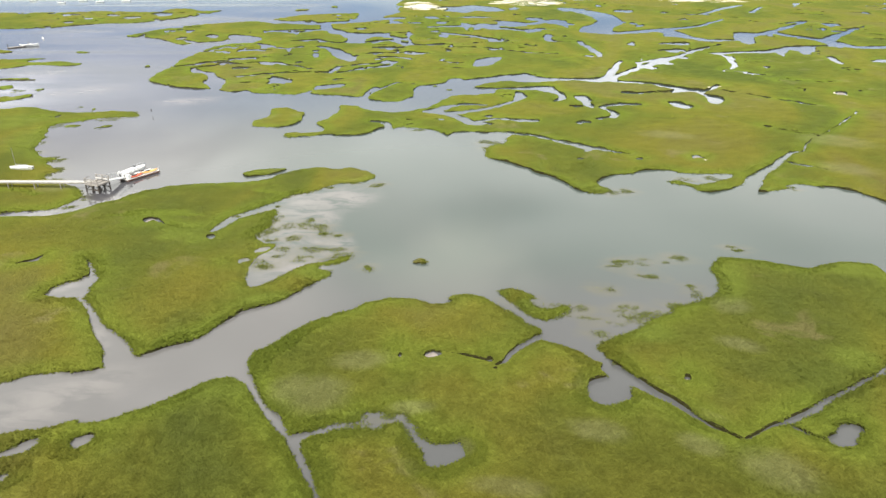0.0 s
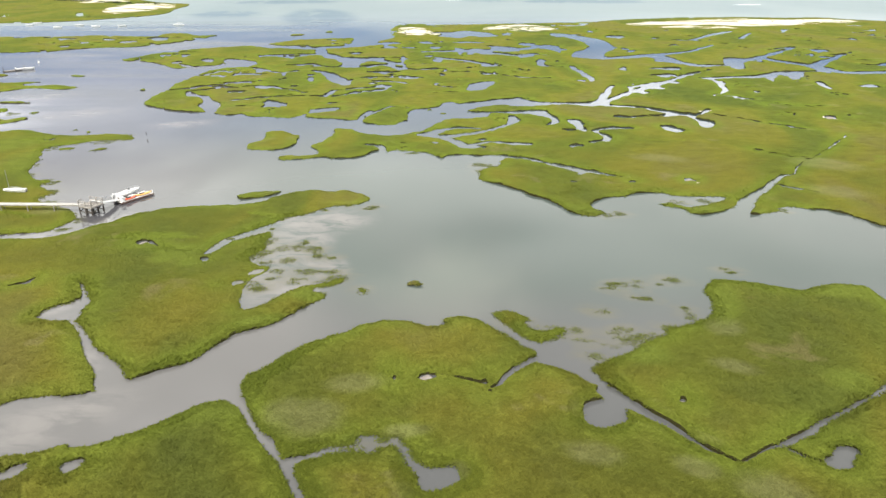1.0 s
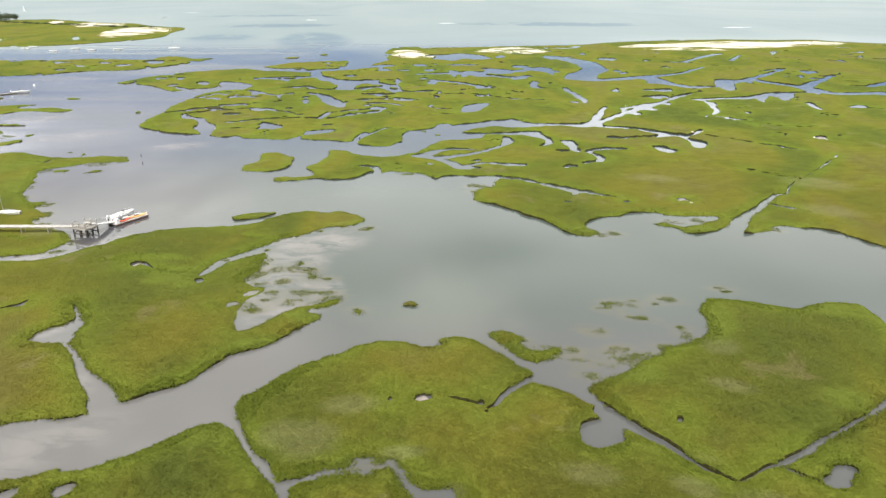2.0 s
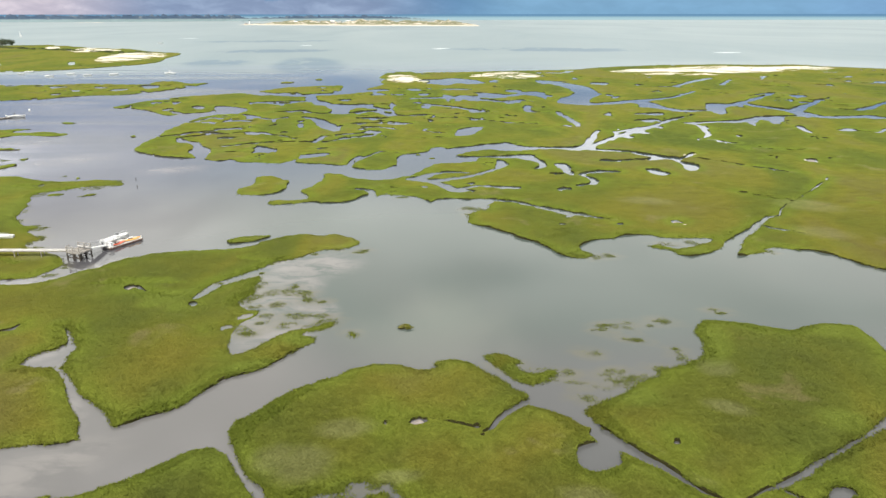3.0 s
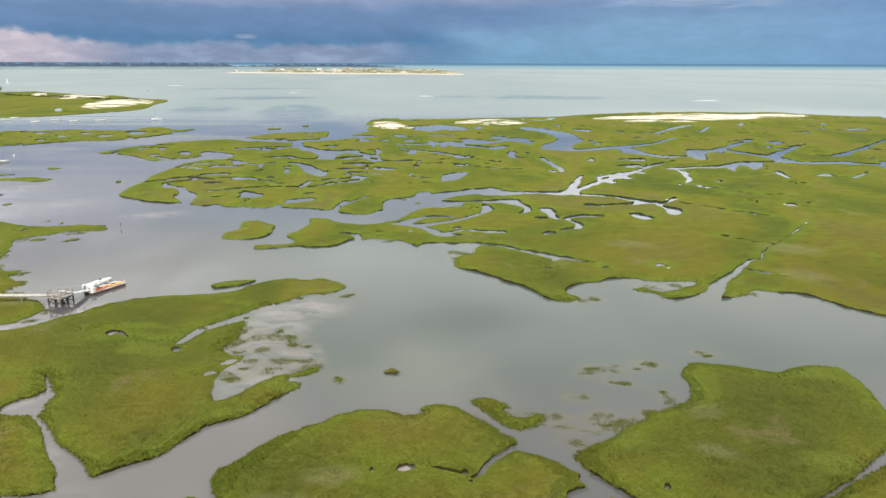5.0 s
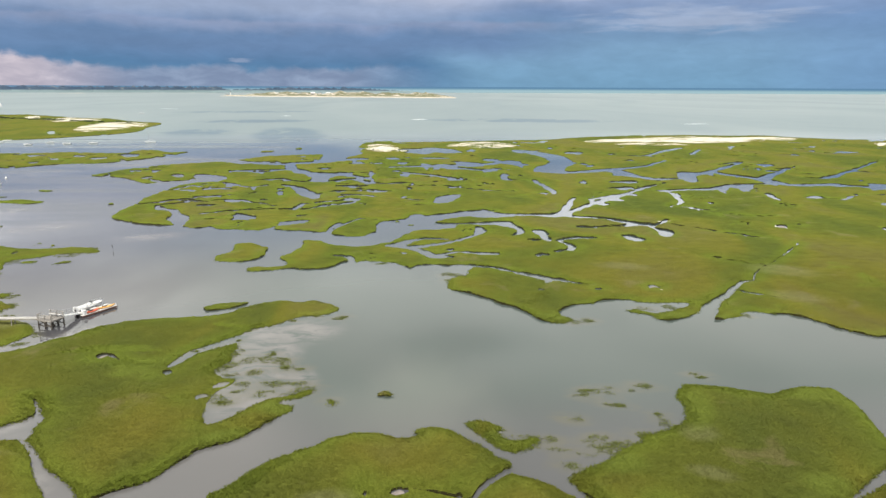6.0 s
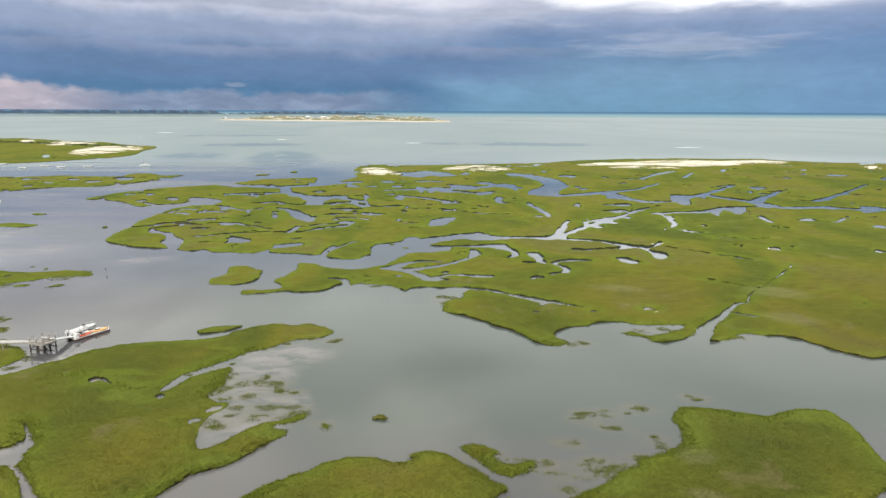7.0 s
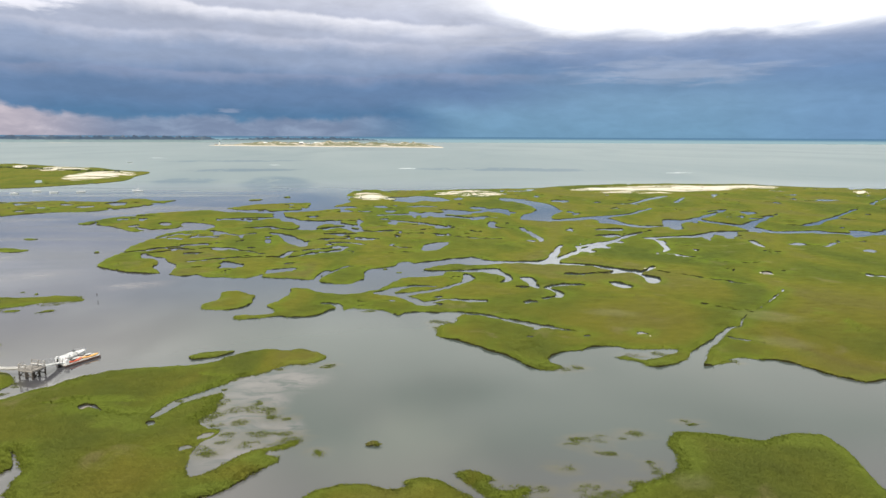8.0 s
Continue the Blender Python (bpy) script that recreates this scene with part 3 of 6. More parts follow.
creek([(-83.9, 234.6, 1.3), (-74.9, 241.8, 1.9), (-72.7, 244.1, 1.4)])
creek([(-83.1, 332.1, 3.84), (-64.4, 329.5, 5.44), (-54.7, 342.7, 4.16)])
creek([(-112.3, 304.7, 2.72), (-102.7, 295.5, 2.56)])
creek([(-58.4, 297.1, 1.92), (-39.2, 294, 1.76)])
creek([(77.1, 197.5, 0.61), (86.8, 186.2, 0.8), (95.1, 178.1, 0.76), (98.5, 174.6, 0.52)])
creek([(73.5, 156.1, 0.4), (78.4, 152.5, 0.56), (83.1, 148.1, 0.38)])
creek([(94.9, 227.6, 0.8), (100.7, 219.6, 0.76)])
creek([(105.1, 213.6, 0.73), (109.1, 207.4, 1.01), (117.4, 208.5, 0.72)])
creek([(269.6, 419.1, 4.32), (286.7, 424.2, 4.5)])
creek([(144.5, 404.4, 3.45), (170.6, 439.2, 5.91), (189.1, 458.8, 4.59)])
creek([(191.2, 316.9, 2.47), (199.6, 313.6, 2.46)])
creek([(182.1, 301.4, 1.5), (190.9, 297.5, 1.48)])
creek([(49.5, 193.5, 1.13), (53.8, 192.2, 1.6), (64.9, 194.6, 1.65), (72.3, 197.6, 1.2)])
creek([(75.3, 258.6, 1.48), (80.4, 256.4, 1.47)])
creek([(67.4, 242.7, 2.13), (79, 251.8, 2.31)])
creek([(226.9, 468.8, 3.33), (247.5, 479.7, 3.53)])
creek([(163.9, 354, 2.85), (185.7, 369.3, 3.14)])
creek([(134.9, 404.6, 3.56), (147.6, 399.6, 3.52)])
creek([(51.1, 376.2, 7.76), (57.8, 362.6, 10.39), (62.5, 356.1, 7.07)])
creek([(88.9, 288.6, 4.89), (98.7, 290.1, 4.99)])
creek([(84.6, 270.5, 4.32), (90.5, 271.8, 4.39)])
creek([(-45.5, 99.5, 0.11), (-44.7, 98.9, 0.15), (-42.9, 97.9, 0.15), (-40.8, 96.2, 0.14), (-39.5, 95.4, 0.15), (-37.5, 95.3, 0.11)])
pond(-118, 332, 2.6, 4.8, 20)
pond(-114, 308, 2.5, 4.2, 20)
pond(-102, 316, 3.0, 6.3, 18)
pond(-88, 373, 5.9, 8.5, 13)
pond(-35.9, 225.6, 1.1, 4.3, 9)
pond(-58.9, 244.6, 4.3, 3.9, 14)
pond(-50.9, 212.4, 4.9, 5.8, 13)
pond(-32.3, 203.4, 5.0, 3.6, 9)
pond(-60, 275, 1.3, 6.3, 12)
pond(-47, 261, 1.5, 5.7, 10)
pond(-76.7, 244.8, 3.6, 2.7, 17)
pond(-72.4, 254.6, 5.1, 2.0, 16)
pond(-70, 284, 3.2, 5.1, 14)
pond(-68, 327, 2.6, 8.7, 12)
pond(-15, 310, 1.0, 17.0, 3)
pond(-21, 279, 7.8, 2.7, 4)
pond(-11, 265, 6.4, 3.7, 2)
pond(-18.6, 245.1, 3.0, 5.0, 4)
pond(1, 315, 2.5, 6.0, -0)
pond(-3, 289, 6.9, 2.7, 1)
pond(21, 353, 6.9, 9.8, -3)
pond(10, 358, 2.8, 7.7, -2)
pond(33, 360, 9.9, 12.7, -5)
pond(48, 383, 4.5, 8.7, -7)
pond(58, 370, 5.8, 8.2, -9)
pond(60, 352, 2.2, 7.5, -10)
pond(39, 326, 3.1, 6.5, -7)
pond(44, 337, 4.0, 4.7, -7)
pond(17, 392, 7.7, 4.7, -2)
pond(13, 292, 1.9, 2.8, -3)
pond(23, 297, 3.5, 4.6, -4)
pond(19, 275, 2.2, 3.2, -4)
pond(23, 279, 1.1, 3.3, -5)
pond(53.8, 257.6, 3.1, 2.3, -12)
pond(95, 287, 5.0, 3.7, -18)
pond(87, 269, 3.2, 4.7, -18)
pond(76.5, 243.5, 3.7, 4.5, -17)
pond(86.4, 253.1, 2.0, 2.9, -19)
pond(68.5, 232.4, 2.2, 1.9, -16)
pond(52.4, 191.9, 3.1, 2.5, -15)
pond(110.8, 191.9, 1.7, 3.6, -30)
pond(117.6, 194.1, 0.9, 1.6, -31)
pond(33.3, 159.5, 1.9, 1.8, -12)
pond(34.2, 176.0, 1.5, 0.8, -11)
pond(9.3, 158.6, 2.6, 1.8, -3)
pond(11.1, 165.9, 1.9, 1.3, -4)
pond(15.0, 163.5, 1.6, 1.3, -5)
pond(18.8, 161.2, 3.4, 1.5, -7)
pond(-8.1, 162.1, 1.1, 0.7, 3)
pond(-1.3, 163.1, 1.4, 1.0, 0)
pond(29.4, 136.0, 0.9, 1.0, -12)
pond(50.4, 131.5, 1.2, 1.6, -21)
pond(152.5, 244.8, 2.2, 5.0, -32)
pond(169.4, 228.3, 2.5, 4.0, -37)
pond(103, 422, 3.6, 8.3, -14)
pond(96, 351, 2.4, 5.9, -15)
pond(107, 421, 3.9, 10.7, -14)
pond(95, 359, 2.2, 5.4, -15)
pond(-65.1, 258.3, 2.9, 1.9, 14)
pond(-57, 262, 1.7, 1.9, 12)
pond(38.5, 130.8, 0.7, 0.7, -16)
pond(30, 444, 3.5, 7.8, -4)
pond(191, 354, 6.1, 8.4, -28)
pond(179, 327, 2.0, 3.8, -29)
pond(-67.1, 234.5, 2.9, 1.9, 16)
pond(-40, 311, 1.2, 4.1, 7)
pond(-44.9, 232.0, 2.6, 1.9, 11)
pond(-24.1, 251.2, 2.4, 2.1, 5)
pond(26.8, 130.9, 0.9, 0.6, -12)
pond(107.6, 233.9, 1.1, 2.0, -25)
pond(76, 288, 1.8, 6.1, -15)
pond(90, 364, 2.3, 5.5, -14)
pond(98, 457, 2.1, 8.4, -12)
pond(126, 414, 3.9, 5.4, -17)
pond(139, 404, 3.8, 4.3, -19)
pond(-1, 366, 3.5, 5.4, 0)
pond(-13, 366, 4.6, 4.2, 2)
pond(-24, 366, 4.0, 4.2, 4)
pond(-4, 331, 2.6, 3.5, 1)
pond(-39, 343, 3.8, 4.8, 6)
pond(-15, 286, 2.7, 3.5, 3)
pond(-7, 393, 4.3, 5.0, 1)
pond(33, 285, 1.8, 2.2, -7)
pond(53, 311, 2.0, 2.6, -10)
pond(-49, 272, 1.7, 2.5, 10)
pond(-50.3, 245.6, 2.4, 2.1, 12)
pond(-32.1, 213.9, 2.4, 1.6, 9)
pond(-58.8, 209.8, 2.4, 1.6, 16)
land("green island with white sand dunes beyond the moorings",
     [(-558, 954), (-547, 1014), (-515, 997), (-475, 961), (-381, 878), (-355, 879), (-300, 796), (-270, 796), (-253, 750), (-250, 697), (-232, 627), (-240, 591), (-254, 571), (-268, 546), (-288, 530), (-308, 524), (-362, 523), (-655, 953)])
land("long flat marsh island edged with thin channels",
     [(-295, 425), (-231, 423), (-216, 426), (-203, 433), (-183, 425), (-165, 421), (-168, 444), (-158, 448), (-143, 428), (-132, 436), (-133, 422), (-140, 396), (-149, 378), (-159, 368), (-173, 368), (-185, 358), (-191, 348), (-205, 346), (-240, 344)])
pond(-300, 609, 4.6, 25.6, 26)
pond(-160, 411, 5.8, 11.5, 21)
pond(-192, 389, 3.0, 7.3, 26)
pond(-186, 408, 4.4, 6.0, 24)
pond(-211, 409, 6.3, 6.1, 27)
pond(-195, 372, 3.4, 5.2, 28)
pond(-170, 395, 5.5, 4.6, 23)
land("small grassy marsh islet in open water",
     [(-193, 277), (-170, 275), (-165, 272), (-166, 269), (-187, 267)])
land("small grassy marsh islet in open water",
     [(-142, 274), (-139, 273), (-133, 270), (-136, 268), (-140, 269)])
land("small grassy marsh islet in open water",
     [(-178.5, 245.3), (-159.5, 253.3), (-144.2, 258.2), (-143.8, 256.1), (-150.7, 248.4), (-141.8, 246.9), (-137.8, 250.6), (-125.4, 244.9), (-125.8, 240.4), (-132.6, 240.3), (-141.8, 242.9), (-145.7, 236.2), (-148.3, 234.1), (-167.4, 228.7)])
land("small grassy marsh islet in open water",
     [(-148.3, 216.3), (-133.0, 217.2), (-124.2, 215.5), (-126.0, 214.0), (-133.6, 214.9), (-146.4, 213.1)])
land("small grassy marsh islet in open water",
     [(-138.9, 186.8), (-122.5, 190.2), (-117.7, 190.1), (-114.8, 193.3), (-113.7, 189.8), (-116.1, 185.8), (-118.3, 183.1), (-134.1, 179.6)])
land("small grassy marsh islet in open water",
     [(-91, 437), (-81, 440), (-80, 432), (-89, 429)])
land("bright green marsh under the wooden pier",
     [(-148.9, 173.9), (-113.6, 175.1), (-107.7, 177.6), (-104.2, 176.5), (-97.5, 171.9), (-89.9, 171.0), (-83.6, 172.8), (-77.7, 172.4), (-74.8, 167.9), (-75.3, 166.2), (-82.2, 166.3), (-87.0, 161.9), (-91.3, 159.7), (-91.4, 156.1), (-88.3, 149.1), (-86.2, 142.2), (-83.8, 136.6), (-80.1, 132.4), (-76.9, 131.8), (-77.9, 129.3), (-74.2, 125.4), (-72.0, 124.9), (-73.1, 123.2), (-73.6, 121.2), (-71.1, 118.3), (-66.9, 116.1), (-63.0, 113.2), (-60.8, 109.1), (-62.2, 106.6), (-62.8, 104.1), (-65.9, 103.1), (-69.3, 102.6), (-70.8, 102.1), (-91.9, 100.2)])
land("olive green marsh with a branching inlet beside the pier",
     [(-87.3, 94.4), (-69.8, 100.6), (-65.4, 100.7), (-61.2, 101.1), (-58.7, 103.3), (-56.5, 106.6), (-53.2, 109.9), (-51.5, 112.7), (-48.3, 114.8), (-44.7, 116.0), (-39.9, 116.9), (-35.7, 116.2), (-32.1, 117.8), (-29.7, 121.0), (-27.1, 123.7), (-24.6, 124.7), (-19.7, 124.3), (-15.4, 124.0), (-11.7, 120.0), (-14.6, 116.3), (-18.7, 116.7), (-21.1, 113.0), (-23.3, 111.4), (-25.6, 110.5), (-27.3, 109.5), (-27.5, 105.6), (-26.2, 101.0), (-26.8, 99.2), (-26.0, 96.5), (-28.2, 92.6), (-26.0, 90.1), (-23.9, 89.9), (-24.1, 87.3), (-25.6, 85.4), (-25.9, 81.8), (-25.0, 77.6), (-24.4, 76.1), (-22.5, 77.3), (-20.9, 79.7), (-19.2, 82.3)],
     [(-17.8, 83.6), (-15.7, 83.9), (-13.1, 86.1), (-12.5, 85.0), (-13.0, 83.8), (-16.3, 82.8), (-17.0, 81.7), (-15.2, 80.9), (-14.5, 80.0), (-15.6, 78.6), (-17.4, 76.3), (-19.0, 74.0), (-20.6, 72.0), (-23.1, 71.0), (-24.2, 70.3), (-25.2, 68.0), (-26.1, 65.5), (-26.9, 64.2), (-29.6, 63.1), (-30.8, 61.6), (-32.3, 60.7), (-33.2, 60.0), (-34.5, 60.0), (-34.5, 59.0), (-36.4, 58.2), (-39.2, 58.1), (-41.2, 57.6), (-43.8, 56.1), (-54.8, 52.4)])
water([(-46.6, 79.6), (-44.6, 80.4), (-44.0, 78.8), (-44.0, 75.7), (-43.8, 73.7), (-45.1, 73.8), (-47.1, 73.6), (-49.2, 73.9), (-49.2, 76.1), (-48.1, 77.6), (-46.7, 78.3)])
creek([(-44.4, 73.6, 0.832), (-42.1, 71.0, 0.925), (-39.5, 67.4, 1.02), (-37.2, 64.6, 2.03), (-35.0, 62.4, 2.82), (-33.0, 59.2, 3.21)])
creek([(-49.2, 85.2, 0.418), (-47.7, 83.4, 0.919), (-46.1, 80.8, 1.01), (-45.2, 78.3, 1.23)])
creek([(-57.2, 83.0, 0.512), (-55.7, 84.4, 0.634), (-55.2, 85.7, 0.369)])
creek([(-26.4, 106.2, 3.21), (-29.5, 102.9, 2.41), (-32.3, 100.0, 1.89), (-33.7, 97.2, 1.46), (-34.6, 94.6, 1.04)])
creek([(-44.7, 99.4, 0.335), (-41.4, 96.4, 0.335)])
pond(-45.6, 98.9, 1.1, 0.9, 25)
pond(-34.2, 92.4, 0.8, 1.0, 20)
pond(-25.6, 87.8, 1.2, 0.9, 16)
pond(-27.2, 84.1, 1.0, 0.7, 18)
pond(-55.6, 84.2, 0.7, 0.5, 33)
islet("small grassy marsh islet in open water",
     [(-37.3, 121.5), (-36.4, 122.7), (-33.5, 124.0), (-30.0, 125.1), (-29.6, 124.1), (-31.9, 121.6), (-35.7, 120.0)])
islet("small grassy marsh islet in open water",
     [(-45.2, 158.6), (-45.0, 162.6), (-42.2, 166.7), (-43.8, 172.3), (-43.5, 175.5), (-39.1, 175.6), (-36.0, 170.7), (-34.2, 169.7), (-34.7, 167.6), (-33.9, 163.0), (-34.9, 157.9), (-38.5, 156.0), (-43.9, 157.0)])
islet("small grassy marsh islet in open water",
     [(6.8, 75.5), (8.4, 76.0), (10.1, 74.9), (11.3, 73.6), (10.2, 73.0), (11.0, 71.3), (12.6, 70.6), (14.4, 71.7), (15.1, 70.9), (13.0, 69.1), (11.6, 68.1), (10.1, 69.1), (8.7, 71.7), (7.5, 73.4)])
hummock(-116.7, 199.8, 1.5, 2.3, 30)
hummock(-128.0, 202.4, 2.5, 2.9, 32)
hummock(-95.4, 177.1, 1.5, 0.7, 28)
hummock(-89.4, 174.4, 0.7, 1.1, 27)
hummock(-100.5, 238.6, 0.8, 2.4, 23)
hummock(-78.3, 157.6, 1.9, 1.2, 26)
hummock(-86.2, 157.7, 2.0, 1.2, 29)
hummock(-3.2, 83.8, 0.9, 0.6, 2)
hummock(-10.0, 81.6, 0.4, 0.4, 7)
hummock(-68, 455, 2.8, 7.8, 9)
hummock(-2.4, 203.2, 0.8, 1.0, 1)
hummock(1.7, 198.2, 1.0, 1.0, -0)
land("grassy marsh bank with narrow pools along its edge",
     [(-52.9, 44.0), (-39.1, 48.3), (-36.7, 48.5), (-34.7, 49.5), (-33.6, 50.3), (-32.7, 49.7), (-31.0, 50.3), (-28.1, 51.9), (-26.2, 53.8), (-23.9, 55.2), (-22.5, 56.7), (-21.1, 57.0), (-19.4, 55.5), (-18.9, 54.9), (-17.8, 52.6), (-16.2, 50.5), (-14.8, 48.6), (-13.7, 46.7), (-12.6, 45.0), (-11.7, 43.0), (-10.8, 41.3), (-8.8, 36.9), (-6.3, 32.4), (-39.3, 32.4)])
water([(-40.0, 44.9), (-37.9, 46.1), (-36.7, 47.4), (-35.3, 48.3), (-34.9, 47.4), (-35.5, 46.3), (-37.3, 45.3), (-39.3, 43.9)])
water([(-33.0, 47.9), (-31.1, 48.6), (-30.4, 48.0), (-31.0, 47.0), (-31.9, 46.2)])
water([(-36.9, 42.9), (-35.7, 43.9), (-35.3, 43.1), (-36.2, 41.8)])
land("wide olive marsh crossed by straight ditches and mud pools",
     [(-20.0, 60.5), (-19.0, 62.2), (-17.5, 63.9), (-16.2, 66.3), (-14.0, 68.5), (-11.0, 70.3), (-8.9, 72.6), (-6.5, 73.2), (-4.5, 72.9), (-2.1, 72.7), (-1.5, 71.8), (0.3, 71.9), (1.3, 72.7), (0.3, 73.4), (2.4, 74.0), (4.8, 74.1), (5.7, 72.8), (7.6, 70.3), (9.3, 67.7), (10.8, 66.4), (10.8, 65.4), (9.9, 63.5), (11.5, 63.1), (12.9, 62.4), (14.5, 61.3), (15.9, 59.2), (17.5, 57.0), (17.4, 59.7), (16.9, 61.3), (16.5, 62.6), (17.7, 63.8), (20.2, 65.2), (22.5, 66.8), (24.6, 68.7), (27.2, 69.6), (27.2, 70.7), (29.0, 72.0), (30.9, 72.7), (33.1, 74.2), (34.7, 76.5), (35.5, 78.7)],
     [(35.2, 80.6), (36.3, 83.6), (37.8, 85.0), (40.3, 84.5), (42.7, 83.9), (44.6, 82.2), (47.2, 81.3), (50.5, 81.9), (54.1, 83.1), (56.8, 82.5), (57.5, 80.5), (57.0, 77.3), (56.1, 72.8), (54.9, 67.5), (54.1, 60.6)],
     [(54.4, 53.6), (41.9, 32.2), (-4.0, 32.4), (-7.5, 37.0), (-9.4, 40.8), (-10.3, 43.1), (-11.7, 45.4), (-12.4, 47.7), (-13.6, 48.7), (-15.3, 50.7), (-16.8, 53.0), (-18.6, 55.8), (-19.6, 58.2)])
creek([(10.4, 64.3, 1.39), (8.4, 62.5, 1.09), (7.1, 61.1, 0.763), (6.1, 59.5, 0.541), (5.4, 58.7, 0.327)])
creek([(-13.1, 47.7, 1.83), (-12.0, 48.5, 1.27), (-9.9, 49.6, 1.12), (-7.4, 49.8, 1.28), (-6.1, 49.5, 1.27)])
water([(-8.0, 50.1), (-7.6, 51.6), (-6.3, 51.8), (-5.0, 51.4), (-4.7, 51.0), (-3.7, 51.6), (-3.2, 50.8), (-3.4, 50.0), (-4.4, 50.1), (-5.4, 49.6), (-6.9, 49.3)])
creek([(-4.2, 50.8, 1.36), (-3.1, 49.6, 1.33), (-2.5, 48.1, 1.47), (-1.5, 46.8, 1.76)])
water([(-2.0, 45.7), (-1.5, 46.9), (-0.8, 47.3), (0.7, 47.4), (1.7, 47.4), (2.1, 46.8), (2.1, 45.6), (1.1, 45.0), (0.4, 44.3), (-1.5, 44.4)])
water([(14.3, 56.2), (15.4, 57.0), (16.9, 57.2), (17.9, 56.6), (18.5, 55.8), (18.0, 53.4), (17.1, 52.6), (15.1, 51.9), (13.9, 52.7), (13.7, 54.3)])
creek([(17.0, 57.9, 2.51), (18.1, 56.6, 2.11), (19.4, 55.0, 1.61), (21.0, 53.3, 1.21), (22.5, 51.1, 1.01), (23.8, 49.1, 0.742), (25.7, 47.5, 0.402)])
creek([(26.1, 47.4, 0.324), (27.8, 48.4, 0.324), (29.8, 49.5, 0.436), (31.3, 50.0, 0.975), (34.0, 51.4, 1.01), (36.5, 53.1, 0.857), (38.7, 54.4, 0.81), (41.9, 56.2, 0.859), (44.4, 57.8, 0.957), (51.2, 62.0, 1.66)])
creek([(31.0, 49.3, 0.406), (32.0, 48.3, 0.406), (33.0, 47.5, 0.465)])
water([(33.3, 47.9), (34.6, 48.5), (35.1, 49.5), (36.4, 49.9), (37.6, 49.4), (37.5, 48.5), (36.4, 47.7), (35.5, 46.6), (34.2, 46.3), (33.4, 46.8)])
pond(-1.2, 61.0, 1.05, 0.8, 1)
pond(-4.5, 60.7, 0.2, 0.4, 4)
pond(4.8, 59.5, 0.3, 0.6, -5)
pond(5.2, 58.3, 0.3, 0.2, -5)
pond(24.0, 56.3, 0.4, 0.6, -23)
creek([(-0.0, 61.4, 0.233), (3.2, 60.3, 0.232), (4.6, 59.5, 0.288)])
shallow_grass(-24.1, 96.6, 2.1, 1.6, 14)
shallow_grass(-25.2, 90.2, 1.8, 1.9, 16)
shallow_grass(-24.9, 83.2, 1.2, 2.2, 17)
shallow_grass(-19.7, 85.0, 1.9, 1.3, 13)
shallow_grass(-26.5, 99.6, 1.6, 1.7, 15)
shallow_grass(-17.9, 87.8, 1.9, 1.0, 12)
shallow_grass(-28.1, 94.0, 1.3, 1.3, 17)
shallow_grass(-14.7, 87.8, 1.4, 0.8, 10)
shallow_grass(-19.3, 96.1, 1.9, 1.4, 11)
shallow_grass(-17.5, 93.2, 1.7, 1.3, 11)
shallow_grass(-15.8, 92.6, 0.8, 0.8, 10)
shallow_grass(-21.0, 98.8, 1.2, 1.0, 12)
shallow_grass(-19.6, 88.4, 1.0, 0.8, 12)
shallow_grass(-21.8, 91.8, 1.3, 1.3, 13)
shallow_grass(-13.5, 85.0, 0.8, 0.7, 9)
shallow_grass(-22.6, 87.8, 1.1, 1.0, 14)
shallow_grass(-12.0, 115.0, 1.5, 0.9, 6)
shallow_grass(25.4, 83.1, 2.1, 0.9, -17)
shallow_grass(26.2, 79.3, 1.9, 0.7, -18)
shallow_grass(32.3, 84.7, 1.7, 0.9, -21)
shallow_grass(40.8, 87.5, 1.1, 0.8, -25)
shallow_grass(19.9, 75.4, 1.5, 0.9, -15)
shallow_grass(21.3, 69.7, 2.0, 1.2, -17)
shallow_grass(24.2, 69.3, 1.8, 1.4, -19)
shallow_grass(27.7, 71.3, 1.2, 0.9, -21)
shallow_grass(9.9, 138.0, 2.1, 2.9, -4)
shallow_grass(11.4, 142.2, 1.7, 1.8, -5)
shallow_grass(14.1, 69.8, 1.3, 0.8, -11)
shallow_grass(16.5, 68.7, 1.2, 0.8, -14)
shallow_grass(29.0, 110.9, 1.3, 1.5, -15)
shallow_grass(31.6, 111.7, 1.4, 1.5, -16)
shallow_grass(43.6, 117.4, 2.2, 1.7, -20)
shallow_grass(-5.8, 153.2, 2.6, 1.0, 2)
shallow_grass(9.1, 143.2, 1.7, 1.8, -4)
shallow_grass(-25.9, 95.0, 1.2, 1.3, 15)
shallow_grass(-23.7, 82.4, 1.1, 1.4, 16)
shallow_grass(31.0, 74.1, 1.0, 1.2, -23)
shallow_grass(-76.2, 130.4, 2.0, 1.3, 30)
shallow_grass(-72.5, 124.3, 1.3, 1.6, 30)
shallow_grass(-70.2, 117.6, 1.6, 2.1, 31)
shallow_grass(-62.9, 110.2, 1.5, 1.9, 30)
shallow_grass(-90.2, 157.7, 2.6, 1.8, 30)
shallow_grass(-80.1, 164.7, 4.1, 2.5, 26)
shallow_grass(-7.5, 50.5, 0.7, 0.5, 8)
shallow_grass(-5.0, 50.9, 0.7, 0.4, 6)
shallow_grass(-28.1, 97.3, 1.7, 1.4, 16)
shallow_grass(17.1, 65.0, 1.2, 1.0, -15)
shallow_grass(22.2, 68.1, 1.9, 1.1, -18)
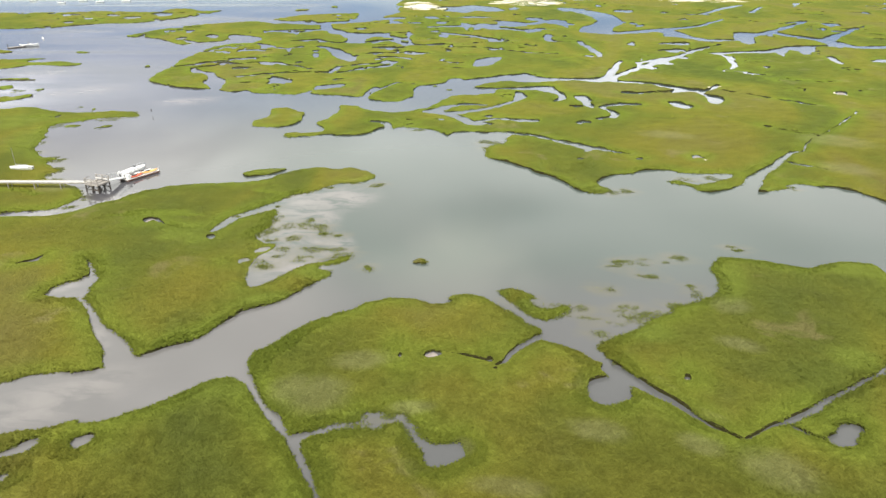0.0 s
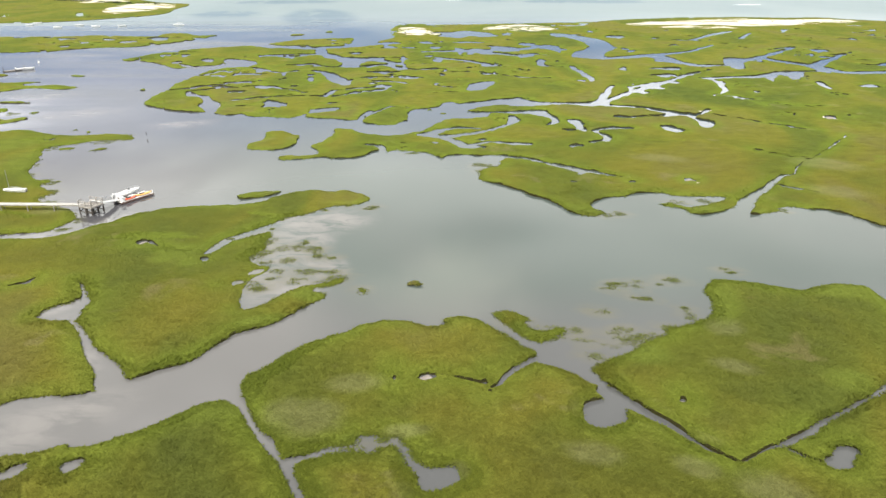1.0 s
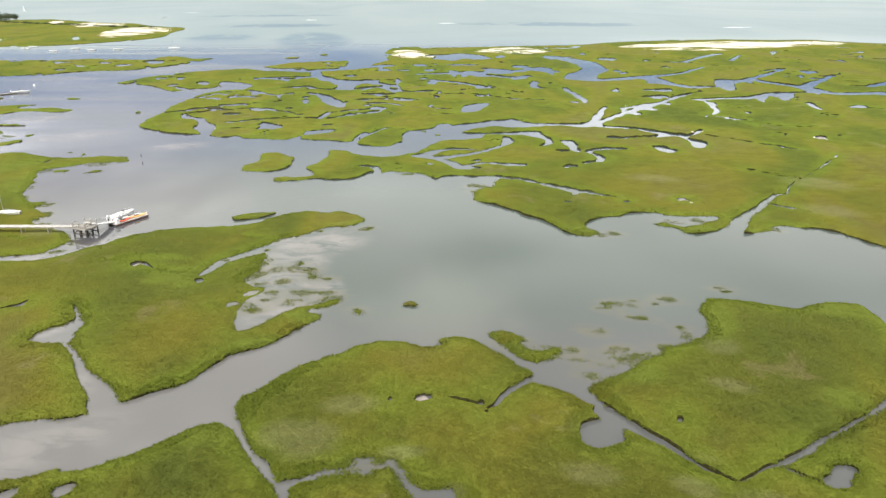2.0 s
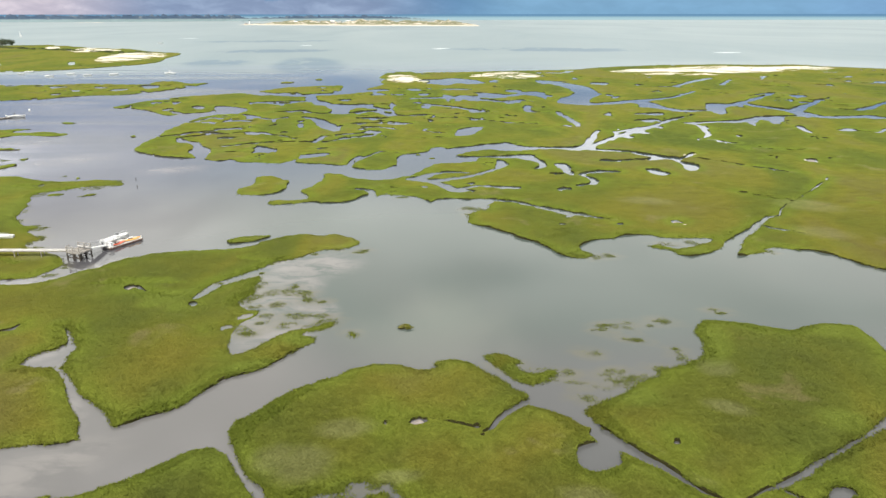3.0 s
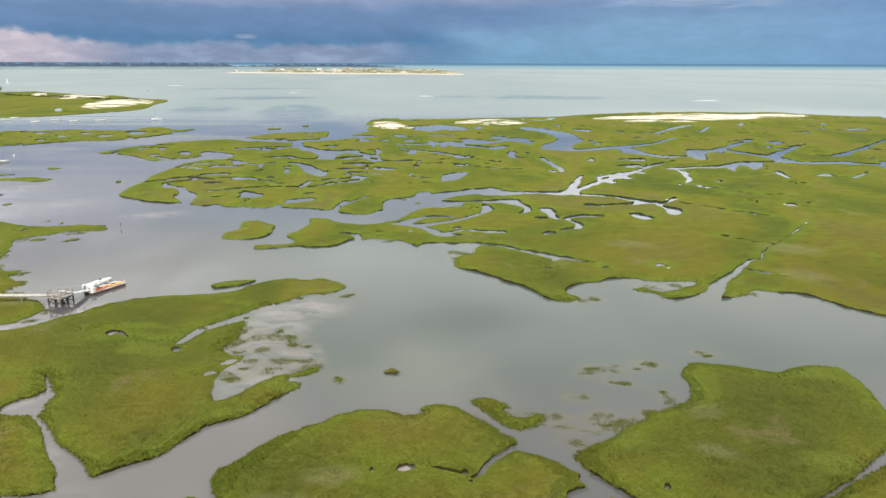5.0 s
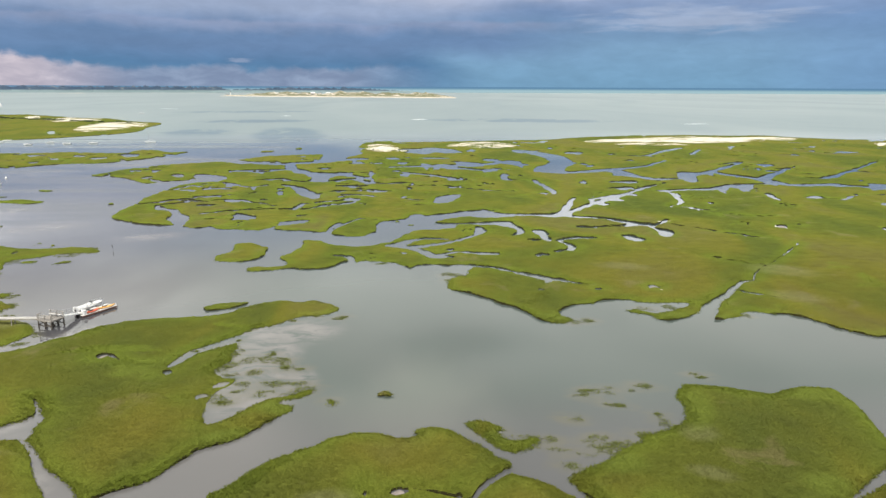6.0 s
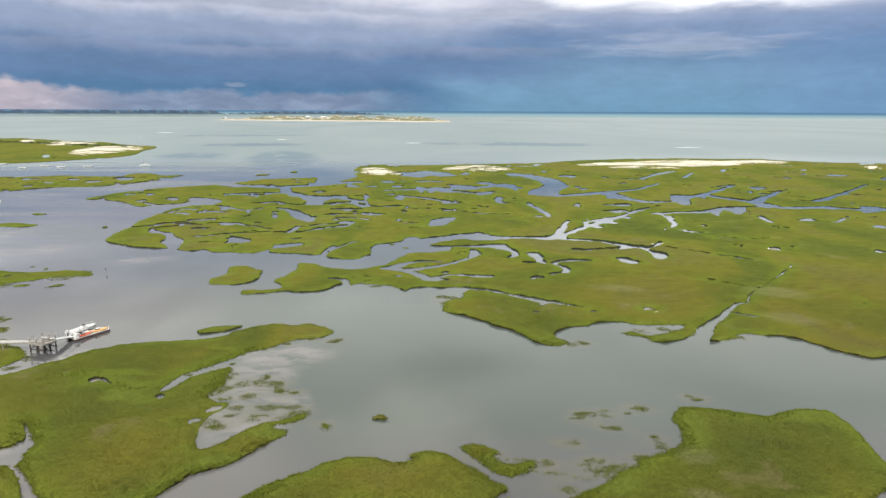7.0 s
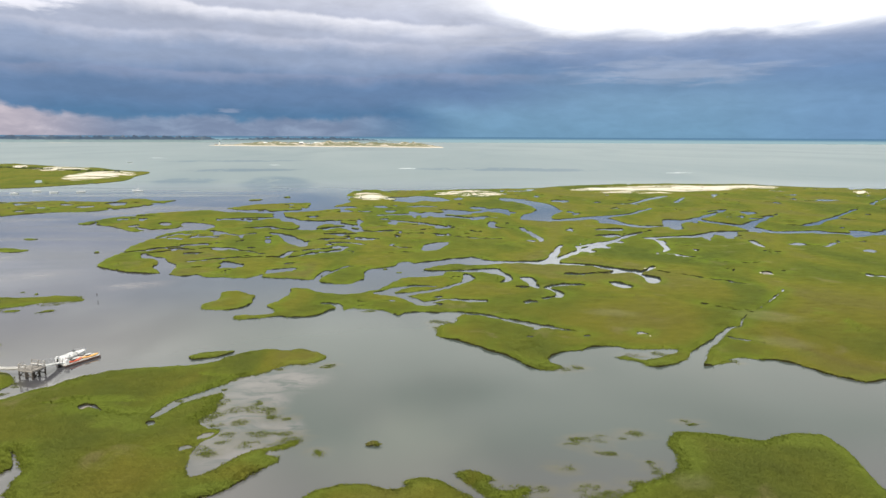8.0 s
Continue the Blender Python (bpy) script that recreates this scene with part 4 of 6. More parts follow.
shallow_grass(-77.5, 170.0, 1.7, 3.3, 24)
shallow_grass(-122.3, 198.2, 2.3, 2.8, 32)
shallow_grass(-27.9, 86.9, 0.9, 1.2, 18)
shallow_grass(60.3, 113.0, 1.4, 1.3, -28)
shallow_grass(49.0, 118.3, 2.0, 1.4, -22)
shallow_grass(9.5, 72.8, 1.4, 1.7, -7)
beach([(-20, 455), (-18, 482), (-15, 477), (-9, 463), (-6, 450), (-12, 434)])
beach([(34, 481), (44, 496), (61, 501), (76, 485), (68, 466), (41, 462)])
beach([(137, 511), (162, 528), (205, 546), (239, 559), (267, 545), (294, 552), (317, 545), (287, 520), (257, 515), (209, 488), (182, 484), (148, 494)])
beach([(-420, 849), (-412, 895), (-375, 880), (-351, 822), (-382, 808)])
beach([(-297, 659), (-325, 760), (-300, 772), (-271, 749), (-261, 697), (-272, 659), (-278, 626)])
sand_patch(-66.2, 212.8, 0.9, 1.8, 17)
sand_patch(-46.7, 210.7, 1.7, 2.3, 13)
sand_patch(-1, 433, 3.2, 3.9, 0)
sand_patch(346, 480, 4.8, 9.4, -36)
sand_patch(-466, 907, 8.0, 22.0, 27)
sand_patch(49.9, 130.1, 1.1, 0.8, -21)
sand_patch(109.8, 190.6, 1.2, 1.3, -30)
sand_patch(34.2, 204.4, 1.7, 1.3, -10)
sand_patch(78.4, 201.3, 1.0, 1.3, -21)
lush(-38.6, 95.1, 4.4, 2.8, 22)
lush(36.0, 77.1, 2.7, 7.0, -25)
lush(52.8, 80.6, 5.5, 2.8, -33)
lush(-21.1, 54.8, 3.3, 2.4, 21)
lush(-16.7, 80.6, 3.3, 2.5, 12)
lush(-88.1, 144.1, 7.3, 12.9, 31)
lush(-101.6, 161.6, 8.1, 9.6, 32)
lush(45.9, 113.7, 5.9, 2.5, -22)
lush(56.0, 112.1, 3.9, 1.9, -27)
lush(26.0, 113.2, 3.9, 2.4, -13)
lush(-7.5, 50.9, 2.3, 1.1, 8)
lush(-20.8, 73.0, 4.1, 2.0, 16)
lush(6.5, 74.3, 2.1, 1.8, -5)
lush(-57.0, 124.1, 4.3, 2.2, 25)
lush(9.7, 71.4, 2.0, 1.9, -8)
lush(22.7, 65.0, 3.7, 2.5, -19)
lush(42.6, 59.4, 3.5, 2.9, -36)
straw(5.1, 41.7, 3.8, 1.4, -7)
straw(27.4, 43.5, 3.9, 2.8, -32)
straw(-3.2, 51.9, 2.6, 1.2, 4)
straw(31.6, 62.4, 3.0, 1.7, -27)
straw(-12.2, 53.9, 3.8, 3.6, 13)
straw(13.6, 48.4, 3.0, 1.9, -16)
straw(-14.5, 54.8, 2.7, 2.8, 15)
straw(1.6, 46.6, 1.2, 1.3, -2)
straw(33.8, 71.3, 2.7, 2.9, -25)
straw(-41.0, 124.0, 8.5, 1.8, 18)
straw(48.9, 147.3, 7.4, 3.9, -18)
straw(75.5, 123.0, 6.3, 4.6, -32)
straw(83.5, 142.4, 8.4, 6.0, -30)
straw(-67.1, 114.5, 5.0, 3.4, 30)
straw(22.0, 46.6, 2.4, 1.5, -25)
straw(-8.5, 59.6, 3.5, 2.1, 8)
shoal_sheen(-22.7, 96.1, 6.4, 10.3, 13)
shoal_sheen(-24.2, 87.8, 3.6, 12.0, 15)
shoal_sheen(-18.1, 82.3, 3.4, 3.9, 12)
shoal_sheen(-21.5, 82.4, 3.8, 5.3, 15)
shoal_sheen(-15.6, 88.8, 3.2, 5.0, 10)
# pinkish river water, its painted paleness also standing for cloud reflections
shoal_sheen(-37.0, 53.9, 8.7, 4.0, 34)
# a bright cloud's reflection, painted as pale water
shoal_sheen(-129.2, 223.2, 14.2, 10.2, 30)
shoal_sheen(-68.9, 184.1, 10.6, 5.2, 21)
shoal_sheen(-17.5, 108.4, 7.1, 6.1, 9)
shoal_sheen(-102.7, 198.0, 14.7, 7.1, 27)
deep(-96, 587, 28.2, 103.5, 9)
deep(-84, 468, 35.7, 23.1, 10)
deep(-173, 825, 65.3, 35.5, 12)
deep(-55, 442, 16.1, 20.5, 7)
deep(-205, 484, 71.8, 8.2, 23)
deep(-245, 1127, 106.4, 39.5, 12)
deep(-181, 625, 29.4, 41.5, 16)
deep(145, 848, 115.5, 46.0, -10)
mud_pan(-1.2, 60.9, 0.8, 0.6, 1)
mud_pan(4.8, 59.4, 0.2, 0.4, -5)
mud_pan(5.2, 58.3, 0.3, 0.2, -5)
mud_pan(24.0, 56.3, 0.3, 0.4, -23)
mud_pan(-4.5, 60.6, 0.1, 0.3, 4)
mud_pan(50.3, 131.2, 1.0, 1.0, -21)
mud_pan(-45.5, 98.8, 0.9, 0.5, 25)
mud_pan(110.2, 191.3, 1.2, 1.9, -30)
mud_pan(-65.2, 208.4, 0.7, 2.4, 17)
shallow_grass(23.8, 83.3, 1.4, 0.9, -16)
shallow_grass(27.2, 84.2, 1.8, 0.7, -18)
shallow_grass(23.1, 81.9, 1.6, 0.7, -16)
shallow_grass(32.2, 84.9, 2.0, 1.1, -21)
shallow_grass(29.7, 83.7, 1.1, 0.6, -20)
shallow_grass(26.2, 79.4, 1.9, 0.8, -18)
shallow_grass(41.0, 88.0, 1.3, 1.2, -25)
shallow_grass(19.9, 76.1, 1.4, 1.2, -15)
shallow_grass(30.9, 76.2, 0.7, 0.8, -22)
shallow_grass(13.3, 70.7, 2.3, 1.5, -11)
shallow_grass(18.4, 67.9, 2.7, 0.8, -15)
shallow_grass(21.8, 70.8, 1.7, 1.3, -17)
shallow_grass(24.1, 69.2, 1.8, 1.9, -19)
shallow_grass(16.3, 70.7, 0.9, 1.1, -13)
shallow_grass(-21.5, 97.0, 1.0, 2.1, 12)
shallow_grass(-18.3, 95.4, 1.3, 2.0, 11)
shallow_grass(-15.9, 92.6, 1.0, 1.1, 10)
shallow_grass(-19.2, 88.4, 1.6, 0.8, 12)
shallow_grass(-22.5, 85.6, 1.3, 0.8, 15)
shallow_grass(-17.6, 93.0, 0.8, 1.1, 11)
shallow_grass(-24.3, 82.4, 0.9, 1.1, 16)
shallow_grass(-15.6, 84.1, 2.0, 1.4, 10)
shallow_grass(-13.8, 85.9, 1.7, 1.3, 9)
shallow_grass(-10.2, 82.0, 0.6, 0.7, 7)
shallow_grass(-11.5, 115.3, 1.4, 1.2, 6)
shallow_grass(-26.9, 93.1, 1.5, 1.5, 16)
shallow_grass(-24.9, 89.8, 1.2, 1.4, 16)
shallow_grass(-20.7, 99.1, 0.7, 1.2, 12)
shallow_grass(-26.2, 98.4, 1.0, 1.7, 15)
shallow_grass(-26.3, 85.2, 0.9, 1.3, 17)
shallow_grass(-34.7, 97.5, 0.4, 0.5, 20)
shallow_grass(-32.4, 100.6, 0.4, 0.5, 18)
shallow_grass(-29.5, 102.0, 0.5, 0.5, 16)
shallow_grass(-27.0, 104.8, 0.5, 0.5, 14)
shallow_grass(-26.4, 109.3, 0.5, 0.6, 14)
shallow_grass(-23.4, 111.6, 0.5, 0.6, 12)
shallow_grass(-19.8, 113.9, 0.5, 0.6, 10)
shallow_grass(-16.0, 116.3, 0.5, 0.6, 8)
shallow_grass(-86.3, 143.6, 1.0, 2.0, 31)
shallow_grass(-83.0, 135.9, 0.9, 1.8, 31)
shallow_grass(-78.1, 132.0, 1.6, 1.3, 31)
shallow_grass(-73.7, 125.0, 1.7, 1.2, 31)
shallow_grass(-73.2, 121.2, 0.8, 1.5, 31)
shallow_grass(-60.6, 109.0, 0.8, 1.5, 29)
shallow_grass(-60.9, 104.8, 1.3, 0.9, 30)
shallow_grass(-89.1, 148.2, 1.0, 2.2, 31)
shoal_sheen(-22.8, 107.9, 5.2, 5.0, 12)
shoal_sheen(-20.0, 100.3, 4.4, 4.9, 11)
shoal_sheen(-22.2, 91.4, 4.5, 3.8, 14)
shoal_sheen(-22.3, 82.9, 2.7, 2.5, 15)
shoal_sheen(-17.0, 89.4, 3.6, 3.2, 11)
shoal_sheen(-64.3, 100.3, 7.1, 2.7, 33)
shoal_sheen(-57.4, 102.5, 6.3, 3.3, 29)
shoal_sheen(-53.2, 108.7, 5.2, 4.2, 26)
# bright sheen of the calm band along the outer channel, painted as pale colour
shoal_sheen(-162, 326, 21.8, 11.0, 48)
shoal_sheen(-139, 363, 32.8, 11.0, 65)
shoal_sheen(-114, 418, 42.5, 11.0, 68)
shoal_sheen(-81, 473, 38.4, 11.0, 48)
lush(-38.5, 93.6, 3.5, 3.2, 22)
lush(-40.0, 91.9, 2.5, 1.8, 24)
lush(-35.9, 90.9, 2.0, 2.1, 22)
shoal_sheen(-48.4, 77.6, 3.2, 2.8, 32)
shoal_sheen(-44.1, 71.7, 1.7, 3.9, 32)
shoal_sheen(-38.5, 64.1, 1.9, 5.1, 31)
shoal_sheen(-46.8, 82.5, 1.1, 2.7, 30)
land("green marsh on the near shore",
     [(-260, 36), (-60, 34), (0, 34), (160, 33), (300, -400), (-300, -400)])

LATTICE = np.random.RandomState(5).rand(256, 256).astype(np.float32)


def value_noise(x, y):
    i, j = np.floor(x).astype(int), np.floor(y).astype(int)
    u, v = x - i, y - j
    u, v = u * u * (3 - 2 * u), v * v * (3 - 2 * v)
    i, j, i1, j1 = i & 255, j & 255, (i + 1) & 255, (j + 1) & 255
    return (LATTICE[i, j] * (1 - u) + LATTICE[i1, j] * u) * (1 - v) + (LATTICE[i, j1] * (1 - u) + LATTICE[i1, j1] * u) * v - 0.5


def fractal(x, y, octaves=4):
    total, size = 0.0, 1.0
    for n in range(octaves):
        total = total + value_noise(x / size + 17 * n, y / size + 31 * n) * size
        size *= 0.5
    return total


def inside_distance(shape, x, y, cell):
    """Metres inside a shape (negative outside)."""
    kind, data = shape
    if kind == "oval":
        cx, cy, a, b, turn = data
        u = (x - cx) * math.cos(turn) + (y - cy) * math.sin(turn)
        v = (y - cy) * math.cos(turn) - (x - cx) * math.sin(turn)
        wobble = -0.12 + 0.8 * fractal(x / (0.9 * a) + cx, y / (0.9 * b) + cy, 3)
        return (1 + wobble - np.sqrt((u / a) ** 2 + (v / b) ** 2)) * min(a, b)
    if kind == "line":
        best = np.full(x.shape, -1e9)
        for (ax, ay, aw), (bx, by, bw) in zip(data[:-1], data[1:]):
            dx, dy = bx - ax, by - ay
            t = np.clip(((x - ax) * dx + (y - ay) * dy) / (dx * dx + dy * dy + 1e-9), 0, 1)
            across = np.abs(dx * y - dy * x) / (math.hypot(dx, dy) * np.hypot(x, y) + 1e-9)
            half = np.maximum((aw + (bw - aw) * t) / 2, 0.36 * cell * across)
            best = np.maximum(best, half - np.hypot(x - ax - dx * t, y - ay - dy * t))
        return best
    best, odd = np.full(x.shape, 1e9), np.zeros(x.shape, bool)
    for (ax, ay), (bx, by) in zip(data, np.roll(data, -1, 0)):
        dx, dy = bx - ax, by - ay
        t = np.clip(((x - ax) * dx + (y - ay) * dy) / (dx * dx + dy * dy + 1e-9), 0, 1)
        best = np.minimum(best, (x - ax - dx * t) ** 2 + (y - ay - dy * t) ** 2)
        if ay != by:
            odd ^= ((ay > y) != (by > y)) & (x < dx * (y - ay) / dy + ax)
    best = np.sqrt(best)
    return np.where(odd, best, -best)


def extent(shape, margin):
    kind, data = shape
    if kind == "oval":
        r = max(data[2], data[3])
        return data[0] - r - margin, data[0] + r + margin, data[1] - r - margin, data[1] + r + margin
    w = data[:, 2].max() if kind == "line" else 0
    return data[:, 0].min() - w - margin, data[:, 0].max() + w + margin, data[:, 1].min() - w - margin, data[:, 1].max() + w + margin


def gather(shapes, x, y, cell, margin=8.0):
    """The greatest inside distance over all shapes."""
    best = np.full(x.shape, -margin)
    for shape in shapes:
        x0, x1, y0, y1 = extent(shape, margin)
        near = np.nonzero((x > x0) & (x < x1) & (y > y0) & (y < y1))[0]
        for n in range(0, len(near), 60000):
            part_of = near[n:n + 60000]
            best[part_of] = np.maximum(best[part_of], inside_distance(shape, x[part_of], y[part_of], cell[part_of]))
    return best


def owner(x, y, cell):
    """Which land mass a place belongs to."""
    best, who = np.full(x.shape, -9.0), np.zeros(x.shape, int)
    for n, shape in enumerate(LAND + ISLETS):
        x0, x1, y0, y1 = extent(shape, 4.0)
        near = np.nonzero((x > x0) & (x < x1) & (y > y0) & (y < y1))[0]
        if len(near):
            d = np.minimum(inside_distance(shape, x[near], y[near], cell[near]), 30)
            better = d > best[near]
            best[near[better]], who[near[better]] = d[better], n
    return who


def shore_distance(x, y, cell):
    """Metres of land between a place and the nearest open water (negative on the water)."""
    far = np.clip((np.hypot(x, y) - 60) / 200, 0, 1)
    ragged = (0.5 + 0.6 * far) * fractal(x / 3.0, y / 3.0, 5)
    d = gather(LAND, x, y, cell) + ragged
    small = (0.22 + 0.9 * far) * fractal(x / (1.3 + 3 * far) + 50, y / (1.3 + 3 * far), 4)
    bend = 0.25 + 1.2 * far
    wx = x + bend * fractal(x / 6 + 80, y / 6, 3)
    wy = y + bend * fractal(x / 6, y / 6 + 80, 3)
    d = np.minimum(d, -(gather(CARVED, wx, wy, cell) + small))
    # a web of small winding runnels through the outer marsh
    outer = np.clip((y - 195) / 40, 0, 1) * np.clip((60 - x) / 60, 0, 1) * np.clip((560 - y) / 60, 0, 1)
    web = np.abs(fractal(x / 34 + 3 * fractal(x / 40, y / 40, 2), y / 15 + 11, 3)) * 15
    gaps = fractal(x / 25 + 70, y / 25 + 20, 2)
    d = np.where((outer > 0.05) & (gaps > 0.22), np.minimum(d, web * 1.6 - 0.95 * outer), d)
    # hairline ditches and sloughs all over the far marsh
    back = np.clip((y - 100) / 60, 0, 1) * np.clip((620 - y) / 60, 0, 1)
    hair = np.abs(fractal(x / 22 + 2.5 * fractal(x / 30 + 9, y / 30, 2) + 40, y / 9 + 70, 3)) * 9
    few = fractal(x / 14 + 30, y / 14 + 90, 2)
    d = np.where((back > 0) & (few > 0.25), np.minimum(d, hair * 2.0 - np.maximum(0.16, 0.26 * cell) * back), d)
    return np.maximum(d, gather(ISLETS, x, y, cell) + ragged * 0.6)


# rings and spokes, finest over the part of the marsh that lies before the pier
bearings = np.radians(np.concatenate([np.arange(-180, -44, 3.0), np.arange(-44, 50, 0.085), np.arange(50, 180.1, 3.0)]))
drops = np.concatenate([np.arange(80, 46, -4.0), np.arange(46, 3.6, -0.075), np.arange(3.6, 1.85, -0.09)])
radii = 40 / np.tan(np.radians(drops))
step = np.gradient(radii)
GX, GY = radii[:, None] * np.sin(bearings)[None], radii[:, None] * np.cos(bearings)[None]
CELL = np.broadcast_to(step[:, None], GX.shape)
SHORE = shore_distance(GX.ravel(), GY.ravel(), CELL.ravel()).reshape(GX.shape)
OWNER = owner(GX.ravel(), GY.ravel(), CELL.ravel())
DUNE = np.maximum(np.clip(gather([s for s in SAND if s[0] == "outline"], GX.ravel(), GY.ravel(), CELL.ravel(), 14) / 16 + 0.5, 0, 1),
                  np.clip(gather([s for s in SAND if s[0] == "oval"], GX.ravel(), GY.ravel(), CELL.ravel(), 4) / 1.4 + 0.45, 0, 1)).reshape(GX.shape)


# banks of the small ponds carry no tall fringe
POOL = (gather([s for s in CARVED if s[0] == "oval"], GX.ravel(), GY.ravel(), CELL.ravel(), 4) > -2.5).reshape(GX.shape).astype(float)


def mesh_from(name, co, loops, starts, mats=None, slots=()):
    me = bpy.data.meshes.new(name)
    me.vertices.add(len(co))
    me.vertices.foreach_set("co", np.ascontiguousarray(co, np.float32).ravel())
    me.loops.add(len(loops))
    me.loops.foreach_set("vertex_index", np.ascontiguousarray(loops, np.int32))
    me.polygons.add(len(starts))
    me.polygons.foreach_set("loop_start", np.ascontiguousarray(starts, np.int32))
    for m in slots:
        me.materials.append(m)
    if mats is not None:
        me.polygons.foreach_set("material_index", np.ascontiguousarray(mats, np.int32))
    me.update(calc_edges=True)
    return me


def set_float(me, name, values):
    at = me.attributes.new(name, "FLOAT", "POINT")
    at.data.foreach_set("value", np.ascontiguousarray(values, np.float32))


def blot(ovals, x, y):
    """1 in the middle of the nearest oval, fading to 0 past its rim."""
    best = np.zeros(x.shape)
    for cx, cy, a, b, turn in ovals:
        u = (x - cx) * math.cos(turn) + (y - cy) * math.sin(turn)
        v = (y - cy) * math.cos(turn) - (x - cx) * math.sin(turn)
        best = np.maximum(best, np.clip(1.35 - np.sqrt((u / a) ** 2 + (v / b) ** 2), 0, 1))
    return best


# around the drowned stands the marsh runs out flat into the water
DROWNED = [(cx, cy, a + 3.0, b + 3.0, turn) for cx, cy, a, b, turn in SPARSE]


def bank_height(x, y):
    """Banks are cut steep in some places and slope gently into the water in others; lowest towards the west and far out."""
    base = (0.23 + 0.5 * fractal(x / 28 + 5, y / 28, 2)) * (0.68 + 0.32 * np.clip((y - 85) / 25, 0, 1))
    west = 0.12 * np.clip((-30 - x) / 20, 0, 1) * np.clip((200 - y) / 30, 0, 1)
    home = 0.12 * np.clip((80 - y) / 15, 0, 1) * np.clip(x / 5, 0, 1) * 0.4
    rough = 0.30 * fractal(x / 2.2 + 13, y / 2.2 + 4, 3)
    out = np.clip((np.hypot(x, y) - 110) / 60, 0, 1)
    base = base * (1 - 0.32 * out) + 0.05 * out
    return np.clip(base + rough - west + home - 0.6 * np.clip(1.6 * blot(DROWNED, x, y), 0, 1), 0.03, 0.46)


def top_height(x, y, shore, dune):
    rise = np.clip(shore / 1.4, 0, 1)
    return bank_height(x, y) * (1 - 0.6 * rise) + 0.30 * rise * rise * (3 - 2 * rise) + 0.10 * fractal(x / 7, y / 7, 4) + 1.2 * np.clip(dune * 1.5 - 0.5, 0, 1) * np.clip(shore / 6, 0, 1)


def build_marsh():
    nr, na = GX.shape
    ids = np.arange(nr * na).reshape(nr, na)
    wet = SHORE <= 0
    co = [np.stack([GX, GY, top_height(GX, GY, SHORE, DUNE)], -1).reshape(-1, 3)]
    shore, dune = [SHORE.ravel()], [DUNE.ravel()]

    def crossings(a, b, base):
        sa, sb = SHORE.ravel()[a], SHORE.ravel()[b]
        cut = (sa > 0) != (sb > 0)
        index = np.full(a.shape, -1)
        index[cut] = base + np.arange(cut.sum())
        t = (sa[cut] / (sa[cut] - sb[cut]))[:, None]
        at = co[0][a[cut]] * (1 - t) + co[0][b[cut]] * t
        at[:, 2] = bank_height(at[:, 0], at[:, 1]) + 0.08 * fractal(at[:, 0], at[:, 1], 2)
        co.append(at)
        shore.append(np.zeros(len(at)))
        dune.append(DUNE.ravel()[a[cut]])
        return index

    across = crossings(ids[:, :-1], ids[:, 1:], nr * na)
    count = nr * na + len(co[1])
    along = crossings(ids[:-1], ids[1:], count)
    count += len(co[2])
    corner = [ids[:-1, :-1], ids[:-1, 1:], ids[1:, 1:], ids[1:, :-1]]
    edge = [across[:-1], along[:, 1:], across[1:], along[:, :-1]]
    code = sum(((~wet).ravel()[c]).astype(int) << n for n, c in enumerate(corner))
    faces, walls, held, stood = [], [], [], []
    for case in range(1, 16):
        pick = code == case
        if not pick.any():
            continue
        ring = []
        for n in range(4):
            here, after = case >> n & 1, case >> ((n + 1) % 4) & 1
            if here:
                ring.append((corner[n][pick], 0))
            if here != after:
                ring.append((edge[n][pick], 1 if here else 2))
        faces.append(np.stack([r[0] for r in ring], 1))
        whose = OWNER[corner[[n for n in range(4) if case >> n & 1][0]][pick]]
        held.append(whose)
        for n in range(len(ring)):
            (a, ka), (b, kb) = ring[n], ring[(n + 1) % len(ring)]
            if ka == 1 and kb == 2:
                walls.append(np.stack([a, b], 1))
                stood.append(whose)
    walls, stood = np.concatenate(walls), np.concatenate(stood)
    co, shore, dune = np.concatenate(co), np.concatenate(shore), np.concatenate(dune)
    foot = np.unique(walls)
    under = np.full(len(co), -1)
    under[foot] = len(co) + np.arange(len(foot))
    low = co[foot].copy()
    low[:, 2] = -0.5
    co = np.concatenate([co, low])
    shore, dune = np.concatenate([shore, shore[foot]]), np.concatenate([dune, dune[foot]])
    faces.append(np.stack([walls[:, 1], walls[:, 0], under[walls[:, 0]], under[walls[:, 1]]], 1))
    held.append(stood)
    last = len(faces) - 1
    for n, label in enumerate(NAMES[0] + NAMES[1]):
        mine = [(f[w == n], i == last) for i, (f, w) in enumerate(zip(faces, held)) if (w == n).any()]
        if not mine:
            continue
        loops = np.concatenate([f.ravel() for f, _ in mine])
        sizes = np.concatenate([np.full(len(f), f.shape[1]) for f, _ in mine])
        mats = np.concatenate([np.full(len(f), int(wall)) for f, wall in mine])
        used = np.unique(loops)
        renumber = np.full(len(co), -1)
        renumber[used] = np.arange(len(used))
        me = mesh_from("marsh", co[used], renumber[loops], np.concatenate([[0], np.cumsum(sizes)[:-1]]), mats, (TURF, PEAT))
        set_float(me, "shore", np.clip(shore[used], 0, 8))
        set_float(me, "sand", dune[used])
        set_float(me, "lush", blot(LUSH, co[used, 0], co[used, 1]))
        set_float(me, "straw", blot(STRAW, co[used, 0], co[used, 1]))
        name = "ground_islet" if "islet" in label or "hummock" in label else "ground_marsh"
        tagged(new(name, me), label, "marsh islet" if name == "ground_islet" else "marsh", kind="structure")


build_marsh()


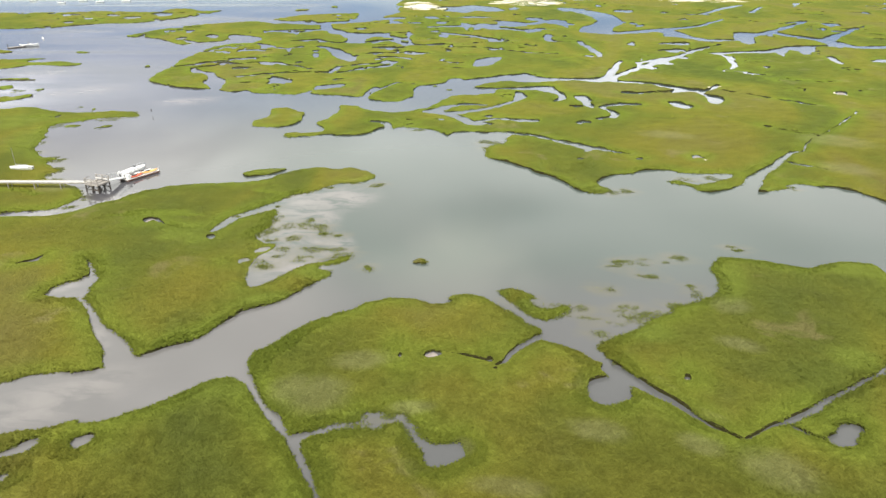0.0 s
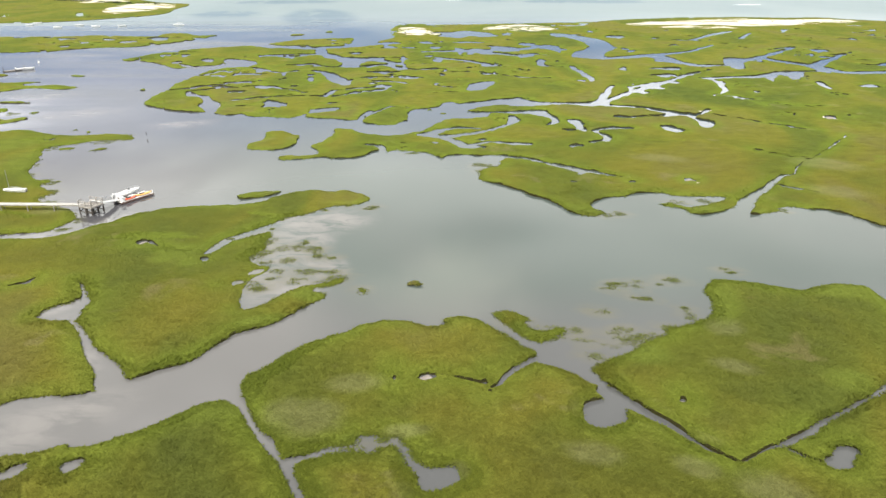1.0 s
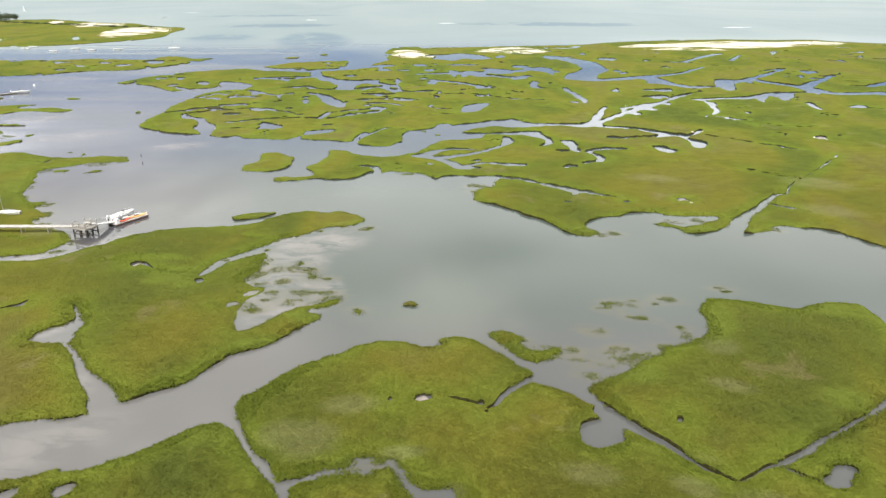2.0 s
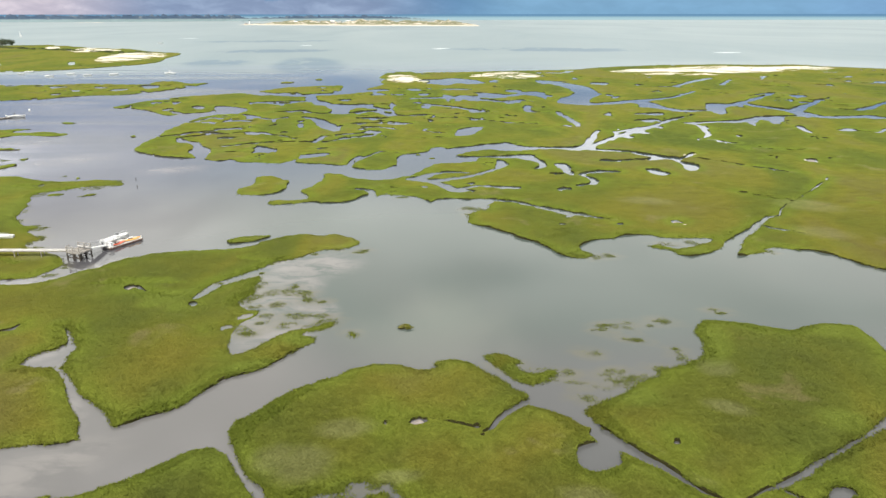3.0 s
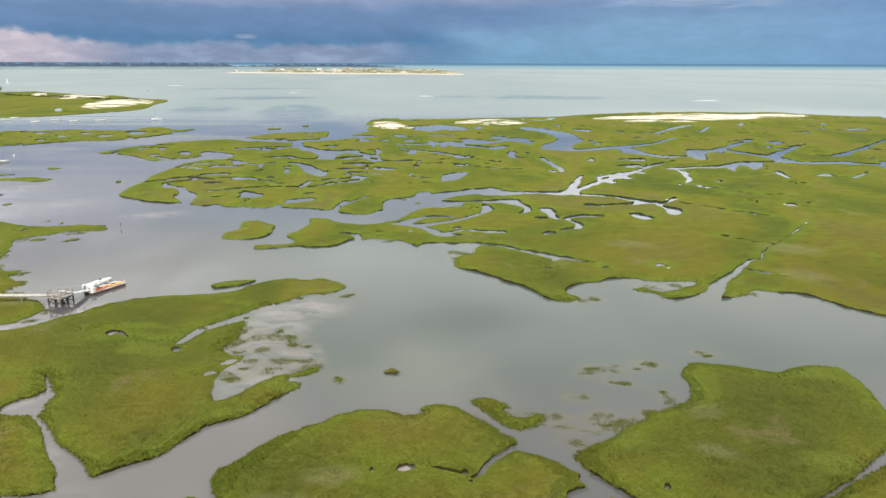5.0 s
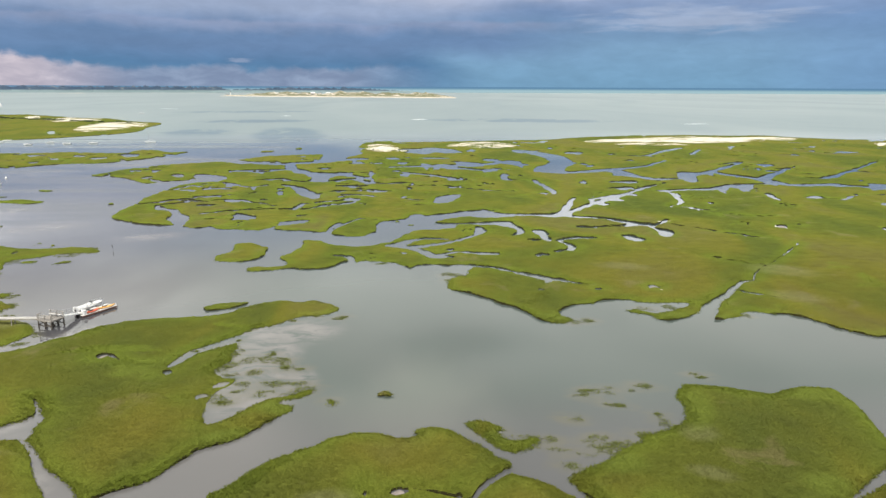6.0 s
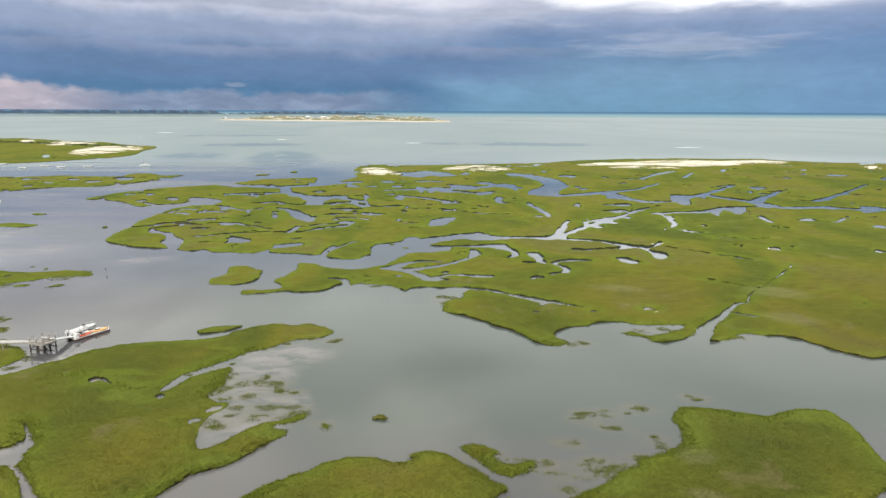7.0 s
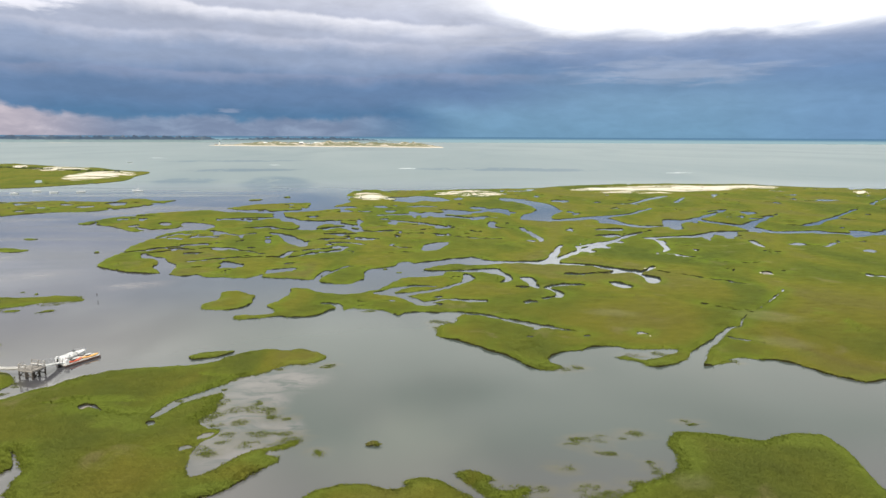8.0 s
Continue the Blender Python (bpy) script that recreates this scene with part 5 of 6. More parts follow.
def sheet(name, z, mat, reach=7000):
    bm = bmesh.new()
    bmesh.ops.create_grid(bm, x_segments=8, y_segments=8, size=reach)
    me = bpy.data.meshes.new(name)
    bm.to_mesh(me)
    bm.free()
    me.materials.append(mat)
    ob = new(name, me)
    ob.location.z = z
    return ob


tagged(sheet("ground", -0.9, BED), "grey-brown tidal mud bed under shallow water", "mud flat", kind="structure")


def build_water_sheet():
    """One sheet of rings and spokes out past the horizon; it carries where shoals lie just under the surface and where
    cloud sheen is painted on it.
    """
    b = np.radians(np.concatenate([np.arange(-180, -46, 6.0), np.arange(-46, 50, 0.5), np.arange(50, 180, 6.0)]))
    r = np.concatenate([[0.01], 40 / np.tan(np.radians(np.arange(60, 5, -0.3))), 40 / np.tan(np.radians(np.arange(5, 0.9, -0.05))), [3200, 4200, 7500]])
    x, y = r[:, None] * np.sin(b)[None], r[:, None] * np.cos(b)[None]
    ids = np.arange(x.size).reshape(x.shape)
    nxt = np.roll(ids, -1, 1)
    quads = np.stack([ids[:-1], nxt[:-1], nxt[1:], ids[1:]], -1).reshape(-1, 4)
    me = mesh_from("water", np.stack([x, y, 0 * x], -1).reshape(-1, 3), quads.ravel(), np.arange(0, quads.size, 4), None, (WATER,))
    set_float(me, "shoal_sheen", blot(SHOAL_SHEENS, x.ravel(), y.ravel()))
    set_float(me, "weed", blot([(cx, cy, a * 1.4 + 2.2, b + 1.4, turn) for cx, cy, a, b, turn in SPARSE], x.ravel(), y.ravel()))
    set_float(me, "deep", blot(DEEPS, x.ravel(), y.ravel()))
    tagged(new("water", me), "calm grey-green tidal water, bluer out at sea", "water", kind="structure")


build_water_sheet()


def build_mud_pan(x, y, a, b, turn, seed):
    """A low, cracked crust of drying mud in the bottom of a pool."""
    bm = bmesh.new()
    rings = []
    for s, z in ((1.0, -0.05), (0.8, 0.035), (0.45, 0.055)):
        ring = []
        for i in range(22):
            t = i / 22 * 6.2832
            w = s * (1 + 0.35 * noise.noise(Vector((math.cos(t) * 1.6, math.sin(t) * 1.6, seed * 3.1))))
            u, v = a * w * math.cos(t), b * w * math.sin(t)
            ring.append(bm.verts.new((u * math.cos(turn) - v * math.sin(turn), u * math.sin(turn) + v * math.cos(turn), z + 0.02 * noise.noise(Vector((u * 2, v * 2, seed))))))
        rings.append(ring)
    for r0, r1 in zip(rings[:-1], rings[1:]):
        for i in range(22):
            bm.faces.new((r0[i], r0[(i + 1) % 22], r1[(i + 1) % 22], r1[i]))
    bm.faces.new(rings[-1])
    me = bpy.data.meshes.new("ground_mud_pan")
    bm.to_mesh(me)
    bm.free()
    me.materials.append(PAN)
    ob = new("ground_mud_pan", me)
    ob.location = (x, y, 0)
    tagged(ob, "pale drying mud in a small marsh pool", "mud", kind="structure")


for seed, pan in enumerate(PANS):
    build_mud_pan(*pan, seed)


def grid_at(values, x, y):
    """Nearest value on the rings and spokes."""
    r, b = np.hypot(x, y), np.arctan2(x, y)
    i = np.clip(np.searchsorted(radii, r), 0, len(radii) - 1)
    j = np.clip(np.searchsorted(bearings, b), 0, len(bearings) - 1)
    return values[i, j]


# ---- standing grass ----
def build_blades(k, bsdf):
    p = place(k)
    colour = meadow_colour(k, p)
    one = k.add("ShaderNodeNewGeometry").outputs["Random Per Island"]
    colour = k.mix(1.0, colour, k.ramp(one, [(0.0, grey(0.95)), (0.5, grey(1.12)), (0.85, grey(1.25)), (1.0, (1.5, 1.42, 1.35))]), "MULTIPLY")
    k.put(bsdf, "Base_Color", colour)
    thin = k.add("ShaderNodeBsdfTranslucent", Color=colour)
    both = k.add("ShaderNodeMixShader", Fac=0.4)
    k.tree.links.new(bsdf.outputs[0], both.inputs[1])
    k.tree.links.new(thin.outputs[0], both.inputs[2])
    out = [n for n in k.tree.nodes if n.bl_idname == "ShaderNodeOutputMaterial"][0]
    k.tree.links.new(both.outputs[0], out.inputs[0])


BLADES = material("grass_blades", build_blades, Roughness=0.8, Specular_IOR_Level=0.06)
rng = np.random.RandomState(11)


def grass(name, label, x, y, z, height, blades, shore, width=0.075, lean=0.55, fresh=0.0, pale=0.0):
    """Tufts of leaning blades, one triangle a blade."""
    n = len(x)
    x, y, z, height, shore = (np.repeat(v, blades) for v in (x, y, z, height, shore))
    m = n * blades
    turn, spread = rng.rand(m) * 6.283, rng.rand(m)
    x, y = x + np.cos(turn) * spread * 0.16, y + np.sin(turn) * spread * 0.16
    h = height * (0.6 + 0.7 * rng.rand(m))
    side = rng.rand(m) * 3.1416
    wx, wy = np.cos(side) * width * (0.6 + rng.rand(m)), np.sin(side) * width * (0.6 + rng.rand(m))
    bend = lean * h * (0.3 + rng.rand(m))
    sway = 1.2 * fractal(x / 5.0, y / 5.0, 3) * 3.1416 + turn
    tip = np.stack([x + np.cos(sway) * bend, y + np.sin(sway) * bend, z + h], -1)
    # the upper, sunward side of each leaf is its outer face
    ny, nz = -wx * (tip[:, 2] - z), wx * (tip[:, 1] - y) - wy * (tip[:, 0] - x)
    flip = np.where(nz - 0.6 * ny > 0, 1.0, -1.0)
    wx, wy = wx * flip, wy * flip
    co = np.stack([np.stack([x - wx, y - wy, z - 0.03], -1), np.stack([x + wx, y + wy, z - 0.03], -1), tip], 1).reshape(-1, 3)
    me = mesh_from(name, co, np.arange(3 * m), np.arange(0, 3 * m, 3), None, (BLADES,))
    set_float(me, "shore", np.repeat(np.clip(shore, 0, 8), 3))
    set_float(me, "lush", np.maximum(fresh, blot(LUSH, co[:, 0], co[:, 1])))
    set_float(me, "straw", np.maximum(blot(STRAW, co[:, 0], co[:, 1]), pale))
    # leaves in a dense sward shade like its surface
    up = np.stack([np.cos(sway) * 0.18 + rng.randn(m) * 0.24, np.sin(sway) * 0.18 + rng.randn(m) * 0.24, np.full(m, 1.0)], -1)
    up /= np.linalg.norm(up, axis=1)[:, None]
    me.normals_split_custom_set(np.repeat(up, 3, 0).tolist())
    tagged(new(name, me), label, "grass", kind="stuff")


def scatter(n, low, high):
    """Places on the marsh, thinning out with distance from the pier's side."""
    drop = np.radians(low + (high - low) * rng.rand(n))
    b = np.radians(-43 + 92 * rng.rand(n))
    r = 40 / np.tan(drop)
    return r * np.sin(b), r * np.cos(b)


def build_grass():
    x, y = scatter(330000, 11.5, 46)
    s, d = grid_at(SHORE, x, y), grid_at(DUNE, x, y)
    clump = fractal(x / 0.8, y / 0.8, 3)
    keep = (s > 0.05) & (d < 0.35) & (clump + 0.6 * rng.rand(len(x)) > -0.25)
    x, y, s, c = x[keep], y[keep], s[keep], clump[keep]
    z = top_height(x, y, s, 0 * s)
    grass("marsh_grass", "dense yellow-green marsh hay in swirling tufts", x, y, z, 0.04 + 0.06 * np.clip(c + 0.25, 0, 1), 4, s, 0.045, 1.5)
    # taller, fresher cordgrass along the banks
    x, y = scatter(300000, 9.0, 46)
    s, d = grid_at(SHORE, x, y), grid_at(DUNE, x, y)
    tall = fractal(x / 9 + 9, y / 9, 3)
    keep = (s > 0.0) & (s < 0.9 + 2.4 * tall) & (d < 0.3) & (grid_at(POOL, x, y) < 0.5)
    x, y, s, c = x[keep], y[keep], s[keep], tall[keep]
    grass("cordgrass", "tall bright green cordgrass fringing the creek banks", x, y, top_height(x, y, s, 0 * s), 0.05 + 0.15 * np.clip(c + 0.2, 0, 1), 4, s * 0.3, 0.07, 1.3)
    # thin stands in the drowned shallows
    px, py, rim = [], [], []
    for cx, cy, a, b, turn in SPARSE:
        n = int(min(7000, 75 * a * b + 120))
        r, t = np.sqrt(rng.rand(n)), rng.rand(n) * 6.283
        u, v = r * np.cos(t) * a, r * np.sin(t) * b
        rim.append(r)
        px.append(cx + u * math.cos(turn) - v * math.sin(turn))
        py.append(cy + u * math.sin(turn) + v * math.cos(turn))
    x, y, r = np.concatenate(px), np.concatenate(py), np.concatenate(rim)
    keep = (grid_at(SHORE, x, y) < 0.1) & (fractal(x / 1.8 + 3, y / 0.8, 3) + 0.6 * rng.rand(len(x)) > 0.02 + 0.62 * r * r + 0.10 * (x > 10))
    x, y = x[keep], y[keep]
    grass("emergent_grass", "sparse cordgrass standing in flooded shallows", x, y, 0 * x - 0.02, 0.05 + 0.06 * rng.rand(len(x)), 4, 0 * x + 0.2, 0.07, 2.2, 1.0, 1.0)
    # fringes that hang over the low banks and trail off into the water
    x, y = scatter(420000, 9.0, 46)
    s, d = grid_at(SHORE, x, y), grid_at(DUNE, x, y)
    reach = 0.10 + 0.25 * np.clip(fractal(x / 4 + 60, y / 4, 3), 0, 1) + 0.9 * blot(DROWNED, x, y) * rng.rand(len(x)) * (0.3 + fractal(x / 2.5, y / 1.5 + 20, 3))
    low = bank_height(x, y) < 0.30 + 0.1 * rng.rand(len(x))
    keep = (s < 0.15) & (s > -reach) & (d < 0.2) & low & (grid_at(POOL, x, y) < 0.5)
    x, y, s = x[keep], y[keep], s[keep]
    z = bank_height(x, y) * np.clip(1 + s / 0.25, 0, 1) - 0.02
    grass("fringe_grass", "fresh green cordgrass trailing from low banks into the water", x, y, z, 0.07 + 0.10 * rng.rand(len(x)), 4, 0 * x, 0.075, 1.5, 0.6)


build_grass()


# ---- materials of built things ----
def grained(colour, dark, scale=6.0, stretch=(1, 1, 1), strength=0.4, distance=0.01):
    def build(k, bsdf):
        p = k.add("ShaderNodeTexCoord").outputs["Object"]
        n = k.noise(k.mapped(p, stretch), scale, 6, 0.65)
        stain = k.noise(p, 0.9, 4, 0.6)
        one = k.add("ShaderNodeObjectInfo").outputs["Random"]
        c = k.ramp(n, [(0.3, dark), (0.7, colour)])
        c = k.mix(0.5, c, k.ramp(stain, [(0.35, grey(0.65)), (0.6, grey(1.05))]), "MULTIPLY")
        c = k.mix(0.4, c, k.ramp(one, [(0, grey(0.8)), (1, grey(1.15))]), "MULTIPLY")
        k.put(bsdf, "Base_Color", c)
        bump(k, bsdf, n, strength, distance)
    return build


OLD_DECK = material("bleached_planks", grained((0.62, 0.60, 0.57), (0.42, 0.40, 0.37), 5, (1, 8, 1)), Roughness=0.8)
PILE_WOOD = material("dark_pile_timber", grained((0.095, 0.078, 0.062), (0.030, 0.025, 0.021), 7, (1, 1, 0.2)), Roughness=0.85)
EDGE_WOOD = material("red_brown_timber", grained((0.20, 0.10, 0.07), (0.09, 0.05, 0.04), 6), Roughness=0.75)
RAIL_WOOD = material("grey_rail_timber", grained((0.40, 0.37, 0.33), (0.22, 0.20, 0.18), 7), Roughness=0.8)
WHITE_HULL = material("white_gelcoat", grained((0.82, 0.82, 0.81), (0.72, 0.72, 0.70), 2, strength=0.05), Roughness=0.25)
CANVAS = material("pale_canvas", grained((0.70, 0.70, 0.69), (0.52, 0.52, 0.52), 9, strength=0.5, distance=0.03), Roughness=0.9)
BLUE_TRIM = material("blue_trim", grained((0.05, 0.09, 0.20), (0.04, 0.06, 0.14), 4, strength=0.05), Roughness=0.4)
DARK_GLASS = material("dark_windshield", grained((0.03, 0.04, 0.05), (0.02, 0.03, 0.04), 2, strength=0.0), Roughness=0.08)
RED_PLASTIC = material("red_plastic", grained((0.75, 0.16, 0.08), (0.62, 0.11, 0.06), 3, strength=0.05), Roughness=0.4)
ORANGE_PLASTIC = material("orange_yellow_plastic", grained((0.86, 0.50, 0.16), (0.78, 0.36, 0.10), 1.2, strength=0.05), Roughness=0.4)
BLACK_RUBBER = material("black_rubber", grained((0.025, 0.025, 0.026), (0.015, 0.015, 0.016), 5), Roughness=0.7)
ALLOY = material("aluminium_tube", grained((0.62, 0.63, 0.64), (0.50, 0.51, 0.52), 5, strength=0.05), Roughness=0.35, Metallic=0.8)
SAILCLOTH = material("white_sailcloth", grained((0.80, 0.80, 0.78), (0.70, 0.70, 0.68), 2, strength=0.2), Roughness=0.8)
SHINGLE = material("weathered_shingle", grained((0.34, 0.33, 0.31), (0.20, 0.19, 0.18), 1.5), Roughness=0.85)
WHITE_PAINT = material("white_paint", grained((0.80, 0.80, 0.78), (0.70, 0.70, 0.67), 1.5, strength=0.1), Roughness=0.6)
BARK = material("bark", grained((0.10, 0.08, 0.06), (0.05, 0.04, 0.03), 4), Roughness=0.9)


def part(name, bm, mat, parent=None, label="", at=None):
    me = bpy.data.meshes.new(name)
    bmesh.ops.recalc_face_normals(bm, faces=bm.faces)
    bm.to_mesh(me)
    bm.free()
    me.materials.append(mat)
    ob = new(name, me)
    if parent:
        ob.parent = parent
    if at is not None:
        ob.matrix_basis = at
    return tagged(ob, label)


def empty(name, m, label, category, group=""):
    ob = new(name)
    ob.matrix_basis = m
    return tagged(ob, label, category, group)


def box(bm, centre, size, turn=None, bevel=0.0):
    made = bmesh.ops.create_cube(bm, size=1.0)["verts"]
    m = Matrix.Translation(centre) @ (turn or Matrix.Identity(4)) @ Matrix.Diagonal((*size, 1))
    bmesh.ops.transform(bm, matrix=m, verts=made)
    if bevel:
        edges = list({e for v in made for e in v.link_edges})
        bmesh.ops.bevel(bm, geom=edges, offset=bevel, segments=1, affect="EDGES")


def rod(bm, a, b, r, r2=None, sides=8):
    a, b = Vector(a), Vector(b)
    q = (b - a).to_track_quat("Z", "Y").to_matrix().to_4x4()
    m = Matrix.Translation((a + b) / 2) @ q
    bmesh.ops.create_cone(bm, cap_ends=True, segments=sides, radius1=r, radius2=r if r2 is None else r2, depth=(b - a).length, matrix=m)


def one_box(name, mat, parent, centre, size, turn=None, label="", bevel=0.015):
    bm = bmesh.new()
    box(bm, centre, size, turn, bevel)
    return part(name, bm, mat, parent, label)


def one_rod(name, mat, parent, a, b, r, r2=None, label="", sides=8):
    bm = bmesh.new()
    rod(bm, a, b, r, r2, sides)
    return part(name, bm, mat, parent, label)


def planks(bm, length, width, z, board=0.14, gap=0.012, thick=0.04):
    """Cross boards of a deck that runs along x from 0."""
    n = int(length / (board + gap))
    for i in range(n):
        box(bm, ((i + 0.5) * length / n, 0, z + random.uniform(-0.004, 0.004)), (length / n - gap, width, thick))


# ---- the pier ----
def build_pier():
    run = 52.0
    pier = empty("pier", pose(-61.5, 113.3, 0, 0, 0, 178.6), "long bleached wooden footpier on short posts over the marsh", "pier")
    bm = bmesh.new()
    planks(bm, run, 0.95, 1.40, 0.28)
    tagged(part("deck", bm, OLD_DECK, pier, "sun-bleached deck boards"), kind="stuff")
    for side in (-0.42, 0.42):
        one_box("stringer", RAIL_WOOD, pier, (run / 2, side, 1.30), (run, 0.07, 0.17))
        one_box("kerb_rail", OLD_DECK, pier, (run / 2, side * 1.08, 1.46), (run, 0.08, 0.09))
    for i in range(11):
        x = 4.9 + 4.62 * i
        if x > run:
            break
        for side in (-0.5, 0.5):
            one_rod("post", RAIL_WOOD, pier, (x, side, 0.1), (x, side, 1.28), 0.085)
        one_box("cross_beam", RAIL_WOOD, pier, (x, 0, 1.18), (0.09, 1.3, 0.16))


def build_platform():
    w, d, top = 3.0, 2.7, 1.45
    plat = empty("pier_platform", pose(-59.95, 113.0, 0, 0, 0, -22), "square grey timber landing platform with handrails on dark piles", "platform")
    bm = bmesh.new()
    for i in range(20):
        box(bm, (-w / 2 + (i + 0.5) * w / 20, 0, top - 0.02), (w / 20 - 0.012, d, 0.045))
    tagged(part("deck", bm, RAIL_WOOD, plat, "weathered grey deck boards"), kind="stuff")
    for y in (-d / 2 + 0.02, d / 2 - 0.02):
        one_box("fascia", RAIL_WOOD, plat, (0, y, top - 0.10), (w, 0.05, 0.24))
    for x in (-w / 2 + 0.02, w / 2 - 0.02):
        one_box("fascia", RAIL_WOOD, plat, (x, 0, top - 0.10), (0.05, d - 0.12, 0.24))
    corners = [(-w / 2 + 0.1, -d / 2 + 0.12), (w / 2 - 0.1, -d / 2 + 0.12), (w / 2 - 0.1, d / 2 - 0.12), (-w / 2 + 0.1, d / 2 - 0.12)]
    middles = [(0, -d / 2 + 0.12), (0, d / 2 - 0.12)]
    for x, y in corners + middles:
        one_rod("pile", PILE_WOOD, plat, (x, y, -0.8), (x, y, top - 0.05), 0.13, 0.12, "dark wet timber pile", 10)
    for x, y in corners + middles:
        post = one_box("rail_post", RAIL_WOOD, plat, (x, y, top + 0.48), (0.13, 0.13, 1.0))
        one_box("post_cap", OLD_DECK, post, (x, y, top + 1.0), (0.17, 0.17, 0.04))
    for y in (-d / 2 + 0.12, d / 2 - 0.12):
        one_box("low_beam", PILE_WOOD, plat, (0, y, 0.45), (w, 0.09, 0.15))
        one_box("brace", PILE_WOOD, plat, (0, y, 0.9), (2.5, 0.06, 0.14), pose(0, 0, 0, 0, 18 if y < 0 else -18, 0))
    for x, y in ((-w / 4, -0.3), (w / 4, -0.3), (-w / 4, 0.7), (w / 4, 0.7)):
        one_rod("pile", PILE_WOOD, plat, (x, y, -0.8), (x, y, top - 0.05), 0.13, 0.12, "dark wet timber pile", 10)
    for y, tilt in ((-0.3, 20), (0.7, -20)):
        one_box("brace", PILE_WOOD, plat, (0, y, 0.8), (2.6, 0.06, 0.15), pose(0, 0, 0, 0, tilt, 0))
        one_box("cross_beam", PILE_WOOD, plat, (0, y, top - 0.16), (w - 0.3, 0.1, 0.22))
    for x in (-w / 2 + 0.1, w / 2 - 0.1):
        one_box("brace", PILE_WOOD, plat, (x, 0, 0.9), (0.06, 2.3, 0.14), pose(0, 0, 0, 22, 0, 0))
    for h in (0.45, 0.90):
        one_box("rail", RAIL_WOOD, plat, (0, -d / 2 + 0.02, top + h), (w, 0.05, 0.11))
        one_box("rail", RAIL_WOOD, plat, (0, d / 2 - 0.02, top + h), (w, 0.05, 0.11))
        one_box("rail", RAIL_WOOD, plat, (w / 2, -0.4, top + h), (0.05, d - 0.95, 0.11))
        one_box("rail", RAIL_WOOD, plat, (-w / 2, -0.75, top + h), (0.05, d - 1.6, 0.11))
    one_box("bench", OLD_DECK, plat, (0, d / 2 - 0.40, top + 0.42), (w - 0.5, 0.36, 0.06), label="plank bench along the rail")


def build_gangway():
    a, b = Vector((-58.62, 114.25, 1.45)), Vector((-57.65, 118.7, 0.52))
    way = b - a
    ramp = empty("gangway", Matrix.Translation(a) @ way.to_track_quat("X", "Z").to_matrix().to_4x4(), "narrow white gangway sloping from the platform to the float", "gangway")
    n = way.length
    bm = bmesh.new()
    planks(bm, n, 0.95, 0.0, 0.2)
    tagged(part("deck", bm, WHITE_PAINT, ramp), kind="stuff")
    for side in (-0.5, 0.5):
        one_box("side_beam", WHITE_PAINT, ramp, (n / 2, side, -0.05), (n, 0.06, 0.18))
        one_rod("handrail", ALLOY, ramp, (0.1, side, 0.9), (n - 0.1, side, 0.9), 0.025)
        for i in range(4):
            x = 0.15 + i * (n - 0.3) / 3
            one_rod("stanchion", ALLOY, ramp, (x, side, 0), (x, side, 0.9), 0.022)


FLOAT_POSE = pose(-55.75, 120.6, 0, 0, 0, 58.7)


def build_float():
    n, w = 6.9, 2.1
    ob = empty("floating_dock", FLOAT_POSE, "low timber floating dock with dark sides carrying kayaks", "floating dock")
    bm = bmesh.new()
    for i in range(46):
        box(bm, (-n / 2 + (i + 0.5) * n / 46, 0, 0.36 + random.uniform(-0.004, 0.004)), (n / 46 - 0.012, w, 0.045))
    tagged(part("deck", bm, OLD_DECK, ob, "bleached deck boards"), kind="stuff")
    for side in (-1, 1):
        one_box("side_timber", EDGE_WOOD, ob, (0, side * (w / 2 - 0.04), 0.21), (n, 0.1, 0.26), label="red-brown wet edge timber")
        one_box("end_timber", PILE_WOOD, ob, (side * (n / 2 - 0.05), 0, 0.21), (0.1, w - 0.22, 0.26))
        for x in (-2.3, 0, 2.3):
            one_box("pontoon", BLACK_RUBBER, ob, (x, side * 0.55, 0.03), (1.5, 0.7, 0.42), bevel=0.06)
    one_rod("end_post", WHITE_PAINT, ob, (n / 2 - 0.15, -w / 2 + 0.2, 0.3), (n / 2 - 0.15, -w / 2 + 0.2, 0.95), 0.06)
    for x in (-2.2, 0.4, 2.4):
        one_box("cleat", ALLOY, ob, (x, -w / 2 + 0.12, 0.41), (0.24, 0.05, 0.06))


def build_dock_box():
    ob = empty("dock_box", FLOAT_POSE @ pose(-2.75, -0.4, 0.385), "white dock locker standing on the float", "locker")
    one_box("body", WHITE_HULL, ob, (0, 0, 0.36), (0.55, 0.9, 0.72), bevel=0.04)
    one_box("lid", WHITE_HULL, ob, (0, 0, 0.75), (0.60, 0.95, 0.07), bevel=0.02)


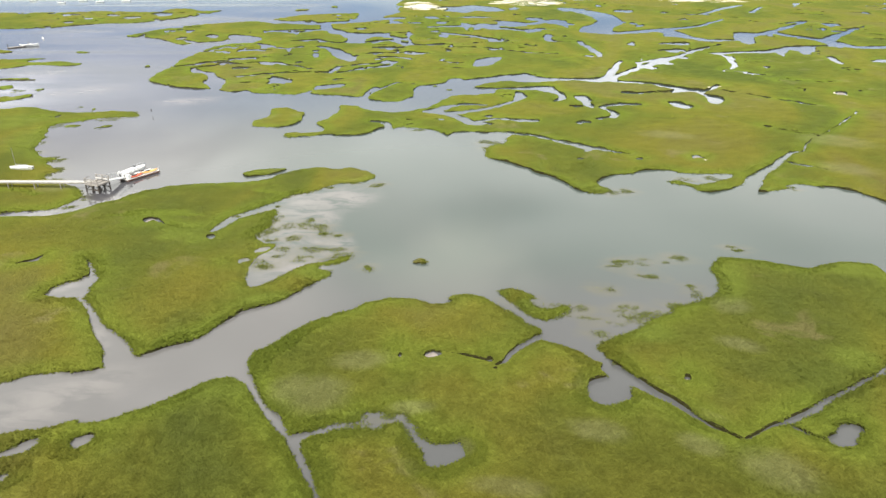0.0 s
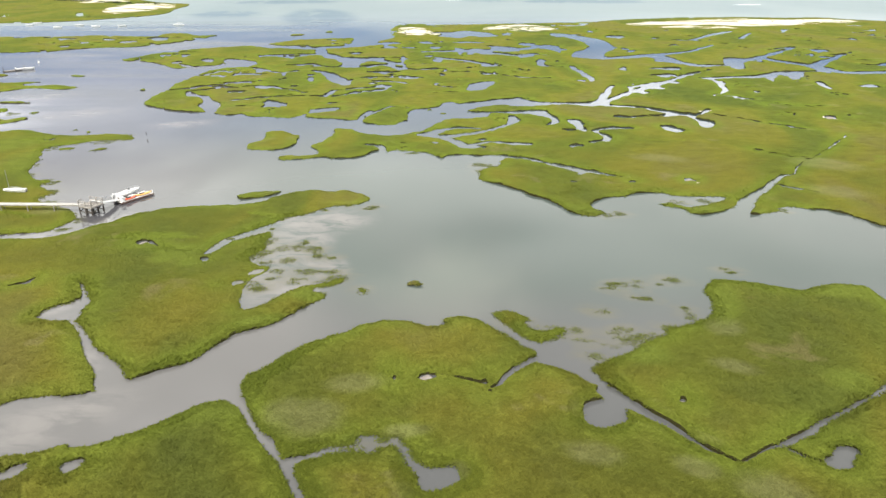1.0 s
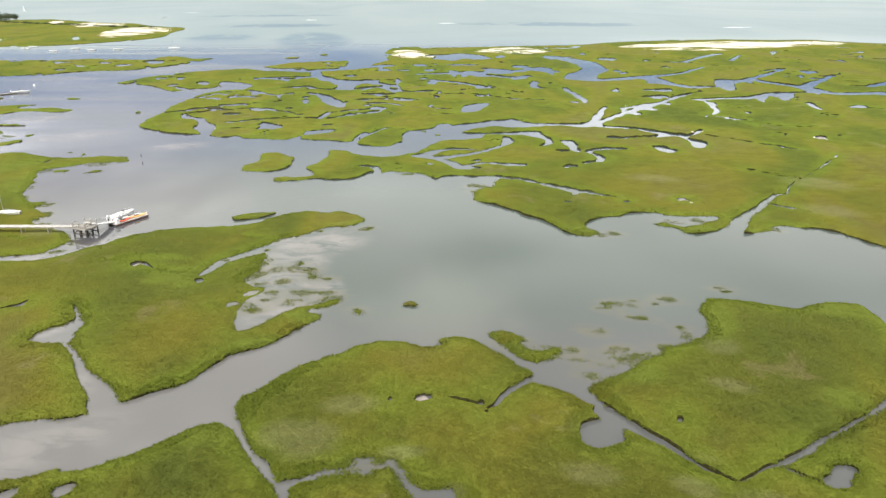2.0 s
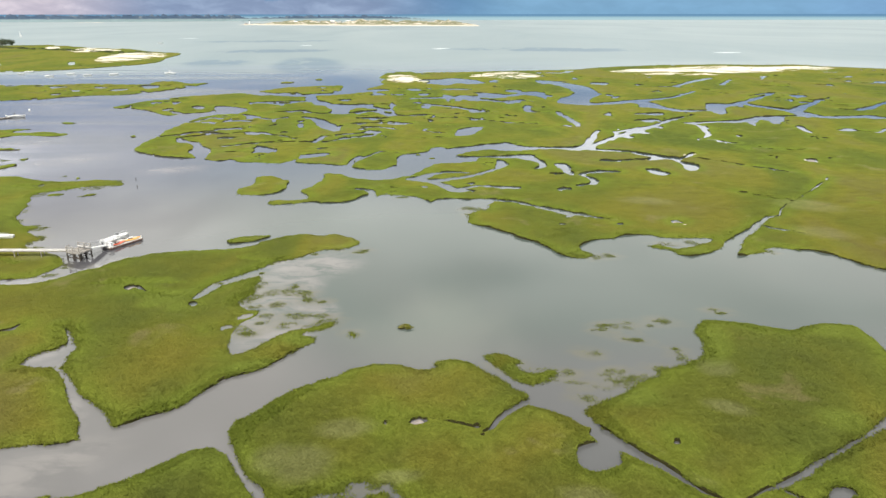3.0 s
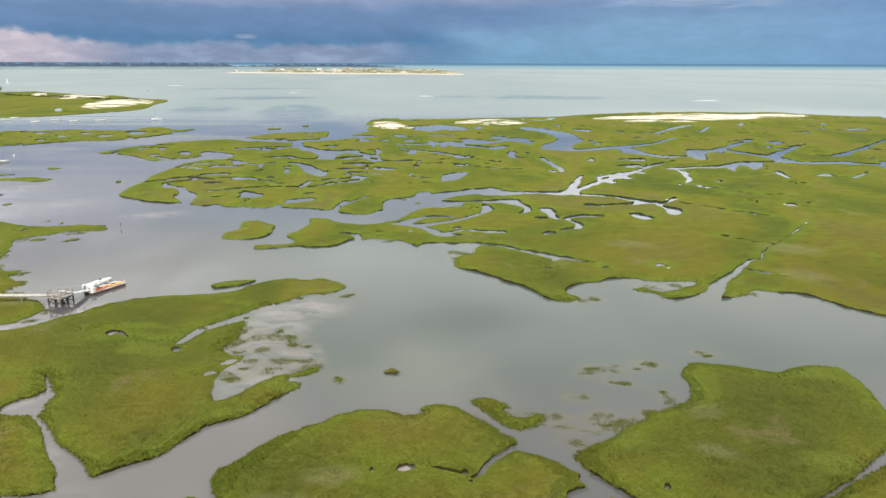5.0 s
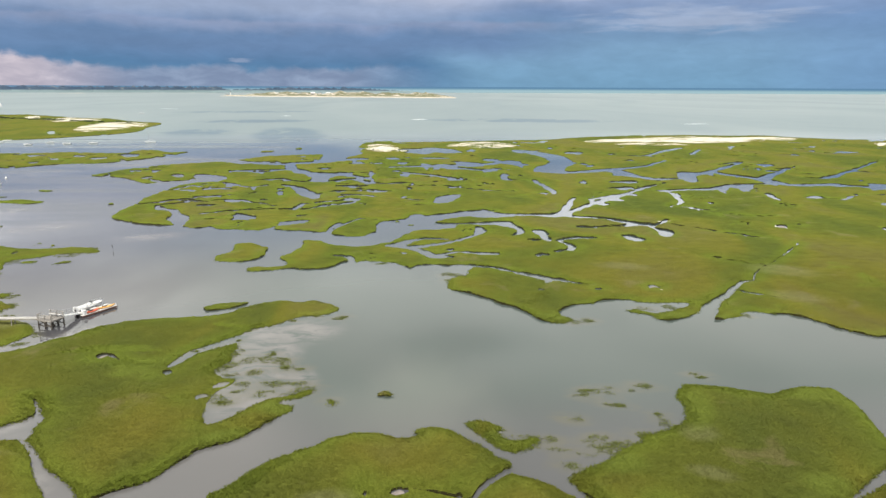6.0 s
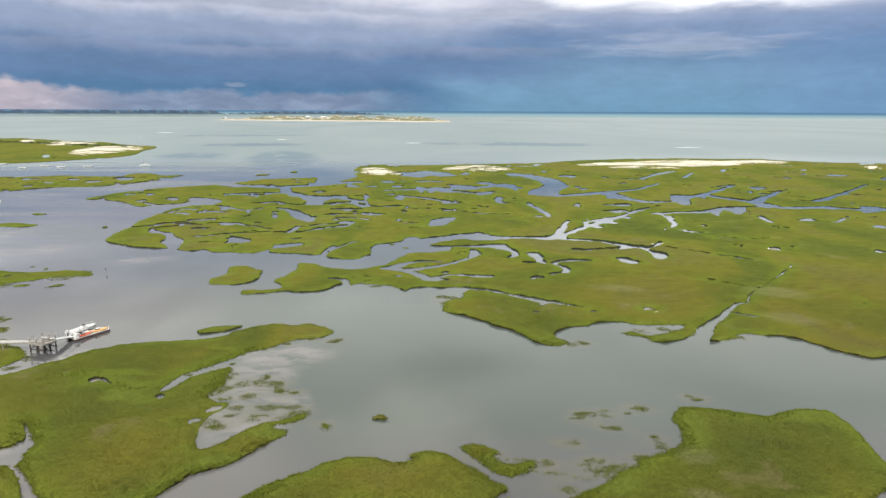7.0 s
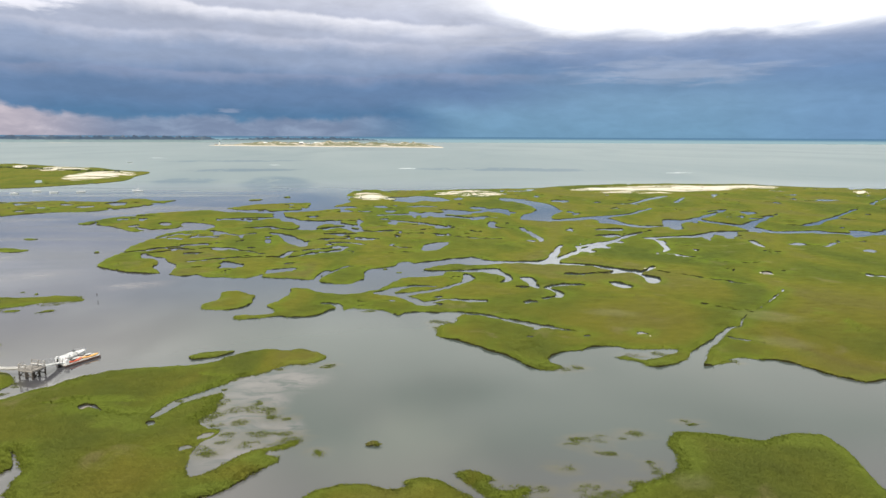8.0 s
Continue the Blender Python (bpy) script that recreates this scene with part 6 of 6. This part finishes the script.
# ---- boats ----
def hull_mesh(length, beam, depth, stern=0.85, rise=0.25, draft=0.15, rows=13, inset=0.0, open_top=True):
    """A planked hull: stations along x from the stern, keel to sheer."""
    bm = bmesh.new()
    ring = []
    for i in range(rows):
        t = i / (rows - 1)
        half = beam / 2 * (stern + (1 - stern) * math.sin(min(t / 0.45, 1) * math.pi / 2)) * (1 - max(0, (t - 0.45) / 0.55) ** 2.3) - inset
        half = max(half, 0.012)
        sheer = depth * (1 + rise * t * t)
        keel = -draft * (1 - max(0, (t - 0.6) / 0.4) ** 2 * 1.5)
        x = -length / 2 + length * t
        row = []
        for j in range(-4, 5):
            s = j / 4
            a = abs(s)
            row.append(bm.verts.new((x + 0.10 * length * t * t * a * 0.35, math.copysign(half * (a ** 0.55 if a else 0), s), keel + (sheer - keel) * a ** 1.8)))
        ring.append(row)
    for r0, r1 in zip(ring[:-1], ring[1:]):
        for j in range(8):
            bm.faces.new((r0[j], r0[j + 1], r1[j + 1], r1[j]))
    bm.faces.new(ring[0])
    if not open_top:
        for r0, r1 in zip(ring[:-1], ring[1:]):
            bm.faces.new((r0[0], r1[0], r1[8], r0[8]))
    return bm


def thick(ob, amount):
    m = ob.modifiers.new("thickness", "SOLIDIFY")
    m.thickness = amount
    return ob


def build_motorboat(name, m, label, length=5.6, beam=2.1, cover=True, group=""):
    ob = empty(name, m, label, "boat", group)
    hull = thick(part("hull", hull_mesh(length, beam, 0.72), WHITE_HULL, ob), 0.06)
    bm = bmesh.new()
    box(bm, (-length * 0.06, 0, 0.26), (length * 0.82, beam * 0.74, 0.05), None, 0.02)
    part("cockpit_sole", bm, WHITE_HULL, ob)
    bm = hull_mesh(length * 0.985, beam * 0.97, 0.74, inset=0.02, open_top=True)
    bmesh.ops.delete(bm, geom=[v for v in bm.verts if v.co.z < 0.50], context="VERTS")
    part("rub_rail", bm, BLUE_TRIM, ob, "dark blue rub rail")
    bm = bmesh.new()
    box(bm, (length * 0.30, 0, 0.80), (length * 0.26, beam * 0.52, 0.10), None, 0.04)
    part("foredeck", bm, WHITE_HULL, ob)
    console = one_box("console", WHITE_HULL, ob, (0.1, 0, 0.68), (0.7, 0.75, 0.75), bevel=0.06)
    one_box("windshield", DARK_GLASS, console, (0.42, 0, 1.18), (0.04, 0.72, 0.40), pose(0, 0, 0, 0, -25, 0), "raked dark windshield", 0.01)
    one_box("seat", CANVAS, ob, (-0.85, 0, 0.62), (0.5, 0.9, 0.6), bevel=0.08)
    motor = one_box("outboard", WHITE_HULL, ob, (-length / 2 - 0.2, 0, 0.95), (0.42, 0.36, 0.55), bevel=0.08)
    one_box("leg", BLACK_RUBBER, motor, (-length / 2 - 0.22, 0, 0.35), (0.18, 0.14, 0.9), bevel=0.03)
    if cover:
        bm = bmesh.new()
        bmesh.ops.create_uvsphere(bm, u_segments=14, v_segments=7, radius=1.0)
        bmesh.ops.transform(bm, matrix=Matrix.Translation((-length * 0.30, 0, 0.62)) @ Matrix.Diagonal((length * 0.17, beam * 0.42, 0.38, 1)), verts=bm.verts)
        for v in bm.verts:
            v.co.z += 0.10 * noise.noise(v.co * 2.2)
        bmesh.ops.delete(bm, geom=[v for v in bm.verts if v.co.z < 0.35], context="VERTS")
        part("canvas_cover", bm, CANVAS, ob, "rumpled pale canvas cover")
        for side in (-1, 1):
            one_rod("bow_rail", ALLOY, ob, (length * 0.08, side * beam * 0.42, 1.15), (length * 0.47, side * 0.10, 1.30), 0.022)
            for t in (0.10, 0.26, 0.40):
                y = side * beam * (0.42 - max(0, t - 0.1) * 0.95)
                one_rod("stanchion", ALLOY, ob, (length * t, y, 0.74), (length * t, y, 1.18), 0.018)
    return ob


def build_kayak(m, mat, label, length=3.6):
    ob = empty("kayak", m, label, "kayak", "kayaks on the float")
    bm = bmesh.new()
    rows = []
    for i in range(15):
        t = i / 14 * 2 - 1
        half, lift = 0.36 * (1 - abs(t) ** 2.2) + 0.012, 0.12 * abs(t) ** 3
        row = []
        for j in range(10):
            a = j / 10 * 2 * math.pi
            row.append(bm.verts.new((t * length / 2, half * math.cos(a), 0.17 + lift + (0.17 - 0.07 * abs(t) ** 2) * math.sin(a))))
        rows.append(row)
    for r0, r1 in zip(rows[:-1], rows[1:]):
        for j in range(10):
            bm.faces.new((r0[j], r0[(j + 1) % 10], r1[(j + 1) % 10], r1[j]))
    bm.faces.new(rows[0])
    bm.faces.new(rows[-1])
    part("hull", bm, mat, ob)
    bm = bmesh.new()
    bmesh.ops.create_cone(bm, cap_ends=True, segments=16, radius1=0.26, radius2=0.28, depth=0.07, matrix=Matrix.Translation((-0.1, 0, 0.345)) @ Matrix.Diagonal((1.8, 0.9, 1, 1)))
    part("cockpit_rim", bm, BLACK_RUBBER, ob, "dark cockpit rim")
    one_box("seat_back", BLACK_RUBBER, ob, (-0.52, 0, 0.45), (0.06, 0.34, 0.26), pose(0, 0, 0, 0, -15, 0))
    return ob


def build_dinghy():
    ob = empty("sailing_dinghy", pose(-79.4, 123.95, 0.34, 0, 0, 178), "small white sailing dinghy with bare mast pulled up on grass", "dinghy")
    thick(part("hull", hull_mesh(4.2, 1.5, 0.50, 0.7, 0.15, 0.12), WHITE_HULL, ob), 0.04)
    bm = bmesh.new()
    box(bm, (0.2, 0, 0.42), (3.1, 1.0, 0.05), None, 0.02)
    part("deck", bm, WHITE_HULL, ob)
    one_rod("mast", ALLOY, ob, (1.0, 0, 0.1), (1.0, 0, 4.2), 0.055, 0.03)
    one_rod("boom", ALLOY, ob, (1.0, 0, 0.95), (-1.3, 0, 0.9), 0.035)
    one_box("rudder", PILE_WOOD, ob, (-2.15, 0, 0.2), (0.25, 0.03, 0.55))


def build_sailboat(name, m, label, length, sail):
    ob = empty(name, m, label, "sailboat")
    thick(part("hull", hull_mesh(length, length * 0.32, 0.9, 0.6, 0.25, 0.2), WHITE_HULL, ob), 0.05)
    bm = bmesh.new()
    box(bm, (0, 0, 0.82), (length * 0.7, length * 0.20, 0.10), None, 0.03)
    part("deck", bm, WHITE_HULL, ob)
    one_box("cabin", WHITE_HULL, ob, (length * 0.08, 0, 1.05), (length * 0.32, length * 0.17, 0.42), bevel=0.08)
    tall = length * 1.15
    one_rod("mast", ALLOY, ob, (length * 0.12, 0, 0.6), (length * 0.12, 0, tall), 0.10, 0.06)
    one_rod("boom", ALLOY, ob, (length * 0.12, 0, 1.9), (-length * 0.38, 0, 1.85), 0.07)
    if sail:
        bm = bmesh.new()
        a, b, c = (length * 0.10, 0, 2.0), (-length * 0.40, 0.3, 2.0), (length * 0.10, 0, tall - 0.2)
        v = [bm.verts.new(p) for p in (a, b, (-length * 0.22, 0.45, tall * 0.55), c)]
        bm.faces.new(v)
        thick(part("mainsail", bm, SAILCLOTH, ob, "white hoisted mainsail"), 0.02)
    else:
        one_rod("furled_sail", SAILCLOTH, ob, (length * 0.10, 0, 2.02), (-length * 0.36, 0, 1.98), 0.16, 0.10)
    return ob


build_pier()
build_platform()
build_gangway()
build_float()
build_dock_box()
build_motorboat("motorboat", pose(-57.75, 122.35, 0.05, 0, 0, 64), "white open motorboat with canvas cover moored beside the float")
build_kayak(FLOAT_POSE @ pose(-1.35, -0.45, 0.385, 0, 0, 4), RED_PLASTIC, "red plastic kayak lying on the float", 3.2)
build_kayak(FLOAT_POSE @ pose(1.55, -0.35, 0.385, 0, 0, -9), ORANGE_PLASTIC, "orange and yellow plastic kayak lying on the float", 3.5)
build_kayak(FLOAT_POSE @ pose(0.9, 0.55, 0.385, 0, 0, -3), WHITE_HULL, "white plastic kayak lying on the float", 3.4)
build_dinghy()

# ---- moorings farther out ----
first = build_motorboat("moored_motorboat", pose(-254.8, 484.9, 0.05, 0, 0, 172), "white motorboat riding at a mooring", 5.6, 2.1, False, "boats at moorings")
for x, y, turn in ((-249.0, 503.0, 181), (-233.0, 493.2, 176), (-217.0, 497.8, 184), (-284.2, 504.3, 170), (-287.0, 520.0, 190)):
    copy_thing(first, pose(x, y, 0.05, 0, 0, turn))
build_sailboat("moored_sailboat", pose(-180.5, 505, 0, 0, 0, 174), "white sailboat with a bare mast at a mooring", 7.6, False)
build_sailboat("sailing_boat", pose(-745, 1345, 0, 0, 0, 160), "small sailboat under a white mainsail offshore", 9.5, True)
build_motorboat("cruising_motorboat", pose(-383, 1050, 0.05, 0, 0, 15), "white motorboat under way offshore", 7.5, 2.6, False)


def build_far_float():
    ob = empty("float_stage", pose(-172.4, 281.0, 0, 0, 0, 56), "narrow dark floating stage out on the channel", "floating dock")
    bm = bmesh.new()
    planks(bm, 9.0, 2.0, 0.34, 0.3)
    part("deck", bm, RAIL_WOOD, ob)
    for side in (-0.95, 0.95):
        one_box("side_timber", PILE_WOOD, ob, (4.5, side, 0.16), (9.0, 0.12, 0.4))
    for x in (0.4, 8.6):
        one_rod("pile", PILE_WOOD, ob, (x, 1.15, -0.6), (x, 1.15, 1.8), 0.14, 0.12)


build_far_float()
build_motorboat("skiff", pose(-167.2, 287.0, 0.05, 0, 0, 30), "white motorboat tied to the far floating stage", 6.4, 2.3, False)
one_rod("channel_stake", PILE_WOOD, None, (-74.1, 173.2, -0.8), (-74.1, 173.2, 0.45), 0.10, 0.08)
tagged(bpy.data.objects["channel_stake"], "short dark wooden stake standing in the channel", "stake", "channel stakes")
copy_thing(bpy.data.objects["channel_stake"], pose(3.6, -8.3, 0))


def build_buoy():
    bm = bmesh.new()
    bmesh.ops.create_uvsphere(bm, u_segments=14, v_segments=8, radius=0.45)
    rod(bm, (0, 0, 0.3), (0, 0, 0.75), 0.06)
    ob = part("mooring_buoy", bm, WHITE_PAINT, None, "round white mooring buoy afloat", pose(-174, 309.7, 0.15))
    tagged(ob, category="buoy")


build_buoy()


# ---- the far side of the inlet ----
def build_dune(k, bsdf):
    p = place(k)
    n = k.noise(k.mapped(p, (1, 1, 2)), 0.03, 6, 0.65, 0.6)
    z = k.add("ShaderNodeSeparateXYZ", Vector=p).outputs[2]
    wild = k.math("MULTIPLY", k.smooth(n, 0.38, 0.50), k.smooth(z, 1.5, 4.0))
    k.put(bsdf, "Base_Color", k.mix(wild, (0.58, 0.51, 0.42, 1), (0.15, 0.15, 0.075, 1)))


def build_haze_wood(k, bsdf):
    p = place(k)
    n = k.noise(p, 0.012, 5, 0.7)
    # the blue of the air haze is mixed straight into these base colours
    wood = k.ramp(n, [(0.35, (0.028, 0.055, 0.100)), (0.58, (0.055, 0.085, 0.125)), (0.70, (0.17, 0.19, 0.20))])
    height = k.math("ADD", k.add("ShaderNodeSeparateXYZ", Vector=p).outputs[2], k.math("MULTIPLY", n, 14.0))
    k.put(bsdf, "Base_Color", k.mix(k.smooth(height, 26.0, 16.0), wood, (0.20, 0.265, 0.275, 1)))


DUNES = material("dune_sand", build_dune, Roughness=0.9)
FAR_WOOD = material("haze_tinted_woods", build_haze_wood, Roughness=1.0)


def strip(name, left, right, depth, height, mat, label, category, seed, cols=160, rows=14, taper=0.18, level=0.55, rough=1.1):
    """A long low land between two points, its crest broken by dunes or trees."""
    left, right = Vector(left), Vector(right)
    way = right - left
    off = Vector((-way.y, way.x)).normalized() * depth
    i, j = np.meshgrid(np.linspace(0, 1, cols), np.linspace(0, 1, rows), indexing="ij")
    ends = np.clip(np.minimum(i / taper, (1 - i) / taper), 0, 1) ** 0.7
    wide = ends * (0.75 + 0.5 * fractal(i * 9 + seed, j * 0 + seed, 3))
    x = left.x + way.x * i + off.x * j * wide
    y = left.y + way.y * i + off.y * j * wide
    crest = np.sin(np.clip(j * 1.15, 0, 1) * np.pi) ** 0.8
    z = height * ends * crest * np.clip(level + rough * fractal(i * cols / 7 + seed, j * rows / 3 + seed, 4), 0.05, 1.4) + 0.9 * np.sin(j * np.pi) * ends - 0.3
    a = np.arange(cols * rows).reshape(cols, rows)
    quads = np.stack([a[:-1, :-1], a[1:, :-1], a[1:, 1:], a[:-1, 1:]], -1).reshape(-1, 4)
    me = mesh_from(name, np.stack([x, y, z], -1).reshape(-1, 3), quads.ravel(), np.arange(0, quads.size, 4), None, (mat,))
    return tagged(new(name, me), label, category, kind="structure")


strip("ground_sand_spit", (-745, 2893), (195, 2545), 420, 18, DUNES, "long low sandy spit with scrubby dunes and white beach", "sand spit", 4)
strip("ground_sand_bar", (-1760, 3700), (-1640, 3760), 40, 1.0, DUNES, "thin pale sand bar awash", "sand bar", 8, 40, 6)
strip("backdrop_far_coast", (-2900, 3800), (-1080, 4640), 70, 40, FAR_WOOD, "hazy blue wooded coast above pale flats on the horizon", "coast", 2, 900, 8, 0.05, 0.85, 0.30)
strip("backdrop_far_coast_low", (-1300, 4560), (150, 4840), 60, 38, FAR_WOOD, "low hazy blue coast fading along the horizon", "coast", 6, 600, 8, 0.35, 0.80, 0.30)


def build_house(m, w, d, h, label):
    ob = empty("beach_house", m, label, "house", "houses on the spit")
    bm = bmesh.new()
    box(bm, (0, 0, h / 2), (w, d, h))
    part("wall", bm, SHINGLE if w > 13 else WHITE_PAINT, ob)
    bm = bmesh.new()
    lo, hi = [(-w / 2 - 0.5, -d / 2 - 0.5), (w / 2 + 0.5, -d / 2 - 0.5), (w / 2 + 0.5, d / 2 + 0.5), (-w / 2 - 0.5, d / 2 + 0.5)], h + 0.42 * d
    v = [bm.verts.new((x, y, h)) for x, y in lo] + [bm.verts.new((-w / 2 - 0.5, 0, hi)), bm.verts.new((w / 2 + 0.5, 0, hi))]
    for f in ((0, 1, 5, 4), (2, 3, 4, 5), (0, 4, 3), (1, 2, 5), (3, 2, 1, 0)):
        bm.faces.new([v[n] for n in f])
    part("roof", bm, WHITE_PAINT if w > 13 else SHINGLE, ob)
    for i in (-1, 0, 1):
        one_box("window", DARK_GLASS, ob, (i * w * 0.28, -d / 2 - 0.03, h * 0.55), (1.4, 0.12, 1.7), bevel=0.02)
    one_box("chimney", SHINGLE, ob, (w * 0.22, 0.6, hi), (0.9, 0.9, 2.2))


for x, y, z, w, d, h, turn in ((-365, 2890, 7, 16, 9, 6, 5), (-335, 2880, 7, 12, 8, 5, -12), (-300, 2868, 7, 18, 9, 6, 8), (-272, 2860, 6, 11, 8, 5, 0), (-420, 2905, 6, 12, 8, 5, 15), (-520, 2945, 6, 14, 8, 5, -5)):
    build_house(pose(x, y, z, 0, 0, turn), w, d, h, "pale shingled beach house among the dunes")


def build_lighthouse():
    ob = empty("lighthouse", pose(-700, 2915, 1.0), "small white lighthouse tower with a dark lantern", "lighthouse")
    one_rod("tower", WHITE_PAINT, ob, (0, 0, 0), (0, 0, 14), 2.6, 1.9, sides=16)
    one_rod("gallery", BLACK_RUBBER, ob, (0, 0, 14), (0, 0, 14.5), 2.6, 2.6, sides=16)
    one_rod("lantern", DARK_GLASS, ob, (0, 0, 14.5), (0, 0, 16.8), 1.5, 1.5, sides=12)
    one_rod("cap", BLACK_RUBBER, ob, (0, 0, 16.8), (0, 0, 18.2), 1.8, 0.1, sides=12)
    one_box("keeper_house", SHINGLE, ob, (-14, 4, 2.5), (13, 8, 5.5))


build_lighthouse()


# ---- trees on the dune island ----
def build_leaf(k, bsdf):
    one = k.add("ShaderNodeNewGeometry").outputs["Random Per Island"]
    k.put(bsdf, "Base_Color", k.ramp(one, [(0, (0.020, 0.034, 0.012)), (0.6, (0.045, 0.065, 0.018)), (1, (0.08, 0.10, 0.03))]))


LEAF = material("scrub_leaves", build_leaf, Roughness=0.7)


def build_tree(m, tall, wide, seed):
    r = np.random.RandomState(seed)
    ob = empty("shore_tree", m, "dark green wind-shaped shore tree", "tree", "trees on the dune island")
    bm = bmesh.new()
    rod(bm, (0, 0, -0.3), (0.2, 0, tall * 0.45), tall * 0.035, tall * 0.02)
    for n in range(5):
        a = n * 1.26 + r.rand()
        rod(bm, (0.15, 0, tall * (0.25 + 0.05 * n)), (math.cos(a) * wide * 0.35, math.sin(a) * wide * 0.35, tall * (0.5 + 0.07 * n)), tall * 0.014, tall * 0.006, 6)
    part("trunk", bm, BARK, ob)
    lumps = [(r.randn() * wide * 0.24, r.randn() * wide * 0.24, tall * (0.18 + 0.62 * r.rand()), wide * (0.16 + 0.12 * r.rand())) for _ in range(12)]
    co = []
    for _ in range(1500):
        x, y, z, s = lumps[r.randint(12)]
        d = r.randn(3)
        d /= np.linalg.norm(d)
        c = np.array((x, y, z)) + d * s * (0.6 + 0.5 * r.rand()) * np.array((1, 1, 0.8))
        u, v = r.randn(3) * 0.28, r.randn(3) * 0.28
        co += [c - u, c + u, c + v]
    me = mesh_from("crown", np.array(co), np.arange(len(co)), np.arange(0, len(co), 3), None, (LEAF,))
    new("crown", me).parent = ob


for n, (x, y, tall, wide) in enumerate(((-552, 932, 8, 10), (-560, 945, 9, 10), (-568, 958, 10, 10), (-578, 968, 10, 11), (-566, 975, 8, 10), (-582, 988, 9, 10), (-590, 972, 11, 10), (-573, 995, 7, 9), (-600, 985, 11, 11), (-562, 990, 6, 8), (-608, 965, 11, 11), (-596, 1004, 9, 10))):
    build_tree(pose(x, y, 0.3, 0, 0, n * 37), tall * 1.25, wide * 1.35, n)


def build_shrub(m, tall, wide, seed):
    r = np.random.RandomState(100 + seed)
    ob = empty("beach_shrub", m, "low dark green beach shrub in the dune grass", "shrub", "shrubs on the dunes")
    bm = bmesh.new()
    for n in range(4):
        a = n * 1.57 + r.rand()
        rod(bm, (0, 0, -0.3), (math.cos(a) * wide * 0.25, math.sin(a) * wide * 0.25, tall * 0.6), 0.05, 0.02, 5)
    part("stem", bm, BARK, ob)
    d = r.randn(420, 3)
    d /= np.linalg.norm(d, axis=1)[:, None]
    c = d * (0.55 + 0.5 * r.rand(420, 1)) * np.array((wide / 2, wide / 2, tall * 0.55)) + np.array((0, 0, tall * 0.5))
    c[:, :2] += 0.25 * wide * np.sin(c[:, [1, 0]] * 2.3 + seed)
    u, v = r.randn(420, 3) * 0.22, r.randn(420, 3) * 0.22
    co = np.stack([c - u, c + u, c + v], 1).reshape(-1, 3)
    me = mesh_from("foliage", co, np.arange(len(co)), np.arange(0, len(co), 3), None, (LEAF,))
    new("foliage", me).parent = ob


for n in range(22):
    r = np.random.RandomState(300 + n)
    s = (n + r.rand()) / 22
    build_shrub(pose(-537 + 246 * s, 919 - 157 * s - 10 * r.rand(), 0.3, 0, 0, 50 * n), 1.2 + 1.3 * r.rand(), 4 + 4 * r.rand(), n)


# ---- white water offshore ----
def build_foam(k, bsdf):
    n = k.noise(k.mapped(place(k), (0.4, 1, 1)), 0.6, 5, 0.7)
    k.put(bsdf, "Base_Color", k.ramp(n, [(0.35, (0.45, 0.52, 0.52)), (0.6, (0.80, 0.82, 0.82))]))


FOAM = material("sea_foam", build_foam, Roughness=0.8)


def build_wave(x, y, length, turn):
    """A low curling crest, highest in its middle."""
    bm = bmesh.new()
    rows = []
    for i in range(25):
        t = i / 24 * 2 - 1
        high, wide = 0.45 * (1 - t * t) + 0.03, 2.2 * (1 - t * t) + 0.2
        sway = 1.2 * noise.noise(Vector((t * 3, x, y)))
        rows.append([bm.verts.new((t * length / 2, sway + dy * wide, high * dz - 0.05)) for dy, dz in ((-1, 0), (-0.35, 0.8), (0, 1), (0.6, 0.5), (1.3, 0))])
    for a, b in zip(rows[:-1], rows[1:]):
        for j in range(4):
            bm.faces.new((a[j], a[j + 1], b[j + 1], b[j]))
    ob = part("breaking_wave", bm, FOAM, None, "low white breaking wave on open water", pose(x, y, 0.02, 0, 0, turn))
    tagged(ob, category="wave", group="breaking waves")


for x, y, length, turn in ((-413, 1268, 38, -6), (330, 770, 34, 4), (20, 870, 22, 2), (-160, 970, 16, 6)):
    build_wave(x, y, length, turn)
